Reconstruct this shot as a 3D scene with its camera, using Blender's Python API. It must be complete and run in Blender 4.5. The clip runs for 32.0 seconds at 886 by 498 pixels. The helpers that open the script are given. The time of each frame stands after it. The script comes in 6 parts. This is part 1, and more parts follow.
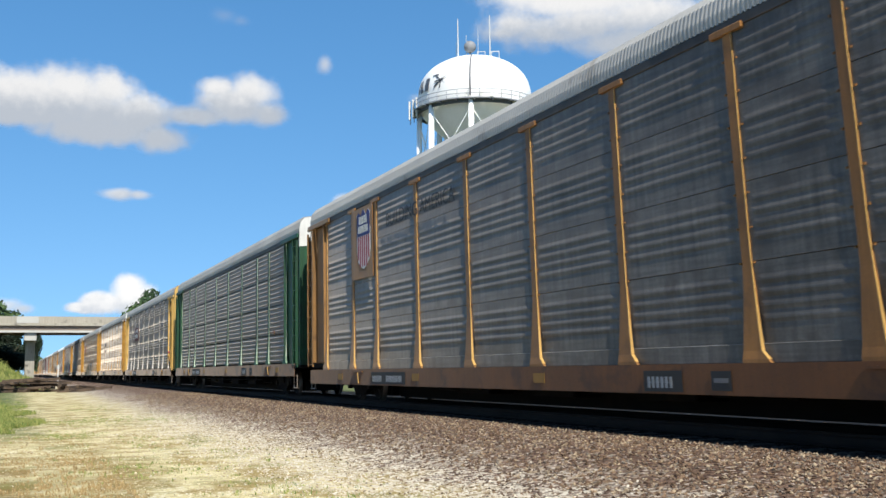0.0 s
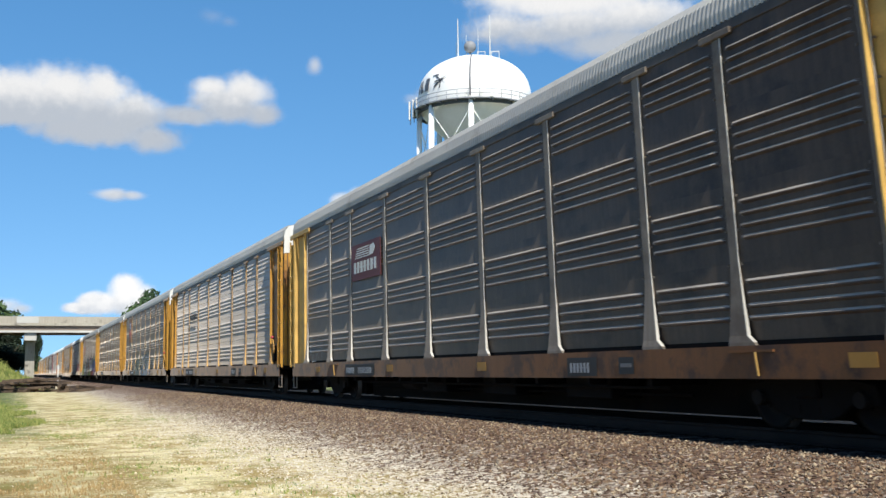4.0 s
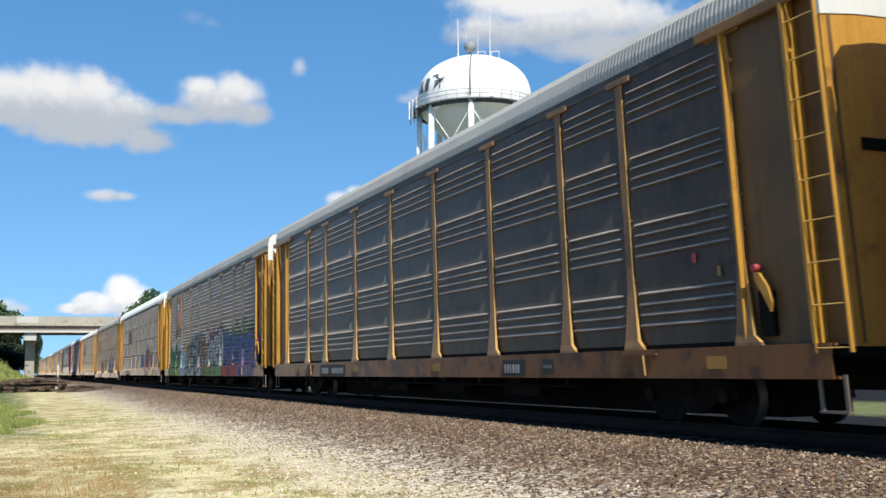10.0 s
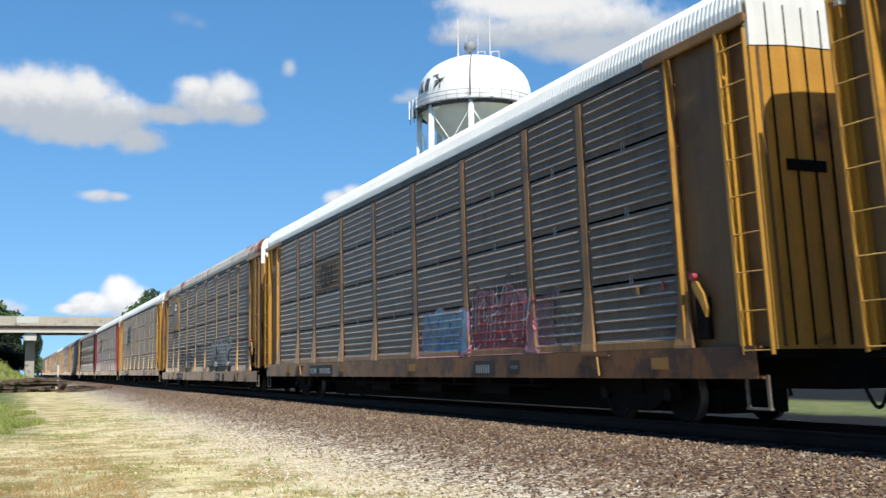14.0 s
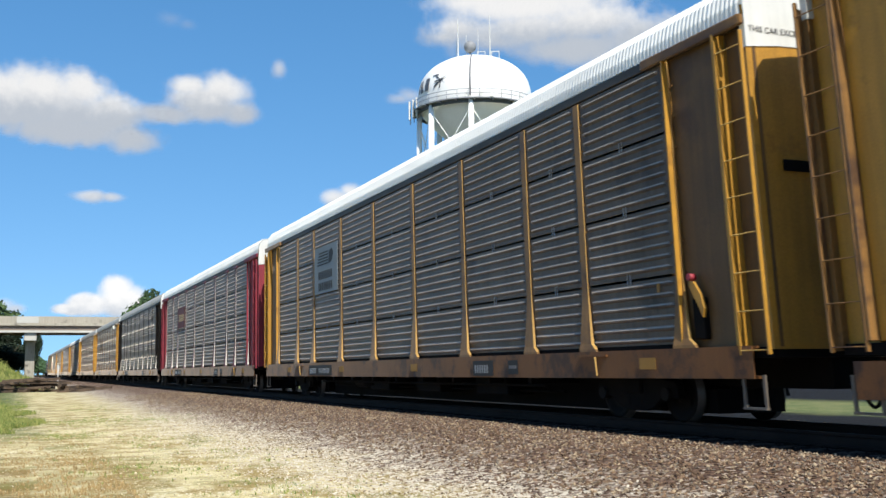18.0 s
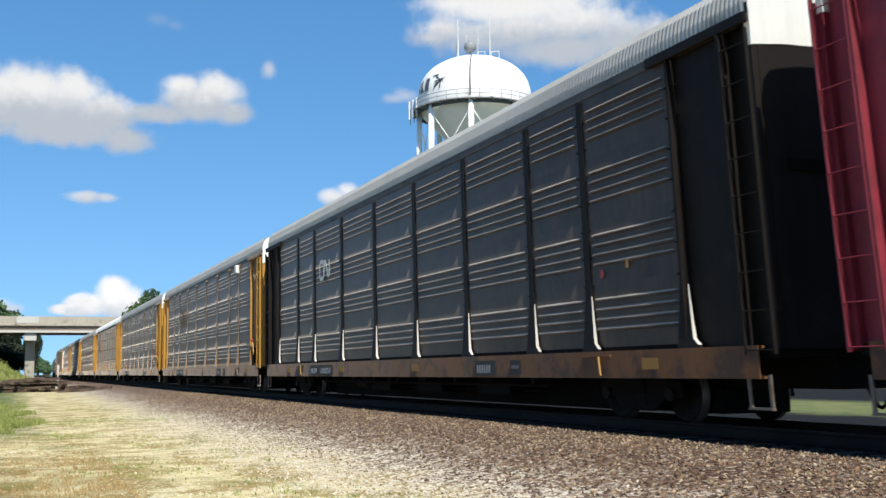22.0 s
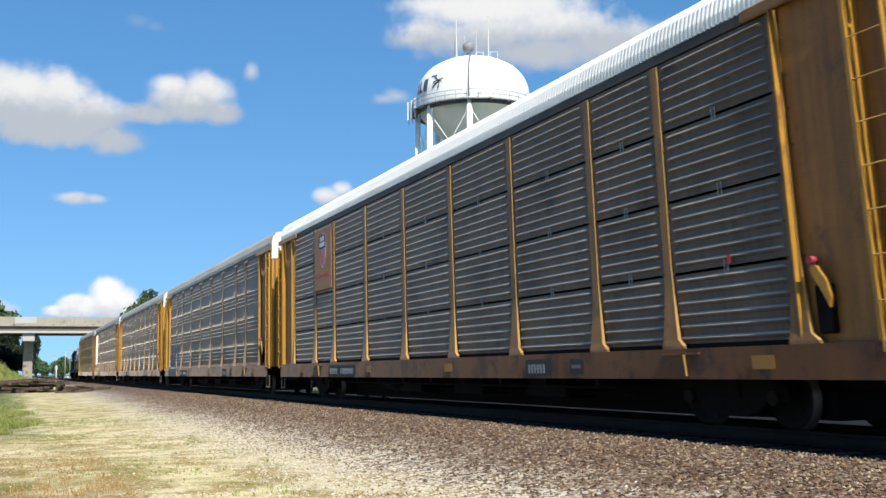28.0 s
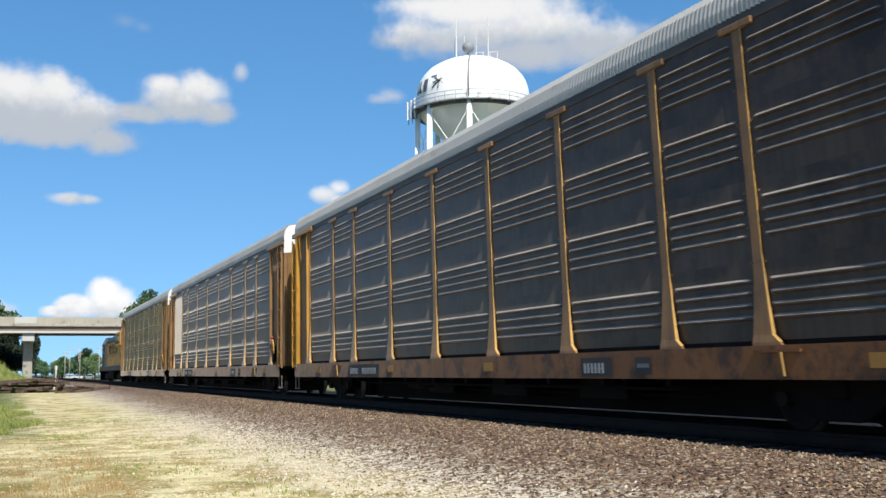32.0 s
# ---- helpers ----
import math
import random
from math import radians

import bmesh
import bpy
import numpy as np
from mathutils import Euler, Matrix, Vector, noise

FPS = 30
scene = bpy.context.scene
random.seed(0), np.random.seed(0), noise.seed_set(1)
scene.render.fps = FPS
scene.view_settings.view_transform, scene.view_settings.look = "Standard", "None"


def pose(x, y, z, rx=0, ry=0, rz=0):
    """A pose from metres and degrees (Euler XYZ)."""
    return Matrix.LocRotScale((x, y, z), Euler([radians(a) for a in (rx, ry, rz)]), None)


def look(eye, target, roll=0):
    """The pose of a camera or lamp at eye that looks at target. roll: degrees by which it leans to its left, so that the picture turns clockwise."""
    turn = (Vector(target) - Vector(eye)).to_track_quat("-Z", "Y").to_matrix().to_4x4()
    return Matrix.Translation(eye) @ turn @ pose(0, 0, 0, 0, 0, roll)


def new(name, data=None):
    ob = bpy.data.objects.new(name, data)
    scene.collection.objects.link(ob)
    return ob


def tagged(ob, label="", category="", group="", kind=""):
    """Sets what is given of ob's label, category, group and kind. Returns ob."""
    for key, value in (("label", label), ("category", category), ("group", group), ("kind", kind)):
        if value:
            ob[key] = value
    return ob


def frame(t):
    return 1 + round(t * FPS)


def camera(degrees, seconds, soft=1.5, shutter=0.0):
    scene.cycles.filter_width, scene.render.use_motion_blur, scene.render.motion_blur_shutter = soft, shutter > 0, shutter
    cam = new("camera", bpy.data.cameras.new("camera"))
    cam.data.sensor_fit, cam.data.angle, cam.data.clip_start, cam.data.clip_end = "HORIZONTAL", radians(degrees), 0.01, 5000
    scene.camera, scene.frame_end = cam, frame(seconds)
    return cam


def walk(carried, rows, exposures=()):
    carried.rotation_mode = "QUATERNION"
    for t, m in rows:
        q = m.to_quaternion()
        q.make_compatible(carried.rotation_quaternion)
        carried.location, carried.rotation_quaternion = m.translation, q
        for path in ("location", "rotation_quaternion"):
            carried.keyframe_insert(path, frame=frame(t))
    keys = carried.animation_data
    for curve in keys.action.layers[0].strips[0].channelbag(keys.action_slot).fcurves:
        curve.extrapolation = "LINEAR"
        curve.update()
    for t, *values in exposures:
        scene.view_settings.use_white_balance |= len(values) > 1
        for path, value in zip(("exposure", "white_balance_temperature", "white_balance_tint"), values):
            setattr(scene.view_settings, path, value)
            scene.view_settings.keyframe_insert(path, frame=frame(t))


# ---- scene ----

# camera: stands on the gravel verge beside the line and hardly stirs
EYE = Vector((0.0, 0.0, 1.3))


def aim(yaw, tilt, lean):
    """A camera pose: yaw to the right of +y, tilt upwards, lean as look() takes it; degrees."""
    a, b = radians(yaw), radians(tilt)
    way = Vector((math.sin(a) * math.cos(b), math.cos(a) * math.cos(b), math.sin(b)))
    return look(EYE, EYE + way, lean)


cam = camera(46.71, 32.0, soft=1.5, shutter=1.0)
# the picture is read out row by row from the top, so fast upright things lean
scene.cycles.rolling_shutter_type, scene.cycles.rolling_shutter_duration = "TOP", 0.08
VIEW = aim(22.666, 6.685, -0.724)
walk(cam, [(0, VIEW), (22, VIEW), (23, aim(22.70, 6.69, -0.724)), (29, aim(22.755, 6.715, -0.724)), (32, aim(22.765, 6.715, -0.724))],
     exposures=[(0, 0.38), (32, 0.38)])

# light: high summer sun behind the camera, nearly along the line
SUN_WAY = Vector((-0.075, -0.94, 1.0)).normalized()
sun = new("sun", bpy.data.lights.new("sun", "SUN"))
sun.data.energy, sun.data.angle, sun.data.color = 5.0, radians(0.53), (1.0, 0.95, 0.86)
sun.matrix_world = Matrix.Translation((0, 0, 60)) @ SUN_WAY.to_track_quat("Z", "Y").to_matrix().to_4x4()

world = bpy.data.worlds.new("sky")
scene.world = world
world.use_nodes = True
wn = world.node_tree.nodes
sky = wn.new("ShaderNodeTexSky")
sky.sky_type, sky.sun_disc = "NISHITA", False
sky.sun_elevation = math.asin(SUN_WAY.z)
sky.sun_rotation = math.atan2(SUN_WAY.x, SUN_WAY.y)
sky.air_density, sky.dust_density, sky.ozone_density = 0.9, 0.45, 1.6
hue = wn.new("ShaderNodeHueSaturation")
hue.inputs["Saturation"].default_value = 1.33
clear = wn.new("ShaderNodeVectorMath")
clear.operation = "MULTIPLY"
clear.inputs[1].default_value = (0.87, 0.99, 1.055)
even = wn.new("ShaderNodeGamma")
even.inputs["Gamma"].default_value = 0.80
way = wn.new("ShaderNodeTexCoord")
lift = wn.new("ShaderNodeVectorMath")
lift.operation = "MULTIPLY_ADD"
lift.inputs[1].default_value, lift.inputs[2].default_value = (1.0, 1.0, 0.85), (0.0, 0.0, 0.14)
unit = wn.new("ShaderNodeVectorMath")
unit.operation = "NORMALIZE"
world.node_tree.links.new(way.outputs["Generated"], lift.inputs[0])
world.node_tree.links.new(lift.outputs[0], unit.inputs[0])
world.node_tree.links.new(unit.outputs[0], sky.inputs["Vector"])
world.node_tree.links.new(sky.outputs[0], hue.inputs["Color"])
world.node_tree.links.new(hue.outputs[0], clear.inputs[0])
world.node_tree.links.new(clear.outputs[0], even.inputs[0])
world.node_tree.links.new(even.outputs[0], wn["Background"].inputs[0])
wn["Background"].inputs[1].default_value = 0.176

# the train's run: distance gone along the line after t seconds
PITCH = 29.1
TRACK_X, RAIL_Z = 10.18, 0.46


def run(t):
    return 14.0105 * t + 0.0057976 * t * t + 0.00031437 * t ** 3


# ---------------------------------------------------------------- materials
def nodes_of(name):
    m = bpy.data.materials.new(name)
    m.use_nodes = True
    return m, m.node_tree.nodes, m.node_tree.links


def lin(c):
    """sRGB 0..255 to linear."""
    return tuple(((v / 255) / 12.92 if v <= 10 else ((v / 255 + 0.055) / 1.055) ** 2.4) for v in c)


def surface(name, base, rough=0.6, metal=0.0, vary=0.3, scale=2.0, fine=40.0, bump=0.15, dirt=None, dirt_at=0.55,
            dirt_scale=0.8, streak=0.0, shift=0.12, dirt_width=0.12, crest_light=None, gloss=0.5, sheen=0.0, weave=0.0):
    """A weathered surface: broad stains, fine grain, streaks that run down, a dirt colour in patches and a shift from piece to piece."""
    m, n, l = nodes_of(name)
    out = n["Principled BSDF"]
    tc, oi = n.new("ShaderNodeTexCoord"), n.new("ShaderNodeObjectInfo")
    add = n.new("ShaderNodeVectorMath")
    add.operation = "MULTIPLY_ADD"
    l.new(oi.outputs["Random"], add.inputs[0])
    add.inputs[1].default_value = (13.0, 31.0, 57.0)
    l.new(tc.outputs["Object"], add.inputs[2])
    big, small = n.new("ShaderNodeTexNoise"), n.new("ShaderNodeTexNoise")
    big.inputs["Scale"].default_value, big.inputs["Detail"].default_value = scale, 5
    small.inputs["Scale"].default_value, small.inputs["Detail"].default_value = fine, 3
    l.new(add.outputs[0], big.inputs["Vector"])
    l.new(add.outputs[0], small.inputs["Vector"])
    # value shift
    mix = n.new("ShaderNodeMath")
    mix.operation = "MULTIPLY_ADD"
    l.new(small.outputs["Fac"], mix.inputs[0])
    mix.inputs[1].default_value = 0.5
    l.new(big.outputs["Fac"], mix.inputs[2])
    rng = n.new("ShaderNodeMapRange")
    rng.inputs["From Min"].default_value, rng.inputs["From Max"].default_value = 0.45, 1.05
    rng.inputs["To Min"].default_value, rng.inputs["To Max"].default_value = 1 - vary, 1 + vary
    l.new(mix.outputs[0], rng.inputs["Value"])
    piece = n.new("ShaderNodeMapRange")
    piece.inputs["To Min"].default_value, piece.inputs["To Max"].default_value = 1 - shift, 1 + shift
    l.new(oi.outputs["Random"], piece.inputs["Value"])
    mul = n.new("ShaderNodeMath")
    mul.operation = "MULTIPLY"
    l.new(rng.outputs[0], mul.inputs[0])
    l.new(piece.outputs[0], mul.inputs[1])
    value = mul.outputs[0]
    for much, stretch in ((streak, (9.0, 9.0, 0.5)), (weave, (0.7, 0.7, 13.0))):
        if not much:
            continue
        mp = n.new("ShaderNodeMapping")
        mp.inputs["Scale"].default_value = stretch
        l.new(add.outputs[0], mp.inputs["Vector"])
        st = n.new("ShaderNodeTexNoise")
        st.inputs["Scale"].default_value, st.inputs["Detail"].default_value = 1.0, 4
        l.new(mp.outputs[0], st.inputs["Vector"])
        sr = n.new("ShaderNodeMapRange")
        sr.inputs["From Min"].default_value, sr.inputs["From Max"].default_value = 0.3, 0.7
        sr.inputs["To Min"].default_value, sr.inputs["To Max"].default_value = 1 - much, 1 + much
        l.new(st.outputs["Fac"], sr.inputs["Value"])
        m2 = n.new("ShaderNodeMath")
        m2.operation = "MULTIPLY"
        l.new(value, m2.inputs[0])
        l.new(sr.outputs[0], m2.inputs[1])
        value = m2.outputs[0]
    tint = n.new("ShaderNodeVectorMath")
    tint.operation = "SCALE"
    tint.inputs[0].default_value = base
    l.new(value, tint.inputs["Scale"])
    colour = tint.outputs[0]
    if dirt:
        dn = n.new("ShaderNodeTexNoise")
        dn.inputs["Scale"].default_value, dn.inputs["Detail"].default_value = dirt_scale, 7
        dn.inputs["Roughness"].default_value = 0.65
        l.new(add.outputs[0], dn.inputs["Vector"])
        dr = n.new("ShaderNodeMapRange")
        dr.inputs["From Min"].default_value, dr.inputs["From Max"].default_value = dirt_at, dirt_at + dirt_width
        l.new(dn.outputs["Fac"], dr.inputs["Value"])
        mc = n.new("ShaderNodeMix")
        mc.data_type = "RGBA"
        l.new(dr.outputs[0], mc.inputs["Factor"])
        l.new(colour, mc.inputs["A"])
        mc.inputs["B"].default_value = (*dirt, 1)
        colour = mc.outputs["Result"]
    if crest_light:
        # sunlit highlight painted on the crests that face upwards, broken by noise
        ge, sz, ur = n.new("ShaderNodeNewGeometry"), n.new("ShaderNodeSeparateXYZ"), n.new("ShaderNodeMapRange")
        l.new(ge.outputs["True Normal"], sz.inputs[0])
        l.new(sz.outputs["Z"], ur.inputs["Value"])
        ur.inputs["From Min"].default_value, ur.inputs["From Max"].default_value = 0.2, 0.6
        crest_mix = n.new("ShaderNodeMath")
        crest_mix.operation = "MULTIPLY"
        l.new(ur.outputs[0], crest_mix.inputs[0])
        l.new(big.outputs["Fac"], crest_mix.inputs[1])
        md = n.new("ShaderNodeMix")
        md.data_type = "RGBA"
        l.new(crest_mix.outputs[0], md.inputs["Factor"])
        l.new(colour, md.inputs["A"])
        md.inputs["B"].default_value = (*crest_light, 1)
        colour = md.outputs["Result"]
    out.inputs["Specular IOR Level"].default_value = gloss
    # a film of road dust
    out.inputs["Sheen Weight"].default_value, out.inputs["Sheen Roughness"].default_value = sheen, 0.3
    out.inputs["Sheen Tint"].default_value = (0.62, 0.55, 0.47, 1)
    l.new(colour, out.inputs["Base Color"])
    out.inputs["Roughness"].default_value, out.inputs["Metallic"].default_value = rough, metal
    if bump:
        bp = n.new("ShaderNodeBump")
        bp.inputs["Strength"].default_value, bp.inputs["Distance"].default_value = bump, 0.01
        l.new(small.outputs["Fac"], bp.inputs["Height"])
        l.new(bp.outputs[0], out.inputs["Normal"])
    return m


RUST = lin((92, 52, 30))
SOOT = lin((30, 26, 24))
YELLOW = surface("yellow_paint", lin((120, 86, 42)), 0.6, dirt=lin((74, 50, 30)), dirt_at=0.50, streak=0.2, scale=1.2, sheen=0.4)
# darker copy of the yellow that paints in the recessed end panels' shade
YELLOW_PANEL = surface("shade_toned_yellow_panel", lin((94, 68, 34)), 0.6, dirt=lin((70, 48, 26)), dirt_at=0.52, streak=0.15, scale=1.0, sheen=0.5)
YELLOW_CLEAN = surface("yellow_door_paint", lin((168, 122, 40)), 0.55, dirt=lin((112, 74, 32)), dirt_at=0.55, streak=0.12, scale=0.8)
YELLOW_RUSTY = surface("rusty_yellow_sill", lin((104, 64, 24)), 0.7, dirt=lin((60, 36, 20)), dirt_at=0.48, streak=0.1, scale=0.7, dirt_scale=1.6, sheen=0.4)
CREAM = surface("cream_yellow_paint", lin((186, 150, 80)), 0.6, dirt=lin((140, 100, 56)), dirt_at=0.58, streak=0.12)
GREEN = surface("dark_green_paint", lin((21, 64, 39)), 0.5, dirt=lin((24, 50, 34)), dirt_at=0.5, streak=0.2)
POST_TAN = surface("weathered_tan_post_paint", lin((118, 85, 48)), 0.6, dirt=lin((82, 60, 40)), dirt_at=0.5, streak=0.2, scale=1.2, sheen=0.5)
POST_OCHRE = surface("ochre_post_paint", lin((126, 84, 34)), 0.6, dirt=lin((88, 58, 28)), dirt_at=0.52, streak=0.2, scale=1.2, sheen=0.4)
SILL_OCHRE = surface("ochre_sill_paint", lin((98, 58, 20)), 0.65, dirt=lin((70, 40, 17)), dirt_at=0.54, streak=0.1, scale=0.7, dirt_scale=1.2, sheen=0.35)
POST_GREY = surface("greyed_post_paint", lin((104, 94, 82)), 0.6, dirt=lin((76, 64, 52)), dirt_at=0.5, streak=0.2, scale=1.2, sheen=0.5)
POST_GREEN = surface("worn_grey_green_post", lin((34, 76, 46)), 0.6, dirt=lin((46, 62, 48)), dirt_at=0.5, streak=0.2)
# lighter post edges: the sun on them is painted into these colours
FOOT_PALE = surface("sunlit_pale_post_foot", lin((186, 182, 172)), 0.5, vary=0.2, dirt=lin((150, 140, 124)), dirt_at=0.62)
FOOT_GREEN = surface("sunlit_green_post_edge", lin((148, 164, 144)), 0.5, vary=0.2, dirt=lin((96, 124, 98)), dirt_at=0.54)
FOOT_YELLOW = surface("sunlit_yellow_post_foot", lin((178, 140, 78)), 0.5, vary=0.2, dirt=lin((150, 112, 62)), dirt_at=0.6)
RAIL_GREY = surface("grimy_eave_rail", lin((66, 60, 54)), 0.6, vary=0.3, scale=1.0, dirt=lin((44, 38, 34)), dirt_at=0.5, streak=0.1)
RED = surface("faded_red_paint", lin((118, 30, 43)), 0.6, dirt=lin((92, 28, 37)), dirt_at=0.52, streak=0.2)
PINK_POST = surface("bleached_red_post_paint", lin((120, 68, 76)), 0.6, dirt=lin((108, 46, 56)), dirt_at=0.5, streak=0.2)
BLACK = surface("black_paint", lin((26, 21, 18)), 0.6, gloss=0.15, dirt=lin((44, 38, 34)), dirt_at=0.6, streak=0.2)
TAN = surface("sun_bleached_tan_paint", lin((176, 152, 104)), 0.7, dirt=lin((150, 116, 62)), dirt_at=0.5, streak=0.3)
WHITE = surface("white_paint", lin((204, 204, 198)), 0.5, vary=0.08, dirt=lin((170, 150, 120)), dirt_at=0.68, streak=0.05)
# the pale crests of the pressed ribs are painted highlights
STEEL_BLUE = surface("blue_grey_galvanised_sheet", lin((86, 82, 77)), 0.42, 0.05, gloss=0.32, vary=0.35, scale=0.9, fine=26, streak=0.28, weave=0.3, shift=0.04, dirt=lin((68, 62, 57)), dirt_at=0.53, crest_light=lin((140, 140, 138)), sheen=1.0)
STEEL_GREY = surface("grey_galvanised_sheet", lin((84, 73, 62)), 0.42, 0.05, gloss=0.24, vary=0.3, scale=1.0, fine=26, streak=0.2, shift=0.05, crest_light=lin((184, 178, 170)), dirt=lin((50, 43, 37)), dirt_at=0.55, sheen=1.0)
STEEL_DARK = surface("dark_sooty_sheet", lin((66, 54, 43)), 0.42, 0.0, gloss=0.24, vary=0.3, scale=1.0, fine=26, streak=0.2, shift=0.05, crest_light=lin((176, 170, 162)), dirt=lin((44, 35, 28)), dirt_at=0.52, sheen=1.0)
STEEL_PALE = surface("pale_weathered_sheet", lin((104, 102, 99)), 0.42, 0.05, gloss=0.34, vary=0.35, scale=0.9, fine=26, streak=0.3, weave=0.35, shift=0.04, dirt=lin((84, 80, 74)), dirt_at=0.53, crest_light=lin((132, 132, 130)), sheen=1.0)
STEEL_SOOT = surface("sooty_black_sheet", lin((62, 50, 41)), 0.42, 0.0, gloss=0.24, vary=0.3, scale=1.0, fine=26, streak=0.2, shift=0.05, crest_light=lin((170, 164, 156)), dirt=lin((42, 34, 27)), dirt_at=0.52, sheen=1.0)
STEEL_BROWN = surface("brown_grimy_sheet", lin((64, 53, 46)), 0.5, 0.1, vary=0.35, scale=1.0, fine=26, streak=0.25, shift=0.06, dirt=lin((44, 34, 28)), dirt_at=0.5, crest_light=lin((146, 132, 118)), sheen=0.8)
STEEL_TAN = surface("tan_bleached_sheet", lin((150, 132, 96)), 0.7, 0.0, vary=0.3, scale=0.8, streak=0.3, dirt=lin((150, 118, 64)), dirt_at=0.52)
ROOF_GREY = surface("grey_galvanised_roof", lin((152, 151, 146)), 0.5, 0.2, vary=0.15, scale=0.5, dirt=lin((122, 118, 110)), dirt_at=0.6)
ROOF_WHITE = surface("pale_galvanised_roof", lin((224, 224, 218)), 0.5, 0.1, vary=0.1, scale=0.5, dirt=lin((204, 200, 188)), dirt_at=0.66)
ROOF_RUST = surface("rust_patched_roof", lin((176, 172, 164)), 0.6, 0.1, vary=0.2, scale=0.5, dirt=lin((128, 66, 44)), dirt_at=0.5, dirt_scale=0.35, dirt_width=0.06)
IRON = surface("grimy_black_iron", lin((15, 13, 12)), 0.85, 0.0, gloss=0.12, vary=0.4, dirt=lin((28, 22, 18)), dirt_at=0.55)
TREAD = surface("polished_wheel_steel", lin((92, 86, 80)), 0.5, 0.5, vary=0.1, bump=0.0)
RAIL_TOP = surface("worn_rail_steel", lin((44, 34, 29)), 0.8, 0.0, vary=0.2, gloss=0.2, dirt=lin((32, 24, 20)), dirt_at=0.5)
TIE_WOOD = surface("weathered_tie_timber", lin((40, 33, 28)), 0.9, vary=0.4, scale=3, fine=60, bump=0.5)
CONCRETE = surface("bridge_concrete", lin((160, 153, 138)), 0.85, vary=0.12, scale=0.3, fine=6, dirt=lin((112, 106, 96)), dirt_at=0.58, streak=0.12)
CONCRETE_PALE = surface("pale_concrete_patch", lin((184, 182, 174)), 0.85, vary=0.08, scale=0.4, fine=6)
PIER = surface("stained_pier_concrete", lin((150, 146, 136)), 0.9, vary=0.15, scale=0.4, fine=6, dirt=lin((84, 80, 74)), dirt_at=0.55, streak=0.15)
GIRDER = surface("shade_brown_girder", lin((120, 106, 94)), 0.7, vary=0.1, scale=0.5, dirt=lin((110, 84, 70)), dirt_at=0.6)
TANK = surface("white_tank_paint", lin((246, 246, 243)), 0.45, vary=0.04, scale=0.12, fine=3, bump=0.02, dirt=lin((226, 224, 216)), dirt_at=0.7, dirt_scale=0.2)
TANK_GREY = surface("grey_ball_paint", lin((130, 132, 134)), 0.6, vary=0.1)
DARK_GLASS = surface("dark_glass", lin((24, 28, 32)), 0.1, vary=0.1, bump=0)


def plain(name, rgb, rough=0.6, metal=0.0):
    return surface(name, lin(rgb), rough, metal, vary=0.12, scale=3, fine=50, bump=0.05)


DECAL = {k: plain(k + "_decal_paint", c, 0.6) for k, c in dict(
    white=(206, 205, 198), navy=(42, 48, 110), crimson=(150, 46, 56), brown_plate=(152, 108, 70), black=(34, 31, 29),
    red_plate=(98, 40, 38), grey_plate=(124, 130, 133), silver=(134, 136, 136), yellow=(150, 108, 40), sky=(96, 128, 146),
    mint=(152, 168, 158), lime=(98, 122, 70), orange=(160, 112, 70), pink=(150, 106, 124), teal=(66, 102, 112),
    smoke=(98, 96, 94), violet=(92, 82, 108), blue=(58, 86, 138), rose=(150, 60, 64), cream=(152, 130, 94)).items()}


# ---------------------------------------------------------------- mesh helpers
def mesh_of(bm, name):
    me = bpy.data.meshes.new(name)
    bm.normal_update()
    bm.to_mesh(me)
    bm.free()
    return me


def put(name, me, material, parent=None, m=None, label=""):
    """Link a mesh as one object, its material on the object, so that alike pieces share the mesh."""
    if not me.materials:
        me.materials.append(material)
    ob = new(name, me)
    ob.material_slots[0].link = "OBJECT"
    ob.material_slots[0].material = material
    if parent:
        ob.parent = parent
    if m is not None:
        ob.matrix_basis = m
    if label:
        tagged(ob, label)
    return ob


def part(name, bm, material, parent=None, label="", m=None):
    return put(name, mesh_of(bm, name), material, parent, m, label)


def thing(name, label, category, group="", m=None):
    ob = new(name)
    ob.empty_display_size = 0.2
    if m is not None:
        ob.matrix_basis = m
    return tagged(ob, label, category, group)


def box(bm, x0, x1, y0, y1, z0, z1, bevel=0.0):
    v = [bm.verts.new(p) for p in ((x0, y0, z0), (x1, y0, z0), (x1, y1, z0), (x0, y1, z0), (x0, y0, z1), (x1, y0, z1), (x1, y1, z1), (x0, y1, z1))]
    fs = [bm.faces.new([v[i] for i in f]) for f in ((3, 2, 1, 0), (4, 5, 6, 7), (0, 1, 5, 4), (1, 2, 6, 5), (2, 3, 7, 6), (3, 0, 4, 7))]
    if bevel:
        es = list({e for f in fs for e in f.edges})
        bmesh.ops.bevel(bm, geom=es, offset=bevel, segments=1, affect="EDGES")
    return bm


def boxed(x0, x1, y0, y1, z0, z1, bevel=0.0):
    return box(bmesh.new(), x0, x1, y0, y1, z0, z1, bevel)


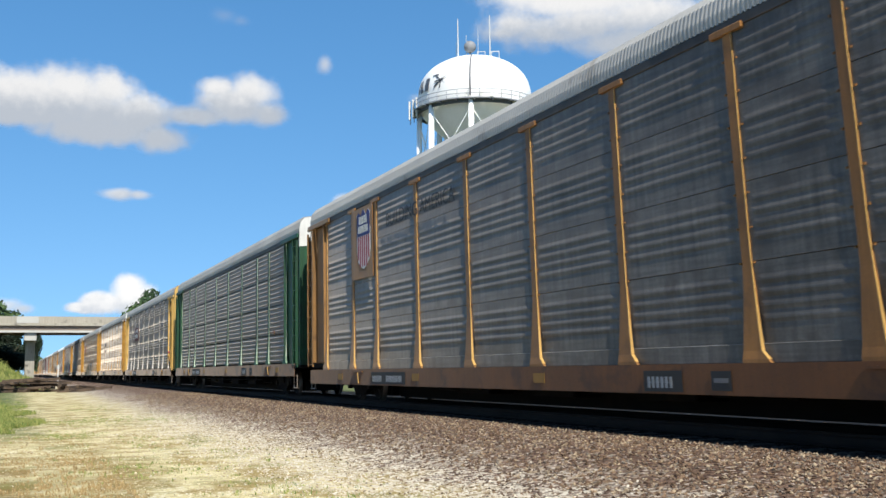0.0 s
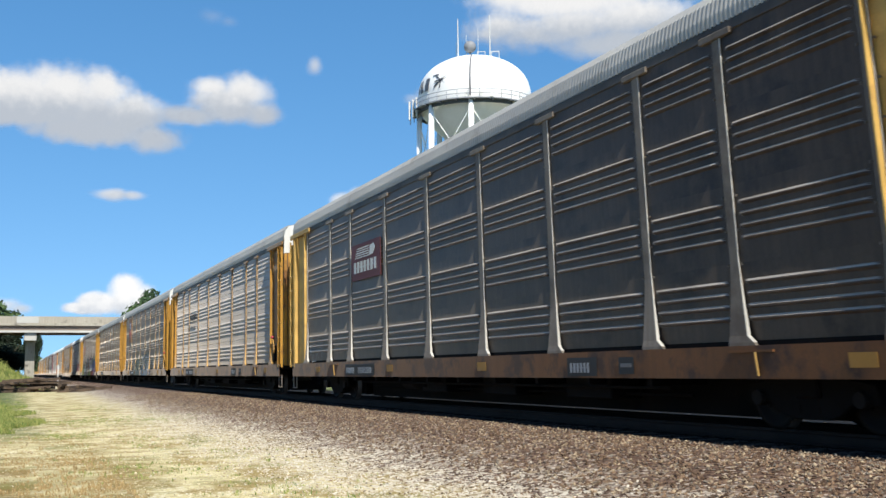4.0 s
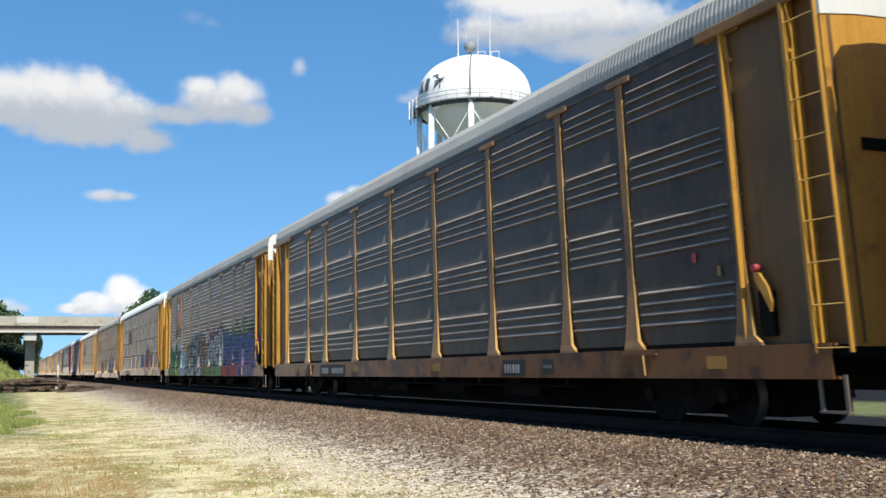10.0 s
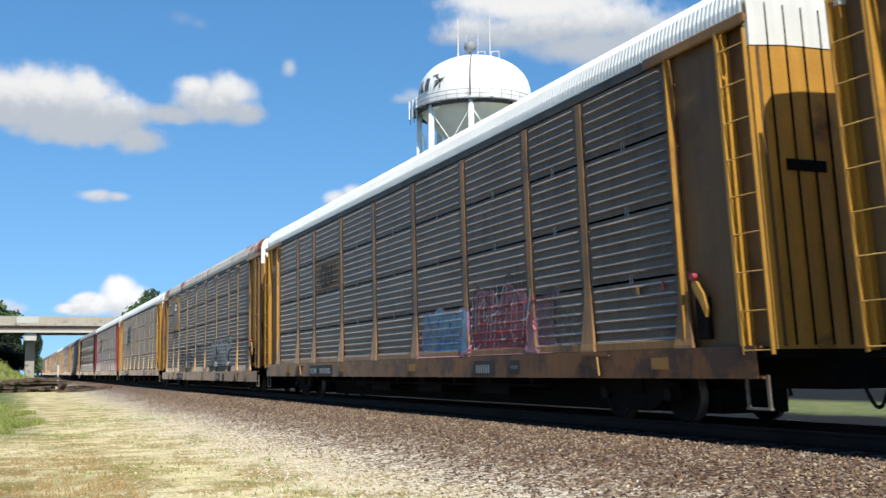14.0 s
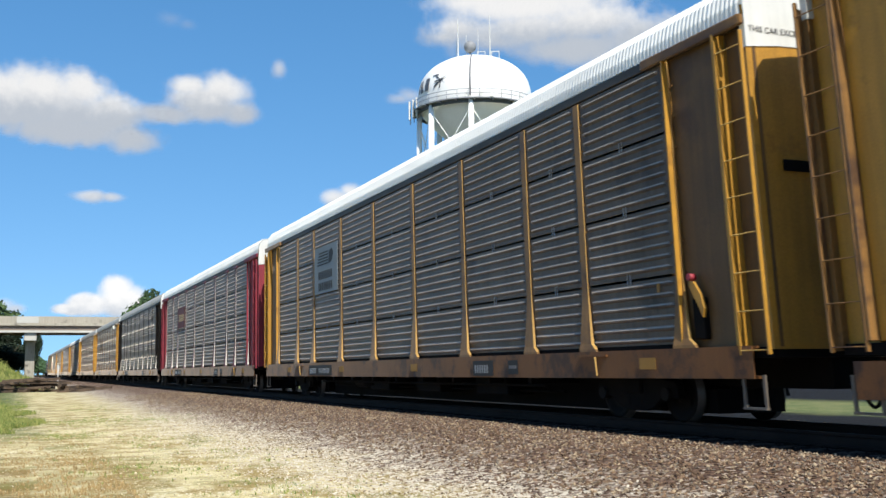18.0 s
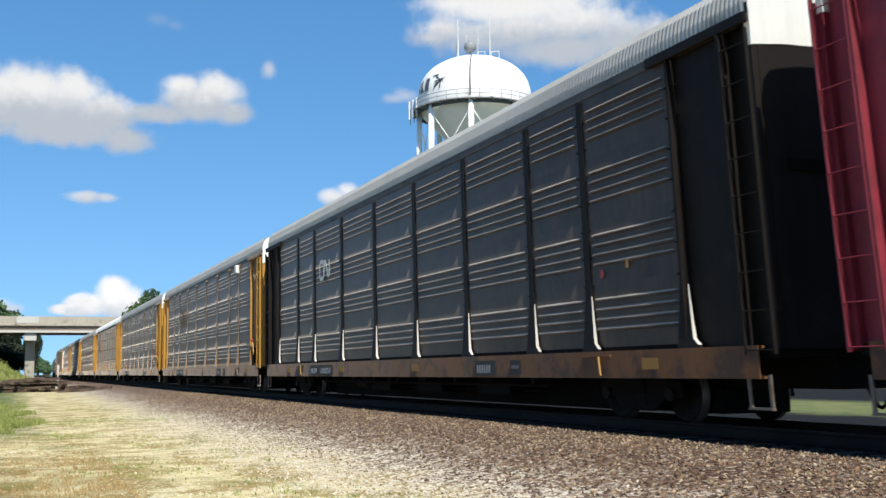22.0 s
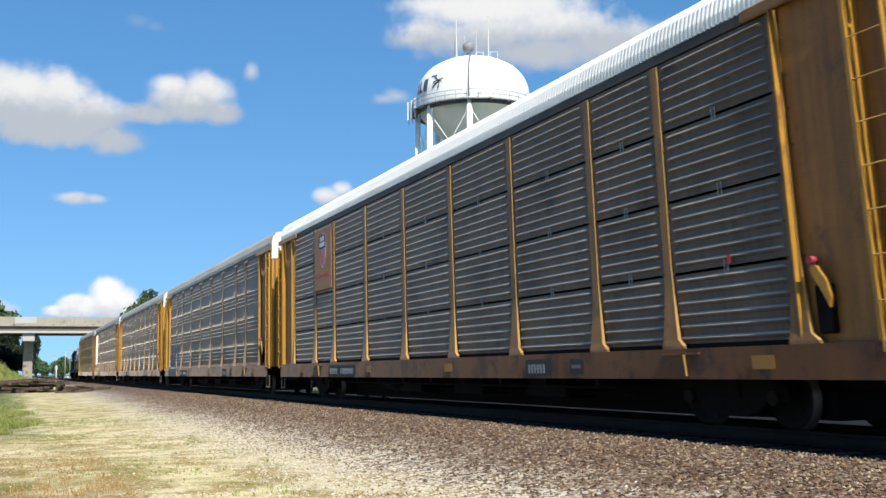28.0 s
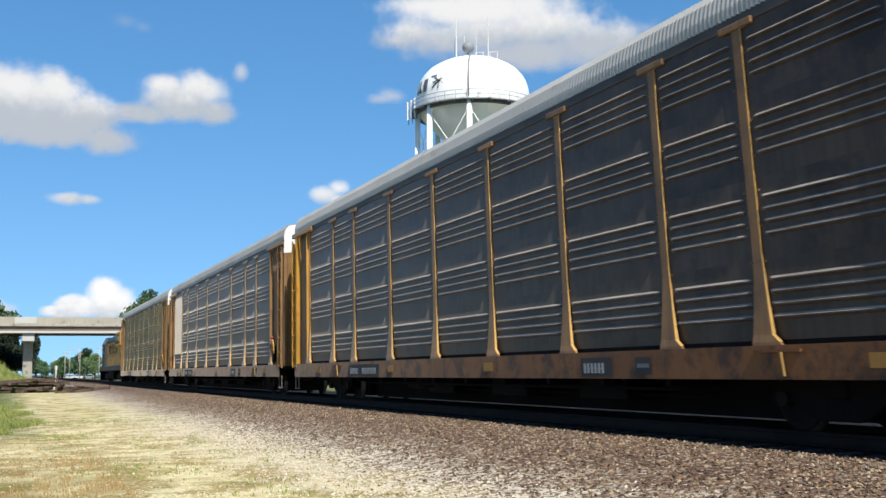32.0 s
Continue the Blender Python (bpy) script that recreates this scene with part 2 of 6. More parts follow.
def prism(bm, outline, a, b, axis="y"):
    """Extrude a closed outline from a to b. axis y: outline in (x, z); axis x: outline in (y, z); axis z: outline in (x, y)."""
    def at(p, d):
        return {"y": (p[0], d, p[1]), "x": (d, p[0], p[1]), "z": (p[0], p[1], d)}[axis]
    lo = [bm.verts.new(at(p, a)) for p in outline]
    hi = [bm.verts.new(at(p, b)) for p in outline]
    n = len(outline)
    for i in range(n):
        bm.faces.new((lo[i], lo[(i + 1) % n], hi[(i + 1) % n], hi[i]))
    bm.faces.new(lo[::-1])
    bm.faces.new(hi)
    bmesh.ops.recalc_face_normals(bm, faces=bm.faces[:])
    return bm


def tube(bm, p, q, r0, r1=None, sides=8, caps=True):
    p, q = Vector(p), Vector(q)
    r1 = r0 if r1 is None else r1
    d = q - p
    rot = d.to_track_quat("Z", "Y")
    rings = []
    for c, r in ((p, r0), (q, r1)):
        rings.append([bm.verts.new(c + rot @ Vector((r * math.cos(a), r * math.sin(a), 0))) for a in (2 * math.pi * i / sides for i in range(sides))])
    for i in range(sides):
        f = bm.faces.new((rings[0][i], rings[0][(i + 1) % sides], rings[1][(i + 1) % sides], rings[1][i]))
        f.smooth = sides > 6
    if caps:
        bm.faces.new(rings[0][::-1])
        bm.faces.new(rings[1])
    return bm


def lathe(bm, profile, sides=32, smooth=True, centre=(0, 0)):
    """Turn a profile of (radius, z) round the z axis."""
    rings = []
    for r, z in profile:
        if r < 1e-4:
            rings.append([bm.verts.new((centre[0], centre[1], z))])
        else:
            rings.append([bm.verts.new((centre[0] + r * math.cos(2 * math.pi * i / sides), centre[1] + r * math.sin(2 * math.pi * i / sides), z)) for i in range(sides)])
    for a, b in zip(rings, rings[1:]):
        for i in range(sides):
            k = (i + 1) % sides
            if len(a) == 1 and len(b) == 1:
                continue
            if len(a) == 1:
                f = bm.faces.new((a[0], b[k], b[i]))
            elif len(b) == 1:
                f = bm.faces.new((a[i], a[k], b[0]))
            else:
                f = bm.faces.new((a[i], a[k], b[k], b[i]))
            f.smooth = smooth
    bmesh.ops.recalc_face_normals(bm, faces=bm.faces[:])
    return bm

# ---------------------------------------------------------------- the ground and the line
def smooth(a, b, v):
    v = min(1.0, max(0.0, (v - a) / (b - a)))
    return v * v * (3 - 2 * v)


def ground_z(x, y):
    """Height of the ground: flat verge, ballast bed under the line, grassy bank at the bridge."""
    bed = smooth(3.9, 7.4, x) * (1 - smooth(13.2, 15.2, x))
    z = 0.26 * bed - 0.35 * smooth(14.5, 20, x)
    bank = smooth(95, 150, y) * (1 - smooth(168, 230, y))
    z += bank * 6.0 * smooth(3.6, -8.0, x)
    z += 0.05 * noise.noise((x * 0.35, y * 0.35, 0)) * (1 - bed) * (1 - smooth(40, 80, y))
    return z


def ground_material():
    m, n, l = nodes_of("verge_dirt_and_ballast")
    out = n["Principled BSDF"]
    out.inputs["Roughness"].default_value = 0.95
    out.inputs["Specular IOR Level"].default_value = 0.15
    tc = n.new("ShaderNodeTexCoord")
    sep = n.new("ShaderNodeSeparateXYZ")
    l.new(tc.outputs["Object"], sep.inputs[0])

    def nz(scale, detail=4, rough=0.6):
        t = n.new("ShaderNodeTexNoise")
        t.inputs["Scale"].default_value, t.inputs["Detail"].default_value, t.inputs["Roughness"].default_value = scale, detail, rough
        l.new(tc.outputs["Object"], t.inputs["Vector"])
        return t.outputs["Fac"]

    def math_(op, a, b, c=None):
        t = n.new("ShaderNodeMath")
        t.operation = op
        for i, v in enumerate((a, b, c)):
            if v is None:
                continue
            if isinstance(v, (int, float)):
                t.inputs[i].default_value = v
            else:
                l.new(v, t.inputs[i])
        return t.outputs[0]

    def ramp(v, a, b):
        t = n.new("ShaderNodeMapRange")
        t.inputs["From Min"].default_value, t.inputs["From Max"].default_value = a, b
        l.new(v, t.inputs["Value"])
        return t.outputs[0]

    def blend(f, a, b):
        t = n.new("ShaderNodeMix")
        t.data_type = "RGBA"
        l.new(f, t.inputs["Factor"])
        for k, v in (("A", a), ("B", b)):
            if isinstance(v, tuple):
                t.inputs[k].default_value = (*v, 1)
            else:
                l.new(v, t.inputs[k])
        return t.outputs["Result"]

    broad, mid, fine, grit = nz(0.25, 5), nz(1.1, 5), nz(9, 4, 0.7), nz(42, 3, 0.7)
    cells = n.new("ShaderNodeTexVoronoi")
    cells.inputs["Scale"].default_value = 17
    l.new(tc.outputs["Object"], cells.inputs["Vector"])
    cellv = n.new("ShaderNodeSeparateColor")
    l.new(cells.outputs["Color"], cellv.inputs[0])
    # dirt, sandy with pale patches
    dirt = blend(ramp(mid, 0.43, 0.57), lin((152, 133, 86)), lin((204, 191, 146)))
    dirt = blend(ramp(fine, 0.5, 0.8), dirt, lin((140, 121, 80)))
    dirt = blend(math_("MULTIPLY", ramp(cellv.outputs[2], 0.72, 0.8), ramp(broad, 0.4, 0.6)), dirt, lin((216, 206, 174)))
    dirt = blend(ramp(grit, 0.62, 0.85), dirt, lin((116, 100, 72)))
    # ballast, brown and pinkish broken stone
    stone = blend(cellv.outputs[0], lin((86, 67, 54)), lin((130, 106, 88)))
    stone = blend(ramp(cellv.outputs[1], 0.75, 0.9), stone, lin((180, 166, 150)))
    stone = blend(ramp(cells.outputs["Distance"], 0.42, 0.7), stone, lin((64, 48, 40)))
    # grass
    grass = blend(ramp(mid, 0.35, 0.65), lin((88, 98, 60)), lin((126, 124, 82)))
    grass = blend(ramp(fine, 0.45, 0.75), grass, lin((60, 84, 34)))
    dry = blend(ramp(fine, 0.4, 0.7), lin((112, 92, 50)), lin((142, 122, 74)))
    dry = blend(ramp(nz(0.55, 4), 0.5, 0.62), dry, lin((104, 104, 58)))
    edge = math_("MULTIPLY_ADD", math_("SUBTRACT", mid, 0.5), 3.2, sep.outputs[0])
    edge2 = math_("MULTIPLY_ADD", math_("SUBTRACT", fine, 0.5), 1.2, edge)
    colour = blend(ramp(edge2, 3.9, 4.9), dirt, stone)
    dryf = math_("MULTIPLY", math_("MULTIPLY", ramp(edge2, 1.8, -0.2), ramp(math_("MULTIPLY_ADD", math_("SUBTRACT", mid, 0.5), 12, sep.outputs[1]), 20, 12)), 0.92)
    colour = blend(dryf, colour, dry)
    # green to the west of the dirt, and on the far side of the line
    far = math_("MULTIPLY", ramp(edge2, 24.0, 26.0), math_("MAXIMUM", ramp(edge2, 36.0, 33.0), ramp(edge2, 52.0, 56.0)))
    service = math_("MULTIPLY", math_("MULTIPLY", ramp(edge2, 12.2, 12.8), ramp(edge2, 15.6, 14.6)), 0.8)
    colour = blend(service, colour, blend(ramp(fine, 0.4, 0.7), lin((226, 218, 200)), lin((186, 174, 152))))
    # near-black ground beyond the far shoulder
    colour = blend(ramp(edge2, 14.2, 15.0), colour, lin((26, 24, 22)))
    near = math_("MULTIPLY", ramp(edge2, 1.0, -0.2), ramp(math_("MULTIPLY_ADD", math_("SUBTRACT", mid, 0.5), 14, sep.outputs[1]), 20, 25))
    bankf = math_("MULTIPLY", ramp(edge, 3.8, 3.0), ramp(sep.outputs[1], 84, 92))
    # pale crushed chips along the ballast's foot, train shade painted dark around the rails
    chips = math_("MULTIPLY", math_("MULTIPLY", ramp(edge2, 2.6, 3.8), ramp(edge2, 6.4, 4.8)), ramp(cellv.outputs[2], 0.45, 0.7))
    colour = blend(chips, colour, lin((200, 190, 170)))
    bed_shade = math_("MULTIPLY", ramp(sep.outputs[0], 8.4, 9.0), ramp(sep.outputs[0], 11.9, 11.4))
    colour = blend(math_("MULTIPLY", bed_shade, 0.92), colour, lin((20, 17, 15)))
    weeds = math_("MULTIPLY", ramp(nz(0.7, 6), 0.52, 0.66), ramp(edge2, 4.4, 3.4))
    colour = blend(math_("MULTIPLY", weeds, 0.8), colour, lin((112, 110, 58)))
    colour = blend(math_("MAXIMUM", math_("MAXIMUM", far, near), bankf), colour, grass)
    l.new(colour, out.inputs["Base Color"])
    bp = n.new("ShaderNodeBump")
    bp.inputs["Strength"].default_value, bp.inputs["Distance"].default_value = 0.7, 0.03
    h = math_("MULTIPLY_ADD", cells.outputs["Distance"], -0.6, math_("MULTIPLY_ADD", grit, 0.3, fine))
    l.new(h, bp.inputs["Height"])
    l.new(bp.outputs[0], out.inputs["Normal"])
    return m


def axis(*runs):
    v = []
    for a, b, step in runs:
        v += list(np.arange(a, b, step))
    return v + [runs[-1][1]]


def ground():
    xs = axis((-3000, -300, 450), (-300, -40, 26), (-40, -4, 3), (-4, 17, 0.35), (17, 60, 4), (60, 300, 30), (300, 3000, 450))
    ys = axis((-2000, -200, 450), (-200, -10, 19), (-10, 40, 0.5), (40, 240, 4), (240, 600, 40), (600, 4500, 390))
    verts = [(x, y, ground_z(x, y)) for y in ys for x in xs]
    w = len(xs)
    faces = [(j * w + i, j * w + i + 1, (j + 1) * w + i + 1, (j + 1) * w + i) for j in range(len(ys) - 1) for i in range(w - 1)]
    me = bpy.data.meshes.new("ground")
    me.from_pydata(verts, [], faces)
    me.polygons.foreach_set("use_smooth", [True] * len(faces))
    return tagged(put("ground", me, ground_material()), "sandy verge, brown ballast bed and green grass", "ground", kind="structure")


ground()


def track():
    t = tagged(thing("railway_track", "straight ballasted track with worn rails on timber ties", "railway track"), kind="structure")
    prof = [(-0.07, 0.0), (0.07, 0.0), (0.07, 0.015), (0.015, 0.035), (0.012, 0.125), (0.036, 0.14), (0.036, 0.165), (0.03, 0.172), (-0.03, 0.172), (-0.036, 0.165), (-0.036, 0.14), (-0.012, 0.125), (-0.015, 0.035), (-0.07, 0.015)]
    rail = mesh_of(prism(bmesh.new(), prof, -60, 900), "rail")
    for s in (-1, 1):
        put("rail", rail, RAIL_TOP, t, pose(TRACK_X + s * 0.753, 0, RAIL_Z - 0.172), "worn steel rail")
    tie = mesh_of(boxed(-1.3, 1.3, -0.115, 0.115, -0.17, 0.012, 0.012), "tie")
    plate = bmesh.new()
    for s in (-1, 1):
        box(plate, s * 0.753 - 0.17, s * 0.753 + 0.17, -0.09, 0.09, 0.0125, 0.028)
    plate = mesh_of(plate, "tie_plate")
    y = 2.0
    k = 0
    while y < 70:
        if 4 < y < 45:
            ob = put("tie", tie, TIE_WOOD, t, pose(TRACK_X, y, RAIL_Z - 0.195, 0, 0, random.uniform(-0.6, 0.6)))
            put("tie_plate", plate, IRON, ob)
        y += 0.53
    return t


track()

# ---------------------------------------------------------------- the train
HALF, FACE, SHEET_X = 13.95, 1.55, 1.438
SILL_LO, SILL_HI, EAVE = 0.67, 1.09, 5.34
POSTS = (-12.05, -9.42, -7.4, -4.44, -1.48, 1.48, 4.44, 7.4, 9.42, 12.05)
BED = 1.12
RISE = (EAVE - BED) / 4
ROOF = [(1.455, 5.46), (1.46, 5.62), (1.41, 5.84), (1.28, 6.0), (0.8, 6.09), (0.0, 6.13)]
ROOF = ROOF + [(-x, z) for x, z in ROOF[-2::-1]]
SHARED = {}


def shared(key, make):
    if key not in SHARED:
        SHARED[key] = make()
    return SHARED[key]


def rib_profile(style):
    """(z, depth) down one sheet: pressed ribs that stand out of the flat."""
    pts = [(0.0, 0.0)]
    if style == "ribbed":
        at, wide, deep = (0.305, 0.455, 0.605, 0.755), 0.04, 0.036
    elif style == "faint":
        at, wide, deep = (0.3, 0.455, 0.61, 0.765), 0.07, 0.009
    else:
        at, wide, deep = (0.10, 0.255, 0.41, 0.565, 0.72, 0.875), 0.042, 0.030
    for f in at:
        c = f * RISE
        pts += [(c - wide * 0.9, 0.0), (c - wide * 0.15, deep), (c + wide * 0.2, 0.95 * deep), (c + wide * 0.75, 0.2 * deep), (c + wide, 0.0)]
    return pts + [(RISE - {"seamed": 0.045, "faint": 0.012}.get(style, 0.0), 0.0)]


def skin_depth(z, style):
    """How far the side's skin stands out at height z."""
    if not BED <= z <= EAVE:
        return FACE - SHEET_X if z < BED else 0.0
    f = (z - BED) % RISE
    pts = rib_profile(style)
    for (a, d), (b, e) in zip(pts, pts[1:]):
        if a <= f <= b:
            return d + (e - d) * (f - a) / (b - a)
    return 0.0


def sheet_mesh(width, style):
    def make():
        bm = bmesh.new()
        pts = rib_profile(style)
        rows = []
        cols = [(-width / 2, 0.0), (-width / 2 + 0.16, 0.0), (-width / 2 + 0.25, 1.0), (width / 2 - 0.25, 1.0), (width / 2 - 0.16, 0.0), (width / 2, 0.0)]
        for z, d in pts:
            rows.append([bm.verts.new((-d * k, y, z)) for y, k in cols])
        for a, b in zip(rows, rows[1:]):
            for i in range(len(cols) - 1):
                bm.faces.new((a[i], b[i], b[i + 1], a[i + 1]))
        z1 = pts[-1][0]
        back = [bm.verts.new((0.02, y, z)) for y, z in ((-width / 2, 0), (-width / 2, z1), (width / 2, z1), (width / 2, 0))]
        bm.faces.new(back)
        bm.faces.new([back[1], back[2]] + rows[-1][::-1])
        bm.faces.new([back[3], back[0]] + rows[0])
        bmesh.ops.recalc_face_normals(bm, faces=bm.faces[:])
        return mesh_of(bm, "side_sheet")
    return shared(("sheet", round(width, 2), style), make)


POST_W, POST_TOP = 0.09, EAVE - 0.05 - SILL_HI
# height above the sill, how far the outer face has drawn in, flare to the rear, flare to the front
POST_FORM = ((0.0, 0.0, 0.06, 0.3), (0.04, 0.002, 0.06, 0.26), (0.13, 0.02, 0.05, 0.13), (0.5, 0.05, 0.025, 0.07), (0.9, 0.078, 0.0, 0.02), (1.15, 0.085, 0.0, 0.0), (2.6, 0.085, 0.0, 0.0), (POST_TOP, 0.085, 0.0, 0.0))


# a broader foot that splays to both sides
SPLAY = {0: (0.1, 0.16), 1: (0.1, 0.15), 2: (0.09, 0.13), 3: (0.045, 0.065)}


def post_form(up):
    """The post's drawing-in and its two flares at one height."""
    for p, q in zip(POST_FORM, POST_FORM[1:]):
        if up <= q[0]:
            f = max(0.0, up - p[0]) / (q[0] - p[0])
            return [a + (b - a) * f for a, b in zip(p[1:], q[1:])]
    return POST_FORM[-1][1:]


def post_mesh(drop=0.0, splay=False):
    """A pressed post whose foot bends out to the sill. drop: how much lower the sill lies."""
    def make():
        bm = bmesh.new()
        rows = []
        for i, (z, dx, rear, front) in enumerate(POST_FORM):
            if splay:
                rear, front = SPLAY.get(i, (rear, front))
            y0, y1 = -POST_W - front, POST_W + rear
            z -= drop * max(0.0, 1 - z / 1.2)
            back = min(0.12, dx + 0.045)
            rows.append([bm.verts.new(p) for p in ((back, y0, z), (dx + 0.006, y0, z), (dx, y0 + 0.008, z), (dx, y1 - 0.008, z), (dx + 0.006, y1, z), (back, y1, z))])
        for a, b in zip(rows, rows[1:]):
            for i in range(6):
                k = (i + 1) % 6
                bm.faces.new((a[i], a[k], b[k], b[i]))
        bm.faces.new(rows[0])
        bm.faces.new(rows[-1])
        # bolts on the flanges
        for k in range(7):
            for s in (-1, 1):
                z = 1.05 + k * 0.46
                box(bm, 0.092, 0.12, s * 0.135 - 0.014, s * 0.135 + 0.014, z, z + 0.028)
        bmesh.ops.recalc_face_normals(bm, faces=bm.faces[:])
        return mesh_of(bm, "post")
    return shared(("post", drop, splay), make)


def foot_mesh(drop=0.0, rows_kept=8):
    """The flange plate along a post, wider at its flared foot."""
    def make():
        bm = bmesh.new()
        rows = []
        for z, dx, _, front in POST_FORM[1:rows_kept]:
            y, deep = -POST_W - front, dx + 0.014 + 0.045 * max(0.0, 1 - z / 0.9)
            z -= drop * max(0.0, 1 - z / 1.2)
            rows.append([bm.verts.new(p) for p in ((deep, y - 0.004, z), (dx - 0.002, y - 0.004, z), (dx - 0.002, y + 0.008, z), (deep, y + 0.008, z))])
        for a, b in zip(rows, rows[1:]):
            for i in range(4):
                k = (i + 1) % 4
                bm.faces.new((a[i], a[k], b[k], b[i]))
        bm.faces.new(rows[0])
        bm.faces.new(rows[-1])
        bmesh.ops.recalc_face_normals(bm, faces=bm.faces[:])
        return mesh_of(bm, "foot_flange")
    return shared(("foot", drop, rows_kept), make)


def roof_mesh():
    def make():
        step, n = 0.1, int(2 * (HALF - 0.1) / 0.1)
        verts, faces = [], []
        rows = []
        y = -n * step / 2
        for i in range(n):
            rows += [(y, 0.0), (y + 0.3 * step, 0.0), (y + 0.5 * step, 0.018), (y + 0.8 * step, 0.018)]
            y += step
        rows.append((y, 0.0))
        k = len(ROOF)
        for yy, d in rows:
            for x, zz in ROOF:
                out = Vector((x * 0.5, 0, zz - 4.6)).normalized()
                verts.append((x + out.x * d, yy, zz + out.z * d))
        for j in range(len(rows) - 1):
            for i in range(k - 1):
                a = j * k + i
                faces.append((a, a + 1, a + k + 1, a + k))
        me = bpy.data.meshes.new("roof")
        me.from_pydata(verts, [], faces)
        return me
    return shared("roof", make)


def arch(half, z0, drop=0.0):
    return [(half, z0)] + [(x * half / 1.46, z - drop) for x, z in ROOF] + [(-half, z0)]


def rack_shapes():
    """Meshes of the parts that every car shares."""
    if "door" in SHARED:
        return SHARED
    SHARED["sill"] = mesh_of(prism(bmesh.new(), [(0.0, SILL_LO), (0.12, SILL_LO), (0.12, SILL_LO + 0.03), (0.02, SILL_LO + 0.05), (0.02, SILL_HI - 0.05), (0.12, SILL_HI - 0.03), (0.12, SILL_HI), (0.0, SILL_HI)], -HALF + 0.35, HALF - 0.35), "side_sill")
    SHARED["trim"] = mesh_of(boxed(0.0, 0.06, -12.0, 12.0, SILL_HI, SILL_HI + 0.13, 0.01), "sill_trim")
    SHARED["deck"] = mesh_of(boxed(-1.42, 1.42, -HALF + 0.1, HALF - 0.1, 0.94, 1.07), "deck")
    belly = [(-HALF + 0.2, 0.93), (HALF - 0.2, 0.93), (HALF - 0.2, 0.52), (8.9, 0.52), (8.5, 0.11), (-8.5, 0.11), (-8.9, 0.52), (-HALF + 0.2, 0.52)]
    bm = prism(bmesh.new(), belly, -0.42, 0.42, "x")
    SHARED["bearer"] = mesh_of(boxed(-1.42, 1.42, -0.06, 0.06, 0.56, 0.93), "cross_bearer")
    SHARED["locker"] = mesh_of(boxed(-1.1, -0.5, 0.0, 1.5, 0.32, 0.8, 0.02), "equipment_box")
    SHARED["underframe"] = mesh_of(bm, "underframe")
    SHARED["rail"] = mesh_of(boxed(0.0, 0.07, -HALF + 0.3, HALF - 0.3, EAVE - 0.02, EAVE + 0.125, 0.01), "top_rail")
    # added black strip: the shade line between sill and recessed sheets
    SHARED["sill_shade"] = mesh_of(boxed(0.0, 0.03, -12.0, 12.0, BED - 0.05, BED + 0.035), "sill_gap")
    SHARED["skirt"] = mesh_of(boxed(0.0, 0.03, -12.0, 12.0, 0.87, BED - 0.005, 0.006), "skirt_sheet")
    SHARED["cap"] = mesh_of(boxed(-0.02, 0.05, -0.34, 0.34, -0.05, 0.05, 0.012), "post_cap")
    SHARED["panel"] = mesh_of(boxed(0.0, 0.04, -0.62, 0.6, SILL_HI, EAVE, 0.006), "end_panel")
    bm = prism(bmesh.new(), [(-0.03, SILL_HI), (0.03, SILL_HI), (0.03, EAVE), (-0.03, EAVE)], 0.0, 0.2, "x")
    bmesh.ops.bevel(bm, geom=bm.edges[:], offset=0.008, segments=1, affect="EDGES")
    SHARED["corner"] = mesh_of(bm, "corner_post")
    SHARED["return"] = mesh_of(boxed(0.0, 0.15, -0.012, 0.012, SILL_HI, EAVE), "post_return")
    SHARED["backing"] = mesh_of(boxed(0.0, 0.05, -0.27, 0.27, SILL_HI - 0.02, EAVE), "ladder_backing")
    SHARED["stile"] = mesh_of(boxed(-0.02, 0.035, -0.016, 0.016, SILL_LO + 0.3, EAVE - 0.12, 0.004), "stile")
    SHARED["rung"] = mesh_of(tube(bmesh.new(), (0, -0.27, 0), (0, 0.27, 0), 0.009, sides=6), "rung")
    SHARED["ladder_web"] = mesh_of(boxed(-0.19, 0.0, -0.008, 0.008, SILL_LO + 0.32, EAVE - 0.2), "ladder_web")
    SHARED["door"] = mesh_of(prism(bmesh.new(), arch(1.45, SILL_HI - 0.05, 0.03)[:-1] + [(-1.45, SILL_HI - 0.05)], -0.04, 0.04), "end_door")
    top = [(1.452, 5.0)] + [(x * 1.45 / 1.46, z - 0.015) for x, z in ROOF] + [(-1.452, 5.0), (-0.9, 5.06), (0.0, 5.09), (0.9, 5.06)]
    SHARED["fairing"] = mesh_of(prism(bmesh.new(), top, -0.055, 0.055), "end_fairing")
    SHARED["fold"] = mesh_of(boxed(-0.009, 0.009, -0.026, 0.006, SILL_HI, 5.62), "door_fold")
    # coupler
    bm = boxed(-0.09, 0.09, 0.0, 0.62, 0.62, 0.8, 0.02)
    box(bm, -0.16, 0.17, 0.5, 0.74, 0.58, 0.86, 0.04)
    SHARED["coupler"] = mesh_of(bm, "coupler")
    bm = bmesh.new()
    for k in range(8):
        a, b = k / 8, (k + 1) / 8
        p = [Vector((0.28, 0.15 + 0.42 * s, 0.6 - 0.3 * math.sin(math.pi * s))) for s in (a, b)]
        tube(bm, p[0], p[1], 0.024, sides=6, caps=False)
    SHARED["hose"] = mesh_of(bm, "air_hose")
    bm = bmesh.new()
    for s in (-1, 1):
        box(bm, -0.012, 0.012, s * 0.2 - 0.025, s * 0.2 + 0.025, 0.3, 0.72)
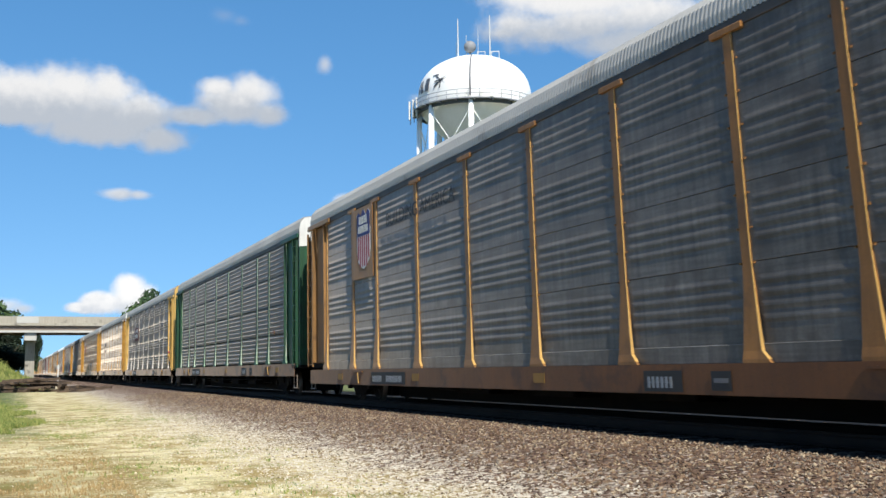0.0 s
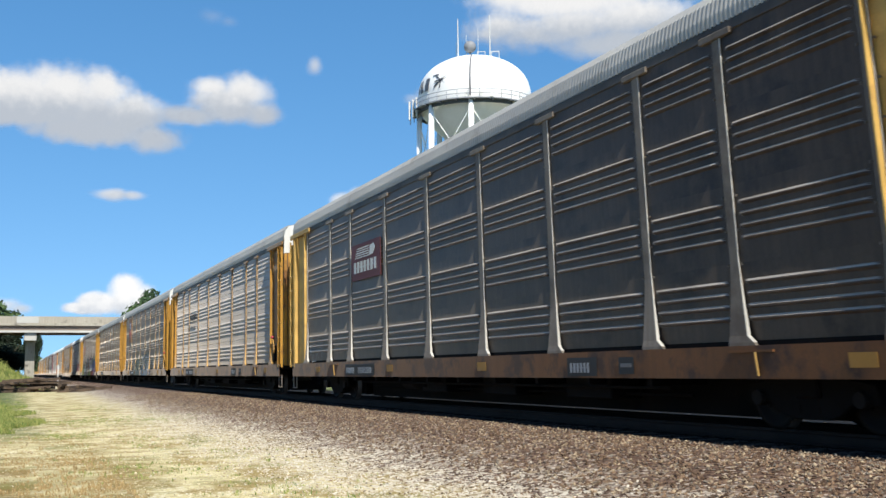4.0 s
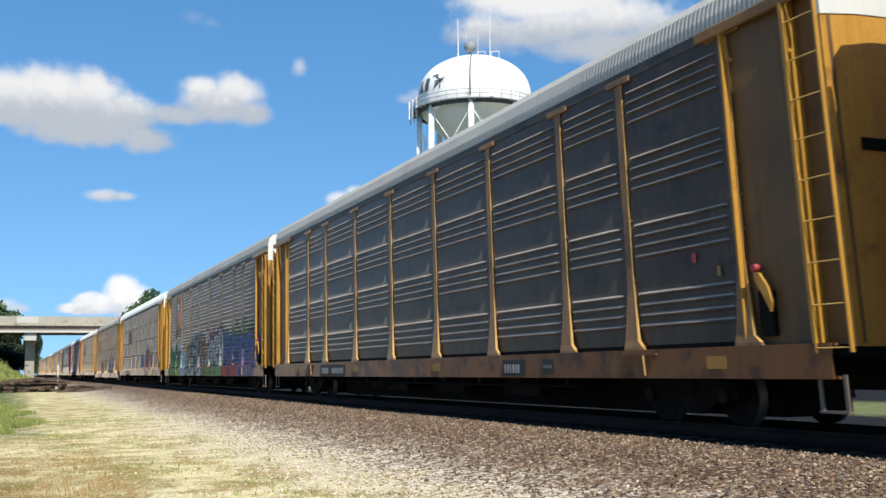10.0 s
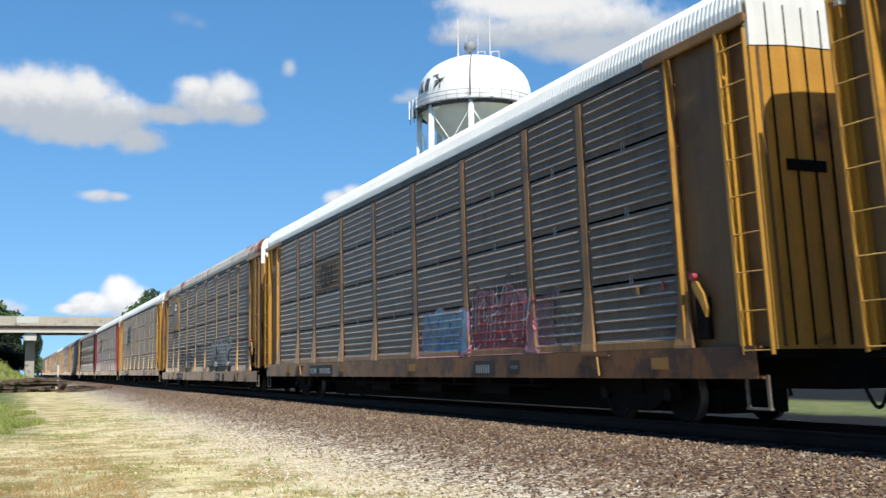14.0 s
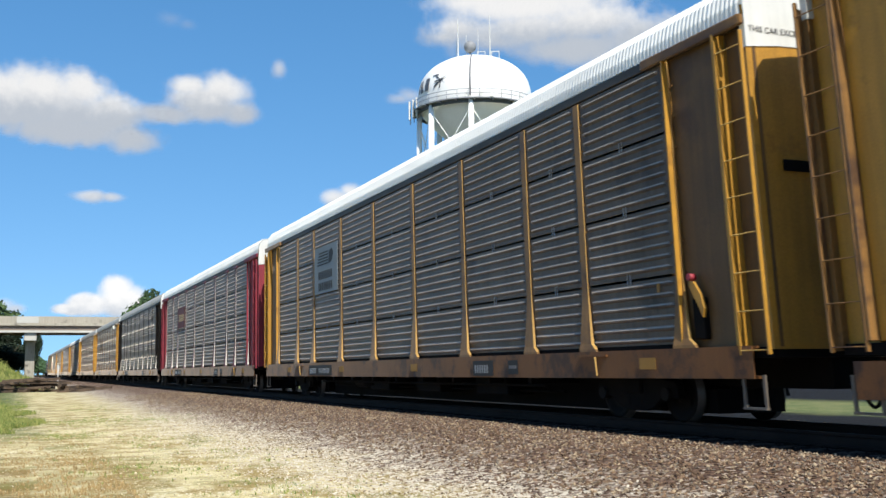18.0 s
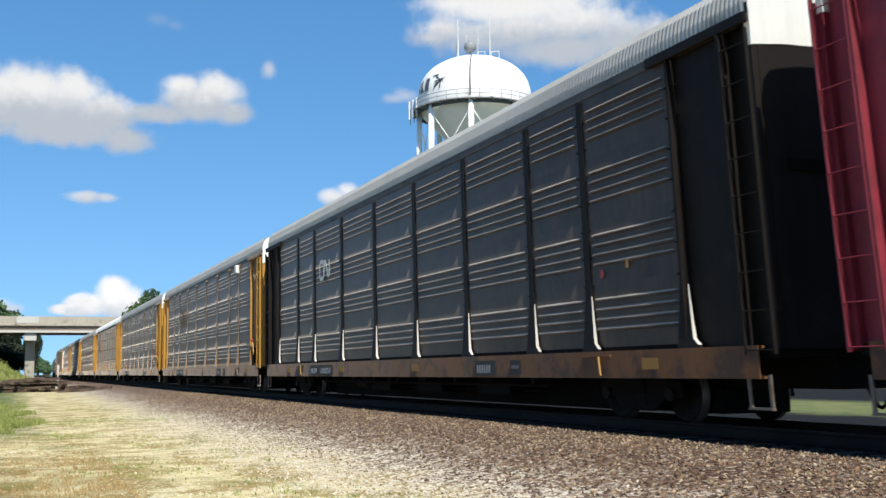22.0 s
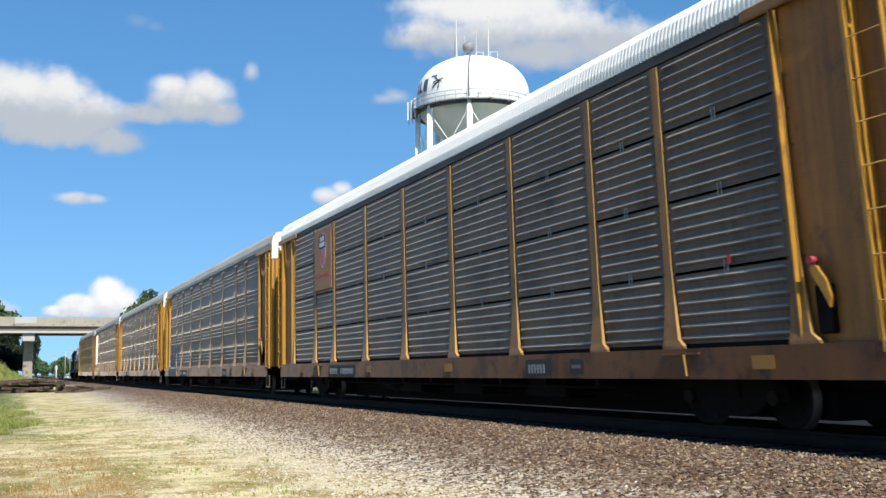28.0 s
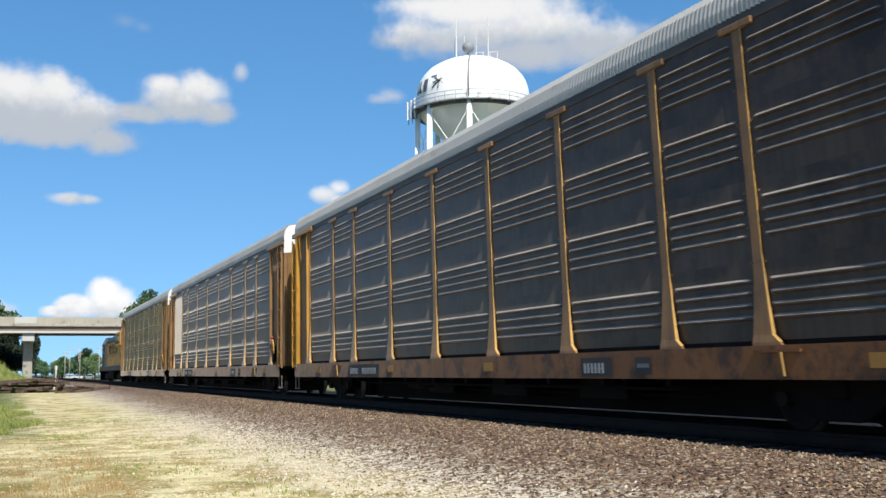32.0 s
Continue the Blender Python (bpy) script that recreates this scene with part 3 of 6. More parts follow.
    box(bm, -0.03, 0.03, -0.225, 0.225, 0.28, 0.31)
    SHARED["stirrup"] = mesh_of(bm, "stirrup")
    # truck
    bar = [(-1.15, 0.36), (-1.1, 0.6), (-0.72, 0.66), (-0.45, 0.8), (0.45, 0.8), (0.72, 0.66), (1.1, 0.6), (1.15, 0.36), (0.72, 0.36), (0.5, 0.22), (0.3, 0.16), (-0.3, 0.16), (-0.5, 0.22), (-0.72, 0.36)]
    bm = prism(bmesh.new(), bar, -0.07, 0.07, "x")
    bmesh.ops.bevel(bm, geom=bm.edges[:], offset=0.015, segments=1, affect="EDGES")
    SHARED["frame"] = mesh_of(bm, "side_frame")
    bm = boxed(-1.1, 1.1, -0.22, 0.22, 0.42, 0.7, 0.03)
    box(bm, -0.62, 0.62, -1.5, 1.5, 0.14, 0.5)
    SHARED["bolster"] = mesh_of(bm, "bolster")
    bm = bmesh.new()
    for y in (-0.17, 0.17):
        tube(bm, (0, y, 0.24), (0, y, 0.5), 0.075, sides=10)
    SHARED["spring"] = mesh_of(bm, "spring_nest")
    bm = lathe(bmesh.new(), [(0.0, 0.06), (0.11, 0.06), (0.13, 0.02), (0.30, 0.0), (0.35, 0.065), (0.42, 0.065), (0.418, -0.04), (0.445, -0.055), (0.44, -0.07), (0.35, -0.07), (0.3, -0.04), (0.12, -0.06), (0.0, -0.06)], 28)
    for k in range(3):
        a = 2 * math.pi * k / 3
        box(bm, 0.2 * math.cos(a) - 0.03, 0.2 * math.cos(a) + 0.03, 0.2 * math.sin(a) - 0.03, 0.2 * math.sin(a) + 0.03, 0.02, 0.035)
    wheel = bm
    me = mesh_of(wheel, "wheel")
    SHARED["wheel"] = me
    bm = tube(bmesh.new(), (-1.05, 0, 0), (1.05, 0, 0), 0.085, sides=12)
    for s in (-1, 1):
        tube(bm, (s * 1.0, 0, 0), (s * 1.12, 0, 0), 0.1, sides=12)
    SHARED["axle"] = mesh_of(bm, "axle")
    return SHARED


AXLES = {-1: [], 1: []}


def truck(parent, y):
    S = rack_shapes()
    tr = put("truck", S["bolster"], IRON, parent, pose(0, y, 0), "grimy black cast steel truck")
    for s in (-1, 1):
        put("side_frame", S["frame"], IRON, tr, pose(s * 0.98, 0, 0))
        put("spring_nest", S["spring"], IRON, tr, pose(s * 0.98, 0, 0))
        ax = put("wheelset", S["wheelset"], TREAD_IRON, tr, pose(0, s * 0.89, 0.42))
        AXLES[s].append(ax)
    return tr


def wheelset_mesh():
    S = rack_shapes()
    bm = bmesh.new()
    bm.from_mesh(S["axle"])
    for s in (-1, 1):
        w = bmesh.new()
        w.from_mesh(S["wheel"])
        w.transform(pose(s * 0.753, 0, 0, 0, s * 90, 0))
        tmp = bpy.data.meshes.new("tmp")
        w.to_mesh(tmp)
        w.free()
        bm.from_mesh(tmp)
        bpy.data.meshes.remove(tmp)
    for f in bm.faces:
        if all(math.hypot(v.co.y, v.co.z) > 0.4 for v in f.verts):
            f.material_index = 1
    S["wheelset"] = mesh_of(bm, "wheelset")
    S["wheelset"].materials.append(TREAD_IRON)
    S["wheelset"].materials.append(TREAD)


TREAD_IRON = surface("rolled_wheel_steel", lin((24, 21, 19)), 0.7, 0.0, gloss=0.12, vary=0.3, dirt=lin((24, 20, 18)), dirt_at=0.5)
wheelset_mesh()


def ladder(parent, x, y, paint, back):
    S = rack_shapes()
    side = 1 if x > 0 else -1
    la = put("ladder", S["backing"], back, parent, pose(x - side * 0.2, y, 0, 0, 0, 0 if side < 0 else 180))
    for k in (-1, 1):
        put("stile", S["stile"], paint, la, pose(-0.19, k * 0.27, 0))
    put("ladder_web", S["ladder_web"], paint, la, pose(0, 0.27, 0), "deep web plate of the ladder")
    for k in range(9):
        put("rung", S["rung"], CREAM if paint is YELLOW_CLEAN else paint, la, pose(-0.2, 0, 1.03 + k * 0.5))
    return la


def autorack(spec):
    """One covered car carrier. spec: paints and style."""
    S = rack_shapes()
    paint, sheet, roof = spec["paint"], spec["sheet"], spec["roof"]
    door, sill, style = spec.get("door", paint), spec.get("sill", YELLOW_RUSTY), spec.get("style", "ribbed")
    drop = spec.get("drop", 0.0)
    car = thing("autorack_car", spec["label"], "rail car", "autorack cars of the train")
    put("underframe", S["underframe"], IRON, car)
    put("deck", S["deck"], IRON, car)
    for i in range(9):
        put("cross_bearer", S["bearer"], IRON, car, pose(0, -7.2 + i * 1.8, 0))
    for k in range(3):
        put("equipment_box", S["locker"], IRON, car, pose(0, -5.6 + k * 3.5, 0))
    put("roof", roof_mesh(), roof, car, None, "corrugated sheet roof")
    for s in (-1, 1):
        turn = 0 if s < 0 else 180
        put("side_sill", S["sill"], sill, car, pose(s * FACE, 0, -drop, 0, 0, turn))
        put("top_rail", S["rail"], spec.get("rail", RAIL_GREY), car, pose(s * 1.458, 0, 0, 0, 0, turn), "grimy dark eave rail")
        put("sill_gap", S["sill_shade"], IRON, car, pose(s * (SHEET_X + 0.012), 0, -drop, 0, 0, turn), "black strip that stands for the shade above the sill")
        if drop:
            put("skirt_sheet", S["skirt"], sheet, car, pose(s * (SHEET_X + 0.03), 0, 0, 0, 0, turn))
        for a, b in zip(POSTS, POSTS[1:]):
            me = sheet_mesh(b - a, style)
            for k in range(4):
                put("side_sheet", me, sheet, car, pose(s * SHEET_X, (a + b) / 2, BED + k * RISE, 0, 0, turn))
        for i, y in enumerate(POSTS):
            at = pose(-FACE, y, SILL_HI) if s < 0 else Matrix.Translation((FACE, y, SILL_HI)) @ Matrix.Diagonal((-1, 1, 1, 1))
            put("post", post_mesh(drop, spec.get("trim", False)), spec.get("post", paint), car, at)
            if spec.get("foot") is not TAN and not spec.get("trim"):
                put("foot_flange", foot_mesh(drop, spec.get("flange", 8)), spec.get("foot", FOOT_YELLOW), car, at)
            if spec.get("caps", True):
                put("post_cap", S["cap"], spec.get("post", paint), car, pose(s * (FACE - 0.08), y, EAVE - 0.02))
        for e in (-1, 1):
            put("end_panel", S["panel"], spec.get("panel", YELLOW_PANEL if paint is YELLOW else paint), car, pose(s * 1.41, e * 12.7, 0, 0, 0, turn))
            put("post_return", S["return"], spec.get("door", paint), car, pose(s * (FACE - 0.01), e * 12.11, 0, 0, 0, turn))
            put("corner_post", S["corner"], spec.get("door", paint), car, pose(s * FACE, e * 13.33, 0, 0, 0, turn))
            ladder(car, s * FACE, e * 13.64, spec.get("door", paint), spec.get("panel", YELLOW_PANEL if paint is YELLOW else paint))
            put("stirrup", S["stirrup"], POST_GREY, car, pose(s * 1.48, e * 13.5, 0))
            put("eave_bracket", S["cap"], paint, car, Matrix.Translation((s * 1.53, e * 12.75, EAVE + 0.03)) @ Matrix.Diagonal((1, 3.5, 1.5, 1)))
    if spec.get("trim"):
        for s in (-1, 1):
            put("sill_trim", S["trim"], YELLOW, car, pose(s * 1.505, 0, 0, 0, 0, 0 if s < 0 else 180), "worn yellow strip along the sill")
    for e in (-1, 1):
        d = put("end_door", S["door"], door, car, pose(0, e * 13.86, 0))
        put("end_fairing", S["fairing"], spec.get("fairing", WHITE), d, None, "white painted top of the end doors")
        for x in spec.get("folds", ()):
            put("door_fold", S["fold"], IRON, d, pose(x, e * 0.06, 0, 0, 0, 0 if e > 0 else 180))
        put("coupler", S["coupler"], IRON, car, pose(0, e * 13.9, 0, 0, 0, 0 if e > 0 else 180))
        put("air_hose", S["hose"], IRON, car, pose(0, e * 13.9, 0, 0, 0, 0 if e > 0 else 180))
        truck(car, e * 10.1)
    return car


def nominal(j):
    """Where the middle of car j stands at the start."""
    return 33.57 + PITCH * (j - 1) + HALF + SHIFT.get(j, 0.0)


SHIFT = {0: -0.32, 1: -0.2, 2: -0.1, 3: -0.12, 4: -0.04, 5: -0.05, 6: -0.05, 7: 0.2, 8: 0.04, 9: -0.18, 10: 0.06, 12: -0.34, 13: -0.15, 14: -0.25, 15: -0.07, 16: 0.42, 17: 0.65, 18: 0.9}
SPECS = [
    dict(drop=0.22, style="faint", post=POST_OCHRE, panel=POST_OCHRE, sill=SILL_OCHRE, paint=YELLOW, sheet=STEEL_BLUE, roof=ROOF_GREY, label="blue-grey sheeted covered car carrier with yellow posts and a shield"),
    dict(foot=FOOT_GREEN, panel=GREEN, post=POST_GREEN, paint=GREEN, sheet=STEEL_GREY, roof=ROOF_GREY, style="seamed", caps=False, label="grey sheeted covered car carrier with dark green posts and ends"),
    dict(foot=FOOT_PALE, post=POST_GREY, paint=CREAM, sheet=STEEL_DARK, roof=ROOF_GREY, fairing=CREAM, label="dark sheeted covered car carrier with cream-yellow posts and ends"),
    dict(style="faint", post=POST_TAN, paint=YELLOW, sheet=STEEL_PALE, roof=ROOF_GREY, door=YELLOW_CLEAN, label="pale blue-grey covered car carrier with rusty yellow posts"),
    dict(post=POST_TAN, paint=YELLOW, sheet=STEEL_DARK, roof=ROOF_GREY, door=YELLOW_CLEAN, label="dark grimy covered car carrier with a shield and pale graffiti"),
    dict(post=POST_TAN, paint=YELLOW, sheet=STEEL_DARK, roof=ROOF_GREY, door=YELLOW_CLEAN, label="dark sooty covered car carrier with yellow posts and rusty sill"),
    dict(style="even", post=POST_TAN, foot=POST_TAN, paint=YELLOW, sheet=STEEL_DARK, roof=ROOF_GREY, door=YELLOW_CLEAN, label="dark covered car carrier with colourful graffiti along its foot"),
    dict(folds=(-1.15, -0.85, -0.55, -0.25, 0.05, 0.35, 0.65, 0.95), trim=True, post=POST_TAN, paint=YELLOW, sheet=STEEL_GREY, roof=ROOF_WHITE, style="seamed", caps=False, door=YELLOW_CLEAN, label="grey seamed covered car carrier with red and blue graffiti"),
    dict(drop=0.22, post=POST_OCHRE, paint=YELLOW, sheet=STEEL_BROWN, roof=ROOF_RUST, style="seamed", panel=YELLOW_CLEAN, label="brown grimy covered car carrier with a rust-patched roof and graffiti"),
    dict(paint=YELLOW, sheet=STEEL_GREY, roof=ROOF_WHITE, style="seamed", caps=False, door=YELLOW_CLEAN, label="grey seamed covered car carrier with a pale plate and white roof"),
    dict(foot=FOOT_PALE, paint=RED, post=PINK_POST, style="seamed", sheet=STEEL_SOOT, roof=ROOF_WHITE, label="dark covered car carrier with faded red posts and ends"),
    dict(foot=FOOT_PALE, flange=5, paint=BLACK, sheet=STEEL_SOOT, roof=ROOF_GREY, sill=YELLOW_RUSTY, caps=False, label="nearly black covered car carrier on a yellow sill"),
    dict(trim=True, paint=YELLOW, sheet=STEEL_DARK, roof=ROOF_GREY, door=YELLOW_CLEAN, label="dark grey covered car carrier with yellow posts and a brown plate"),
    dict(trim=True, post=POST_TAN, paint=YELLOW, sheet=STEEL_DARK, roof=ROOF_GREY, door=YELLOW_CLEAN, label="dark covered car carrier with yellow ends and a round blue mark"),
    dict(paint=YELLOW, panel=POST_OCHRE, sheet=STEEL_GREY, roof=ROOF_WHITE, style="seamed", caps=False, door=YELLOW_CLEAN, label="grey seamed covered car carrier with a white roof and a shield"),
    dict(trim=True, post=POST_TAN, paint=YELLOW, sheet=STEEL_DARK, roof=ROOF_GREY, door=YELLOW_CLEAN, label="dark covered car carrier with white graffiti along its foot"),
    dict(post=POST_TAN, paint=YELLOW, sheet=STEEL_DARK, roof=ROOF_GREY, door=YELLOW_CLEAN, label="dark sooty covered car carrier with orange-yellow posts"),
    dict(post=POST_GREY, paint=YELLOW, sheet=STEEL_DARK, roof=ROOF_GREY, label="dark grey covered car carrier with weathered posts"),
    dict(post=STEEL_TAN, foot=TAN, paint=TAN, sheet=STEEL_TAN, roof=ROOF_GREY, door=YELLOW, label="sun-bleached tan covered car carrier behind the locomotive"),
]
CARS = [autorack(s) for s in SPECS]

# ---------------------------------------------------------------- clouds: far sheets of vapour that drift on the wind
def cloud_material(name, lobes, soft, bright, grey_at, seed, thin=1.0):
    m, n, l = nodes_of(name)
    n.remove(n["Principled BSDF"])
    out = n["Material Output"]
    tc = n.new("ShaderNodeTexCoord")

    def math_(op, a, b=None, c=None):
        t = n.new("ShaderNodeMath")
        t.operation = op
        for i, v in enumerate((a, b, c)):
            if v is None:
                continue
            if isinstance(v, (int, float)):
                t.inputs[i].default_value = v
            else:
                l.new(v, t.inputs[i])
        return t.outputs[0]

    def nz(scale, detail, rough=0.6):
        mp = n.new("ShaderNodeMapping")
        mp.inputs["Location"].default_value = (seed * 37.7, seed * 11.3, seed * 5.1)
        l.new(tc.outputs["Object"], mp.inputs["Vector"])
        t = n.new("ShaderNodeTexNoise")
        t.inputs["Scale"].default_value, t.inputs["Detail"].default_value, t.inputs["Roughness"].default_value = scale, detail, rough
        l.new(mp.outputs[0], t.inputs["Vector"])
        return t.outputs["Fac"]

    body = None
    for cx, cy, rx, ry in lobes:
        sub = n.new("ShaderNodeVectorMath")
        sub.operation = "SUBTRACT"
        l.new(tc.outputs["Object"], sub.inputs[0])
        sub.inputs[1].default_value = (cx, cy, 0)
        div = n.new("ShaderNodeVectorMath")
        div.operation = "DIVIDE"
        l.new(sub.outputs[0], div.inputs[0])
        div.inputs[1].default_value = (rx, ry, max(rx, ry) * 1.2)
        ln = n.new("ShaderNodeVectorMath")
        ln.operation = "LENGTH"
        l.new(div.outputs[0], ln.inputs[0])
        d = math_("SUBTRACT", 1.0, ln.outputs["Value"])
        body = d if body is None else math_("SMOOTH_MAX", body, d, 0.2)
    rough = math_("MULTIPLY_ADD", math_("SUBTRACT", nz(0.018, 6, 0.58), 0.5), 1.05, body)
    rough = math_("MULTIPLY_ADD", math_("SUBTRACT", nz(0.06, 5), 0.5), 0.18, rough)
    al = n.new("ShaderNodeMapRange")
    al.interpolation_type = "SMOOTHSTEP"
    al.inputs["From Min"].default_value, al.inputs["From Max"].default_value = -0.02, -0.02 + soft * 2.2
    al.inputs["To Max"].default_value = thin
    l.new(rough, al.inputs["Value"])
    sep = n.new("ShaderNodeSeparateXYZ")
    l.new(tc.outputs["Object"], sep.inputs[0])
    h = math_("MULTIPLY_ADD", math_("SUBTRACT", nz(0.022, 5), 0.5), 90.0, sep.outputs[1])
    lit = n.new("ShaderNodeMapRange")
    lit.interpolation_type = "SMOOTHSTEP"
    lit.inputs["From Min"].default_value, lit.inputs["From Max"].default_value = grey_at - 35, grey_at + 35
    l.new(h, lit.inputs["Value"])
    # lit tops and shaded undersides are painted into the sheets' own glow
    mc = n.new("ShaderNodeMix")
    mc.data_type = "RGBA"
    l.new(lit.outputs[0], mc.inputs["Factor"])
    mc.inputs["A"].default_value = (*lin((196, 204, 215)), 1)
    mc.inputs["B"].default_value = (*lin((250, 250, 250)), 1)
    em = n.new("ShaderNodeEmission")
    em.inputs["Strength"].default_value = bright * 0.74
    l.new(mc.outputs["Result"], em.inputs["Color"])
    tr, mx = n.new("ShaderNodeBsdfTransparent"), n.new("ShaderNodeMixShader")
    l.new(al.outputs[0], mx.inputs[0])
    l.new(tr.outputs[0], mx.inputs[1])
    l.new(em.outputs[0], mx.inputs[2])
    l.new(mx.outputs[0], out.inputs["Surface"])
    return m


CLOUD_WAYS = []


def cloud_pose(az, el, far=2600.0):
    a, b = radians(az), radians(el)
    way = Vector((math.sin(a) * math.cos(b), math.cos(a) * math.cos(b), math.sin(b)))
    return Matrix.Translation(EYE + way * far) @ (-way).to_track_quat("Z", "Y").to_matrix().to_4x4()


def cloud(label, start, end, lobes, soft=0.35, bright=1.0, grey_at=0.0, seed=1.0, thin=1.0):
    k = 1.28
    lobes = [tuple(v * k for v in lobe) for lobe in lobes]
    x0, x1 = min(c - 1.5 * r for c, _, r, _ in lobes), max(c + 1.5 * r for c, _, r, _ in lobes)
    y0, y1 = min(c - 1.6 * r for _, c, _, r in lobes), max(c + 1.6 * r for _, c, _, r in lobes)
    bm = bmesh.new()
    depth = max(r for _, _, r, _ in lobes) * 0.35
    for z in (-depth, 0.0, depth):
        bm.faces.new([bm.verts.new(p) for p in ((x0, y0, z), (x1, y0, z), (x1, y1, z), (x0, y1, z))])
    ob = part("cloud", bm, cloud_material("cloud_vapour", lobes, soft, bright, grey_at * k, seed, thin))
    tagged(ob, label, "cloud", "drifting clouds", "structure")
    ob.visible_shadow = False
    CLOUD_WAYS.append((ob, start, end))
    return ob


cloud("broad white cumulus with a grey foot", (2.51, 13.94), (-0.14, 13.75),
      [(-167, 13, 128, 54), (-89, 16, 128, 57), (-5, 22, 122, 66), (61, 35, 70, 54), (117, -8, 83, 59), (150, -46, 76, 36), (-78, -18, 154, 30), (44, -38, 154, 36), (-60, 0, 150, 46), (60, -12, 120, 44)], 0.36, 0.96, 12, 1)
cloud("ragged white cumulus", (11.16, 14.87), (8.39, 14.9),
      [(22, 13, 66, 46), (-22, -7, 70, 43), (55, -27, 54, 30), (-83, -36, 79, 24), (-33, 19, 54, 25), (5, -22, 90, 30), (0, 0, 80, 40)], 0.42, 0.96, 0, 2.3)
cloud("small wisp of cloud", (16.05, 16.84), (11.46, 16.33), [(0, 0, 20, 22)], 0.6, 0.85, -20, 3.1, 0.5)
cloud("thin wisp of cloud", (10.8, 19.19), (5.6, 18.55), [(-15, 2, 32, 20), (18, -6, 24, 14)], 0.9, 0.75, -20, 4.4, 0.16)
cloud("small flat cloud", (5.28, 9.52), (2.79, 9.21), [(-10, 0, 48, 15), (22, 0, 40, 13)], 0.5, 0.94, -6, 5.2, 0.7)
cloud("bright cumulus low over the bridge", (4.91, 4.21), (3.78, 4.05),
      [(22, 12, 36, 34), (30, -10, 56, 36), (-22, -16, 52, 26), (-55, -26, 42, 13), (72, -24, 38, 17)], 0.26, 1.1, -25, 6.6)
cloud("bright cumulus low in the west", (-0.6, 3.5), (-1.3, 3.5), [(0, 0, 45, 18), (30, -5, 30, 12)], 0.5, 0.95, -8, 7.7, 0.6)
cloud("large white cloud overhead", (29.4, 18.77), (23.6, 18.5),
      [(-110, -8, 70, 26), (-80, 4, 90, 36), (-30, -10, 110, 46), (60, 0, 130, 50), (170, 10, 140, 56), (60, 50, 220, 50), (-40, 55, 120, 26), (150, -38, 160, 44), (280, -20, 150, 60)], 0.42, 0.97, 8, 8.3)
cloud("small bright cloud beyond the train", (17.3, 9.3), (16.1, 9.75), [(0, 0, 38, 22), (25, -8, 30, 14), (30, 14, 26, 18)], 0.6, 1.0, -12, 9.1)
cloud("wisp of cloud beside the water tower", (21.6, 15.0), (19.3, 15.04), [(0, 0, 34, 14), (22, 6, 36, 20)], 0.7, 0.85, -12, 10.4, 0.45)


# ---------------------------------------------------------------- water tower
def rounded(prof, cuts=4):
    """A profile with smooth points between its own."""
    out = []
    for i in range(len(prof) - 1):
        p = [Vector(prof[max(0, min(len(prof) - 1, i + k))]) for k in (-1, 0, 1, 2)]
        for c in range(cuts):
            f = c / cuts
            v = 0.5 * (2 * p[1] + (p[2] - p[0]) * f + (2 * p[0] - 5 * p[1] + 4 * p[2] - p[3]) * f ** 2 + (3 * p[1] - p[0] - 3 * p[2] + p[3]) * f ** 3)
            out.append((max(0.0, v.x), v.y))
    return out + [prof[-1]]


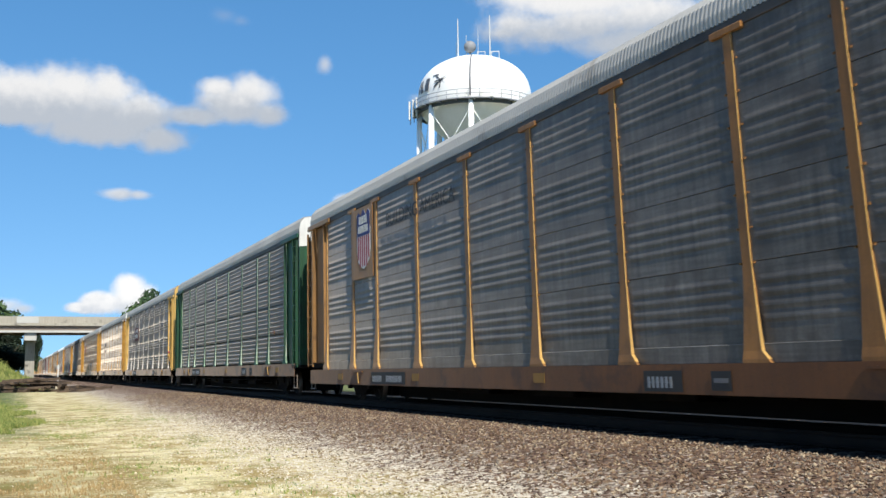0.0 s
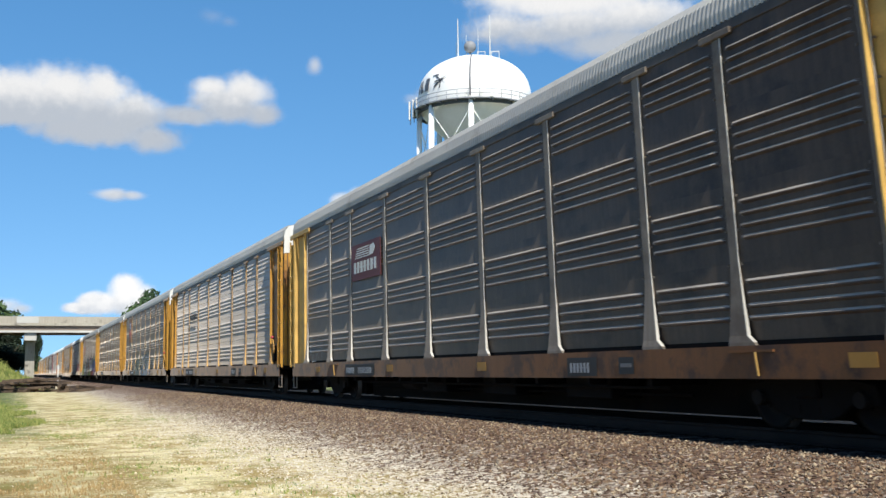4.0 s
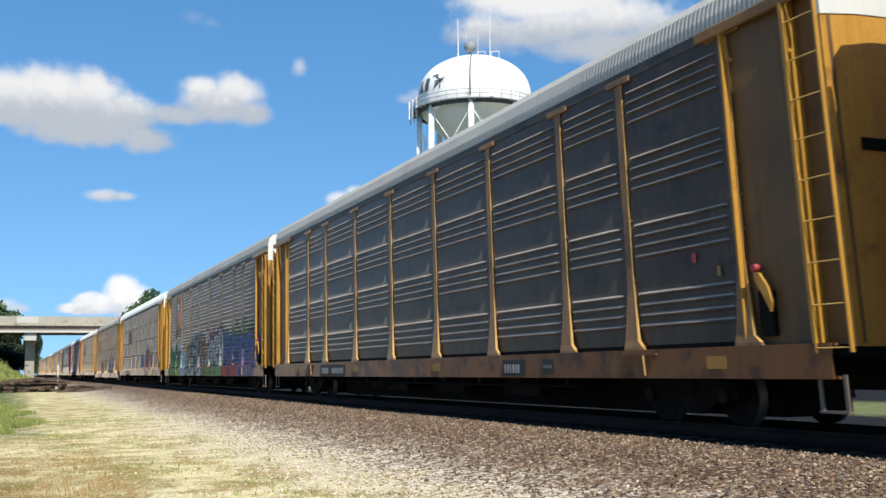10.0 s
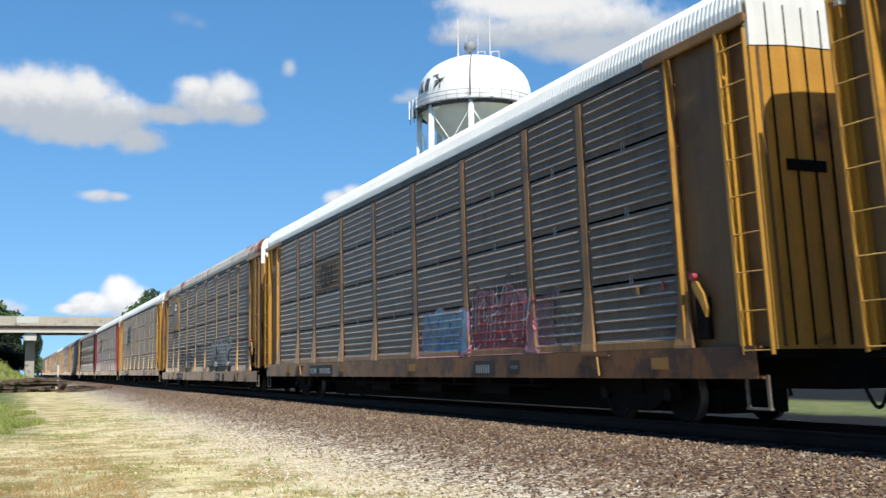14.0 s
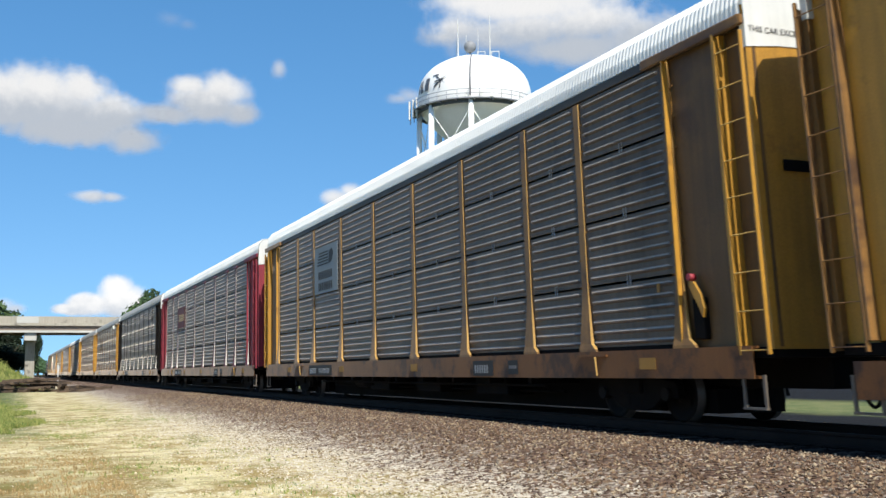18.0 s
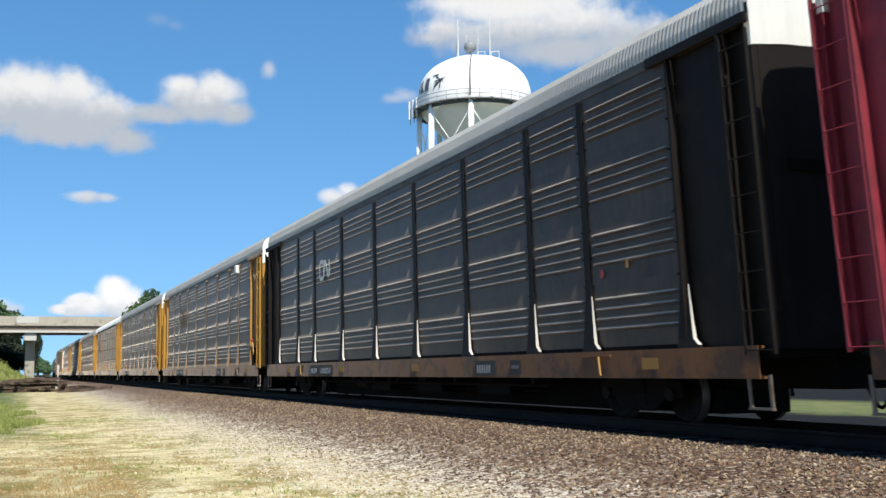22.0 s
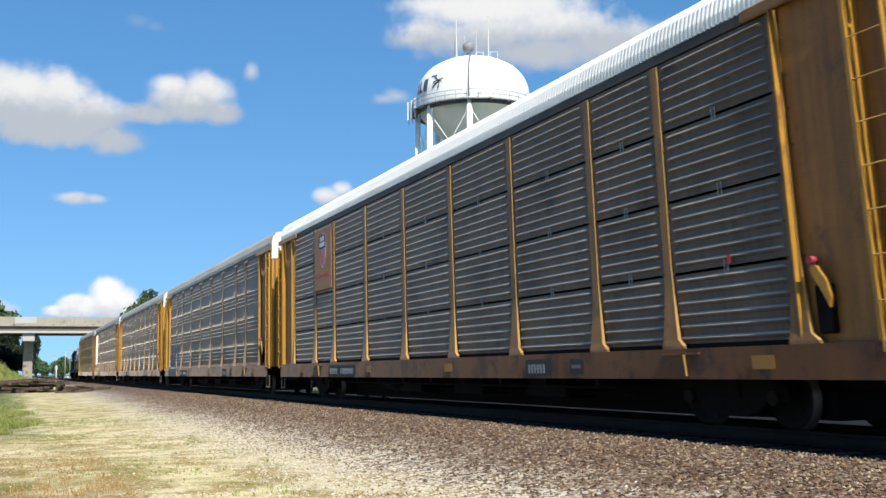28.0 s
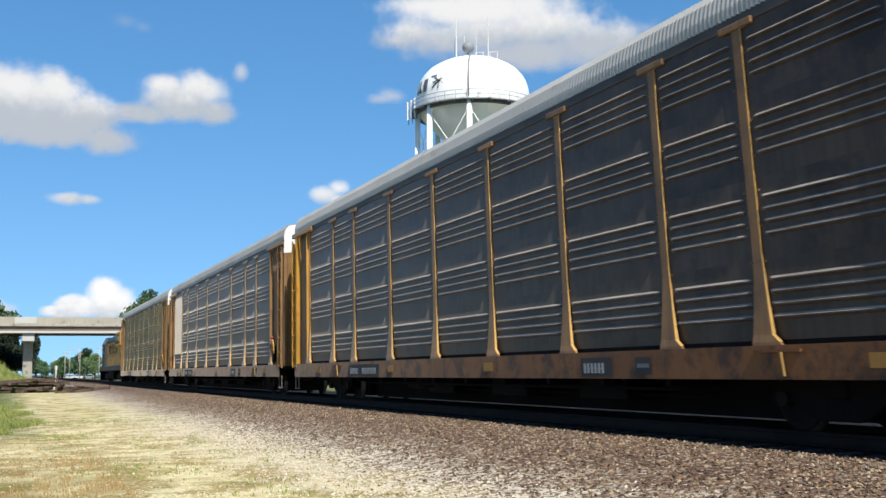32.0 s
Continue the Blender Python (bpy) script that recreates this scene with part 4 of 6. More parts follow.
def water_tower():
    cx, cy, zb, R = 56.15, 122.77, 35.5, 7.6
    t = thing("water_tower", "white steel water tower on eight legs with aerials", "water tower", m=pose(cx, cy, 0))
    grey = plain("tower_fittings_grey", (150, 152, 156), 0.5, 0.2)
    dark = plain("tower_dark_fittings", (92, 94, 98), 0.6)
    prof = [(0, zb - 5.2), (1.2, zb - 5.1), (3.2, zb - 4.1), (5.4, zb - 2.2), (6.9, zb - 0.6), (R - 0.15, zb + 0.4), (R, zb + 1.7), (R - 0.05, zb + 2.8), (R - 0.55, zb + 4.3), (R - 1.6, zb + 5.6), (R - 3.2, zb + 6.6), (R - 5.0, zb + 7.2), (0, zb + 7.45)]
    part("tank", lathe(bmesh.new(), rounded(prof), 80), TANK, t, "white painted tank")
    part("riser_pipe", tube(bmesh.new(), (0, 0, -0.3), (0, 0, zb - 5), 0.9, sides=20), TANK, t)
    ring = [(R + 0.02, zb - 0.1), (R + 0.75, zb - 0.1), (R + 0.75, zb + 0.02), (R + 0.02, zb + 0.02)]
    part("balcony", lathe(bmesh.new(), ring + ring[:1], 64, False), grey, t, "grey balcony ring")
    toward = math.atan2(-cy, -cx)
    start = toward - radians(3.5)
    for k in range(8):
        a = start + k * math.pi / 4
        c, s = math.cos(a), math.sin(a)
        bm = tube(bmesh.new(), (c * 7.9, s * 7.9, ground_z(cx, cy) - 0.2), (c * 7.5, s * 7.5, zb + 0.1), 0.36, sides=16)
        part("leg", bm, TANK, t)
        b = a + math.pi / 4
        for z0, z1 in ((26, 36), (36, 26), (12, 25.5), (25.5, 12), (1, 11.5), (11.5, 1)):
            if z1 > zb - 0.5 or z0 > zb - 0.5:
                z0, z1 = min(z0, zb - 1), min(z1, zb - 1)
            part("brace_rod", tube(bmesh.new(), (c * 7.6, s * 7.6, z0), (math.cos(b) * 7.6, math.sin(b) * 7.6, z1), 0.055, sides=6), TANK, t)
        part("strut", tube(bmesh.new(), (c * 7.6, s * 7.6, 25.8), (math.cos(b) * 7.6, math.sin(b) * 7.6, 25.8), 0.16, sides=8), TANK, t)
    # railing
    for z in (0.55, 1.1):
        bm = bmesh.new()
        for k in range(48):
            a, b = 2 * math.pi * k / 48, 2 * math.pi * (k + 1) / 48
            tube(bm, ((R + 0.7) * math.cos(a), (R + 0.7) * math.sin(a), zb + z), ((R + 0.7) * math.cos(b), (R + 0.7) * math.sin(b), zb + z), 0.045, sides=5, caps=False)
        part("handrail", bm, grey, t)
    upright = mesh_of(tube(bmesh.new(), (0, 0, 0), (0, 0, 1.1), 0.04, sides=6), "railing_post")
    for k in range(36):
        a = 2 * math.pi * k / 36
        put("railing_post", upright, grey, t, pose((R + 0.7) * math.cos(a), (R + 0.7) * math.sin(a), zb))
    # ladder and cable run up the near face
    a = toward - radians(4)
    bm = bmesh.new()
    pts = [(r + 0.12, z) for r, z in prof[5:]]
    for (r0, z0), (r1, z1) in zip(pts, pts[1:]):
        tube(bm, (r0 * math.cos(a), r0 * math.sin(a), z0), (r1 * math.cos(a), r1 * math.sin(a), z1), 0.1, sides=6, caps=False)
    part("cable_run", bm, dark, t, "dark cable run up the tank")
    part("balcony_girder", lathe(bmesh.new(), [(R - 0.1, zb - 0.5), (R + 0.12, zb - 0.5), (R + 0.12, zb - 0.1)], 64, False), dark, t, "dark girder under the balcony")
    for k in range(22):
        b = 2 * math.pi * k / 22
        part("bracket", boxed(R - 0.05, R + 0.72, -0.05, 0.05, zb - 0.32, zb - 0.1), dark, t, "", pose(0, 0, 0, 0, 0, math.degrees(b)))
    top = zb + 7.4
    side = (math.cos(toward + math.pi / 2), math.sin(toward + math.pi / 2))
    def across(u, f):
        """u metres to the viewer's right, f metres towards the viewer."""
        return (u * side[0] + f * math.cos(toward), u * side[1] + f * math.sin(toward))
    ball = across(-0.5, 0.6)
    part("ball", lathe(bmesh.new(), [(0, -0.82)] + [(0.82 * math.cos(b), 0.82 * math.sin(b)) for b in (radians(v) for v in range(-75, 90, 15))] + [(0, 0.82)], 20), TANK_GREY, t, "grey beacon ball", pose(ball[0], ball[1], top + 1.55))
    part("ball_mast", tube(bmesh.new(), (*ball, top - 0.3), (*ball, top + 0.9), 0.12), grey, t)
    for u, f, h, r in ((-2.1, 1.0, 5.3, 0.11), (-2.35, 0.4, 2.4, 0.06), (-1.0, 0.2, 3.3, 0.05), (0.6, 0.2, 4.1, 0.05), (2.2, 0.2, 6.0, 0.10)):
        p = across(u, f)
        part("aerial", tube(bmesh.new(), (*p, top - 0.5), (p[0], p[1], top + h), r, r * 0.6, 6), WHITE, t, "white whip aerial")
    for u in (1.0, 2.9):
        bm = bmesh.new()
        p, q = across(u - 0.5, 1), across(u + 0.5, 1)
        tube(bm, (*p, top - 0.5), (*p, top + 0.75), 0.05, sides=6)
        tube(bm, (*q, top - 0.5), (*q, top + 0.75), 0.05, sides=6)
        tube(bm, (*p, top + 0.72), (*q, top + 0.72), 0.05, sides=6)
        part("roof_rail", bm, WHITE, t)
    for u, f in ((-8.75, 0.6), (-8.2, 1.6), (-7.7, 2.6), (8.55, 1.0), (8.1, 2.2)):
        p = across(u, f)
        part("panel_aerial", boxed(-0.16, 0.16, -0.1, 0.1, -1.2, 1.35, 0.03), WHITE, t, "white panel aerial", pose(p[0], p[1], zb + 0.2, 0, 0, math.degrees(toward)))
        part("aerial_mast", tube(bmesh.new(), (p[0] * 0.985, p[1] * 0.985, zb - 1.6), (p[0] * 0.985, p[1] * 0.985, zb + 1.6), 0.06, sides=6), grey, t)
    for u in (-0.9, 0.9, 2.2):
        p = across(u, 8.0)
        part("equipment_box", boxed(-0.2, 0.2, -0.2, 0.2, 0, 0.9, 0.02), WHITE, t, "", pose(p[0], p[1], zb + 0.02, 0, 0, math.degrees(toward)))
    # lettering on the tank: two letters that can be read, bars for the rest, and a swash mark
    def on_tank(name, outline, z0, mat_, az):
        bm = bmesh.new()
        fs = bm.faces.new([bm.verts.new((u, 0, v)) for u, v in outline])
        bmesh.ops.triangulate(bm, faces=[fs])
        for _ in range(2):
            bmesh.ops.subdivide_edges(bm, edges=bm.edges[:], cuts=1)
        for v in bm.verts:
            z = z0 + v.co.z
            r = np.interp(z, [p[1] for p in prof[5:10]], [p[0] for p in prof[5:10]]) + 0.14
            aa = az + v.co.x / r
            v.co = Vector((r * math.cos(aa), r * math.sin(aa), z))
        bmesh.ops.recalc_face_normals(bm, faces=bm.faces[:])
        part(name, bm, mat_, t)
    ink = plain("faded_letter_paint", (74, 80, 88))
    L = [(0, 0), (0.75, 0), (0.75, 0.35), (0.3, 0.35), (0.3, 1.7), (0, 1.7)]
    E_ = [(0, 0), (0.8, 0), (0.8, 0.32), (0.3, 0.32), (0.3, 0.7), (0.7, 0.7), (0.7, 1.0), (0.3, 1.0), (0.3, 1.38), (0.8, 1.38), (0.8, 1.7), (0, 1.7)]
    base = toward - radians(58)
    on_tank("letter", [(u - 0.1, v) for u, v in L], zb + 1.9, ink, base - radians(7))
    on_tank("letter", E_, zb + 1.9, ink, base + radians(1))
    on_tank("letter", [(0, 0), (0.32, 0), (0.32, 1.7), (0, 1.7)], zb + 1.9, ink, base - radians(13))
    for k, (u, v, du, dv) in enumerate(((0.0, 0.2, 1.7, 1.2), (0.2, 1.3, 1.3, -0.9), (0.75, 0.0, 0.3, 1.7), (0.1, 0.75, 1.6, 0.25))):
        w = Vector((-dv, du)).normalized() * 0.09
        on_tank("swash_mark", [(1.3 * (u - w.x), 1.3 * (v - w.y)), (1.3 * (u + du), 1.3 * (v + dv)), (1.3 * (u + w.x), 1.3 * (v + w.y))], zb + 1.8, ink, base + radians(15))
    on_tank("letter_bar", [(0, 0), (1.0, 0.0), (1.0, 0.2), (0, 0.2)], zb + 3.6, ink, base + radians(12))
    return t


water_tower()


# ---------------------------------------------------------------- road bridge over the line
def bridge():
    b = thing("road_bridge", "pale concrete road bridge on a square pier over the line", "bridge")
    y0, y1 = 157.0, 167.0
    for y, s in ((y0, 1), (y1, -1)):
        prof = [(y, 8.5), (y, 9.5), (y + s * 0.25, 9.5), (y + s * 0.3, 8.5)]
        part("parapet", prism(bmesh.new(), prof, -60, 90, "x"), CONCRETE, b, "weathered concrete parapet")
        part("fascia", boxed(-60, 90, min(y - s * 0.12, y + s * 0.4), max(y - s * 0.12, y + s * 0.4), 8.18, 8.52), CONCRETE, b)
    part("deck", boxed(-60, 90, y0 + 0.3, y1 - 0.3, 8.2, 8.6), CONCRETE, b)
    for k, y in enumerate((y0 + 0.35, y0 + 2.7, y0 + 5.0, y0 + 7.3, y1 - 0.35)):
        prof = [(y - 0.2, 7.16), (y + 0.2, 7.16), (y + 0.2, 7.36), (y + 0.05, 7.42), (y + 0.05, 8.0), (y + 0.2, 8.06), (y + 0.2, 8.2), (y - 0.2, 8.2), (y - 0.2, 8.06), (y - 0.05, 8.0), (y - 0.05, 7.42), (y - 0.2, 7.36)]
        # brown of the web paints in shade, the flange's pale tone paints in light
        part("girder", prism(bmesh.new(), prof, -60, 90, "x"), GIRDER, b, "deep brownish girder")
    part("girder_flange", boxed(-60, 90, y0 - 0.12, y0 + 0.14, 7.2, 7.5), CONCRETE_PALE, b, "pale lower flange")
    for x in (2.1, 34.0):
        part("pier_cap", boxed(x - 0.85, x + 0.8, y0 + 0.3, y1 - 0.5, 6.05, 7.15, 0.05), CONCRETE_PALE, b)
        part("pier", boxed(x - 0.62, x + 0.66, y0 + 3.0, y1 - 1.2, -0.3, 6.05, 0.05), PIER, b, "square concrete pier")
    part("parapet_patch", boxed(0.2, 3.1, y0 - 0.035, y0 - 0.004, 8.56, 9.47), CONCRETE_PALE, b, "newer pale concrete patch")
    return b


bridge()


# ---------------------------------------------------------------- trees
# greens darkened to paint in the shade about the bridge
LEAF = [surface("tree_leaves", c, 0.7, vary=0.45, scale=0.5, fine=3, bump=0, shift=0.2) for c in (lin((46, 66, 34)), lin((62, 84, 40)), lin((28, 44, 24)))]
# paler copies with the haze of distance put into the colour
LEAF_FAR = [surface("hazed_tree_leaves", c, 0.7, vary=0.4, scale=0.5, fine=3, bump=0, shift=0.2) for c in (lin((84, 110, 66)), lin((98, 122, 76)), lin((68, 94, 58)))]
BARK = surface("tree_bark", lin((88, 74, 60)), 0.95, vary=0.4, scale=3, bump=0.6)


def crown_mesh(seed, h, w, count, leaf):
    rnd = random.Random(seed)
    verts, faces = [], []
    blobs = []
    for _ in range(11):
        a, r = rnd.uniform(0, 6.28), rnd.uniform(0, 0.34) * w
        z = rnd.uniform(0.3, 0.93) * h
        blobs.append((r * math.cos(a), r * math.sin(a), z, rnd.uniform(0.13, 0.24) * w * (1.15 - 0.5 * abs(z / h - 0.55))))
    for _ in range(count):
        bx, by, bz, br = rnd.choice(blobs)
        d = Vector((rnd.gauss(0, 1), rnd.gauss(0, 1), rnd.gauss(0, 0.9))).normalized() * br * rnd.uniform(0.55, 1.12)
        c = Vector((bx, by, bz)) + d
        u = Vector((rnd.gauss(0, 1), rnd.gauss(0, 1), rnd.gauss(0, 1))).normalized()
        v = u.orthogonal().normalized()
        s = leaf * rnd.uniform(0.5, 1.3)
        i = len(verts)
        verts += [tuple(c + u * s), tuple(c + v * s * 0.6), tuple(c - u * s), tuple(c - v * s * 0.6 + Vector((0, 0, -0.2 * s)))]
        faces += [(i, i + 1, i + 2), (i, i + 2, i + 3)]
    me = bpy.data.meshes.new("crown")
    me.from_pydata(verts, [], faces)
    return me


def trunk_mesh(seed, h, w):
    rnd = random.Random(seed)
    bm = tube(bmesh.new(), (0, 0, -0.3), (0.1, 0, 0.35 * h), 0.035 * h, 0.022 * h, 9)
    for k in range(6):
        a = k * 1.05 + rnd.uniform(-0.3, 0.3)
        tip = Vector((math.cos(a) * w * 0.3, math.sin(a) * w * 0.3, rnd.uniform(0.55, 0.85) * h))
        tube(bm, (0.08, 0, rnd.uniform(0.24, 0.36) * h), tip, 0.013 * h, 0.004 * h, 6)
    tube(bm, (0.1, 0, 0.33 * h), (0, 0, 0.85 * h), 0.02 * h, 0.005 * h, 7)
    return mesh_of(bm, "trunk")


TREES = [(crown_mesh(s, 10, 8, 5200, 0.26), trunk_mesh(s, 10, 8)) for s in (3, 7, 12)]


def tree(x, y, h, kind=0, wide=1.0, label="green leafy broadleaf tree"):
    t = thing("tree", label, "tree", "trees along the line", pose(x, y, ground_z(x, y), 0, 0, (x * 53 + y * 17) % 360))
    crown, trunk = TREES[kind]
    k = h / 10
    for name, me, ma in (("crown", crown, (LEAF_FAR if y > 260 else LEAF)[kind]), ("trunk", trunk, BARK)):
        put(name, me, ma, t, Matrix.Diagonal((k * wide, k * wide, k, 1)))
    return t


tree(27.2, 232, 18.8, 0, 0.8, "tall broadleaf tree showing above the bridge")
tree(31.5, 236, 18.2, 1, 0.8, "tall broadleaf tree showing above the bridge")
tree(38, 240, 18.4, 2)
tree(24.2, 226, 16.9, 1, 0.9, "tall broadleaf tree showing above the bridge")
tree(34.5, 232, 18.6, 1, 0.9, "tall broadleaf tree showing above the bridge")
tree(-4.5, 212, 15.2, 1, 1.0, "tall tree rising behind the bridge")
tree(-9.5, 210, 15.6, 0, 1.0, "tall tree rising behind the bridge")
tree(3.1, 190, 9.5, 2, 0.5, "slim dark-green tree beside the bridge pier")
for x, y, h, k in ((-1.5, 190, 11.0, 2), (-6, 186, 12.2, 0), (-10.5, 192, 13.6, 2), (-16, 188, 13, 1), (-3.5, 196, 11.8, 2), (-8, 200, 13.0, 2), (-13, 178, 11, 0), (-22, 190, 14, 2), (-0.5, 205, 8, 2), (-1.2, 180, 6.5, 2), (-4.5, 179, 8.5, 2), (-8.5, 181, 9, 0)):
    tree(x, y, h * 0.8, k, 1.3, "dense dark-green tree behind the bridge bank")
for x, y, h in ((-1.0, 172, 5.0), (0.8, 176, 4.6), (-2.6, 174, 5.6), (-4.4, 172, 6.0)):
    tree(x, y, h, 2, 1.5, "low dark-green bush on the bridge bank")
rt = random.Random(5)
for i in range(15):
    y = 470 + rt.uniform(-40, 160)
    f = i / 14
    x = y * (0.014 + 0.05 * f) + rt.uniform(-3, 3)
    tree(x, y, (7 if f < 0.45 else 11) * rt.uniform(0.8, 1.25), i % 3, 1.3, "distant green tree beyond the bridge")
for x, y, h, k in ((27.5, 300, 11, 1), (31, 330, 13, 0), (24.5, 345, 8.5, 1), (29, 275, 10, 0), (34, 290, 14, 2), (40, 330, 15, 1), (23.5, 380, 8, 2)):
    tree(x, y, h, k, 1.0, "green tree beside the line beyond the bridge")
for i in range(16):
    a = i * 0.115 + 0.2
    r = 240 + rt.uniform(-40, 60)
    x, y = TRACK_X + 60 + r * math.sin(a), 40 + r * math.cos(a)
    tree(x, y, rt.uniform(10, 15), i % 3, 1.3, "tree far across the grass")

# ---------------------------------------------------------------- tail locomotive
LOCO_YELLOW = surface("locomotive_yellow", lin((196, 138, 40)), 0.45, dirt=lin((168, 112, 40)), dirt_at=0.62, streak=0.1)
LOCO_GREY = surface("locomotive_grey", lin((84, 86, 90)), 0.55, dirt=lin((56, 54, 52)), dirt_at=0.55)


LOCO_DARK = surface("locomotive_dark_grey", lin((44, 45, 47)), 0.6, dirt=lin((48, 44, 42)), dirt_at=0.5)


def locomotive():
    lo = thing("diesel_locomotive", "yellow and grey diesel locomotive pushing at the rear of the train", "locomotive")
    bm = boxed(-1.5, 1.5, -10.9, 10.9, 1.15, 1.62, 0.04)
    part("underframe", bm, LOCO_DARK, lo)
    hood = [(1.25, 1.62), (1.25, 4.0), (1.05, 4.35), (0.3, 4.5), (-0.3, 4.5), (-1.05, 4.35), (-1.25, 4.0), (-1.25, 1.62)]
    part("long_hood", prism(bmesh.new(), hood, -10.2, 5.6), LOCO_YELLOW, lo, "yellow engine hood")
    part("hood_roof", prism(bmesh.new(), [(1.28, 3.85), (1.3, 4.02), (1.09, 4.42), (0.3, 4.58), (-0.3, 4.58), (-1.09, 4.42), (-1.3, 4.02), (-1.28, 3.85)], -10.1, 5.5), LOCO_DARK, lo, "grey hood roof")
    part("radiator", boxed(-1.48, 1.48, -9.8, -5.4, 3.3, 4.6, 0.08), LOCO_YELLOW, lo, "flared yellow radiator housing")
    for s in (-1, 1):
        for k in range(6):
            part("intake_grille", boxed(-0.02, 0.02, -0.34, 0.34, -0.45, 0.45, 0.01), DARK_GLASS, lo, "", pose(s * 1.265, -4.6 + k * 1.55, 3.2))
        for k in range(3):
            part("radiator_grille", boxed(-0.02, 0.02, -0.6, 0.6, -0.4, 0.4, 0.01), DARK_GLASS, lo, "", pose(s * 1.49, -9.0 + k * 1.4, 3.95))
    cab = [(1.5, 1.62), (1.5, 3.8), (1.15, 4.45), (-1.15, 4.45), (-1.5, 3.8), (-1.5, 1.62)]
    part("cab", prism(bmesh.new(), cab, 5.6, 8.6), LOCO_DARK, lo, "dark grimy cab")
    part("cab_roof", prism(bmesh.new(), [(1.56, 3.76), (1.2, 4.52), (-1.2, 4.52), (-1.56, 3.76), (-1.5, 3.76), (-1.14, 4.46), (1.14, 4.46), (1.5, 3.76)], 5.5, 8.75), LOCO_GREY, lo)
    nose = [(8.6, 1.62), (10.4, 1.62), (10.45, 2.5), (10.2, 3.2), (8.6, 3.45)]
    part("nose", prism(bmesh.new(), nose, -1.0, 1.0, "x"), LOCO_DARK, lo)
    for s in (-1, 1):
        for y in (6.3, 7.6):
            w = part("side_window", boxed(-0.03, 0.03, -0.48, 0.48, -0.36, 0.36, 0.02), DARK_GLASS, lo, "dark cab window", pose(s * 1.5, y, 3.25))
        part("windscreen", boxed(-0.5, 0.5, -0.03, 0.03, -0.3, 0.3, 0.02), DARK_GLASS, lo, "dark windscreen", pose(s * 0.6, 8.62, 3.82))
        part("handrail", tube(bmesh.new(), (s * 1.45, -10.6, 2.65), (s * 1.45, 5.4, 2.65), 0.02, sides=6), LOCO_GREY, lo)
        for k in range(9):
            part("stanchion", tube(bmesh.new(), (s * 1.45, -10.4 + k * 1.95, 1.6), (s * 1.45, -10.4 + k * 1.95, 2.66), 0.016, sides=5), LOCO_GREY, lo)
        for e in (-1, 1):
            for k in range(4):
                part("step", boxed(-0.28, 0.28, -0.25, 0.25, -0.02, 0.02), IRON, lo, "", pose(s * 1.3, e * 10.7, 0.45 + k * 0.3))
    for s in (-1, 1):
        part("end_light", lathe(bmesh.new(), [(0, 0.05), (0.09, 0.04), (0.11, 0), (0.11, -0.05), (0, -0.05)], 12), WHITE, lo, "white end light", pose(s * 0.16, -10.22, 4.15, 90))
    part("fuel_tank", prism(bmesh.new(), [(1.3, 1.1), (1.4, 0.6), (1.1, 0.3), (-1.1, 0.3), (-1.4, 0.6), (-1.3, 1.1)], -3.0, 3.0), IRON, lo)
    part("exhaust_stack", boxed(-0.35, 0.35, -0.2, 0.2, 4.5, 4.85, 0.03), IRON, lo, "", pose(0, 1, 0))
    for e in (-1, 1):
        part("plough", prism(bmesh.new(), [(-1.4, 0.2), (1.4, 0.2), (1.5, 1.2), (-1.5, 1.2)], e * 10.85, e * 11.0), IRON, lo)
        put("coupler", SHARED["coupler"], IRON, lo, pose(0, e * 10.9, 0, 0, 0, 0 if e > 0 else 180))
        tr = part("truck", boxed(-1.05, 1.05, -0.3, 0.3, 0.5, 0.95, 0.03), IRON, lo, "black three-axle truck", pose(0, e * 6.6, 0))
        for s in (-1, 1):
            part("side_frame", prism(bmesh.new(), [(-2.4, 0.4), (-2.4, 0.8), (-1.2, 0.95), (1.2, 0.95), (2.4, 0.8), (2.4, 0.4), (1.0, 0.3), (-1.0, 0.3)], -0.08, 0.08, "x"), IRON, tr, "", pose(s * 1.05, 0, 0))
        for k in (-1.8, 0, 1.8):
            ax = put("wheelset", SHARED["wheelset"], TREAD_IRON, tr, pose(0, k, 0.42))
    return lo


LOCO = locomotive()
CARS.append(LOCO)

# ---------------------------------------------------------------- what is painted on and fixed to the cars
def skin(y, z, style):
    """How far out the car's side stands at (y, z): sheet, post with its flared foot, end panel or sill."""
    if z < BED:
        return FACE
    dx, rear, front = post_form(z - SILL_HI)
    for p in POSTS:
        if -POST_W - front - 0.012 < y - p < POST_W + rear + 0.006:
            return FACE + 0.003 - dx
    if abs(y) > 12.12:
        return 1.412
    near = min(abs(y - p) for p in POSTS)
    return SHEET_X + skin_depth(z, style) * min(1.0, max(0.0, (near - 0.16) / 0.09))


def flat(name, outlines, material, car, y, z, x=None, label="", thick=0.004):
    """Thin painted shapes on the near side: outlines in (u, v), u towards the front of the train's run, v up."""
    bm = bmesh.new()
    x = FACE + 0.01 if x is None else x
    for o in outlines:
        front = [bm.verts.new((-x - thick, y - u, z + v)) for u, v in o]
        back = [bm.verts.new((-x, y - u, z + v)) for u, v in o]
        bm.faces.new(front)
        for i in range(len(o)):
            k = (i + 1) % len(o)
            bm.faces.new((front[i], back[i], back[k], front[k]))
    bmesh.ops.recalc_face_normals(bm, faces=bm.faces[:])
    return part(name, bm, material, car, label)


def rect(u0, u1, v0, v1):
    return [(u0, v0), (u1, v0), (u1, v1), (u0, v1)]


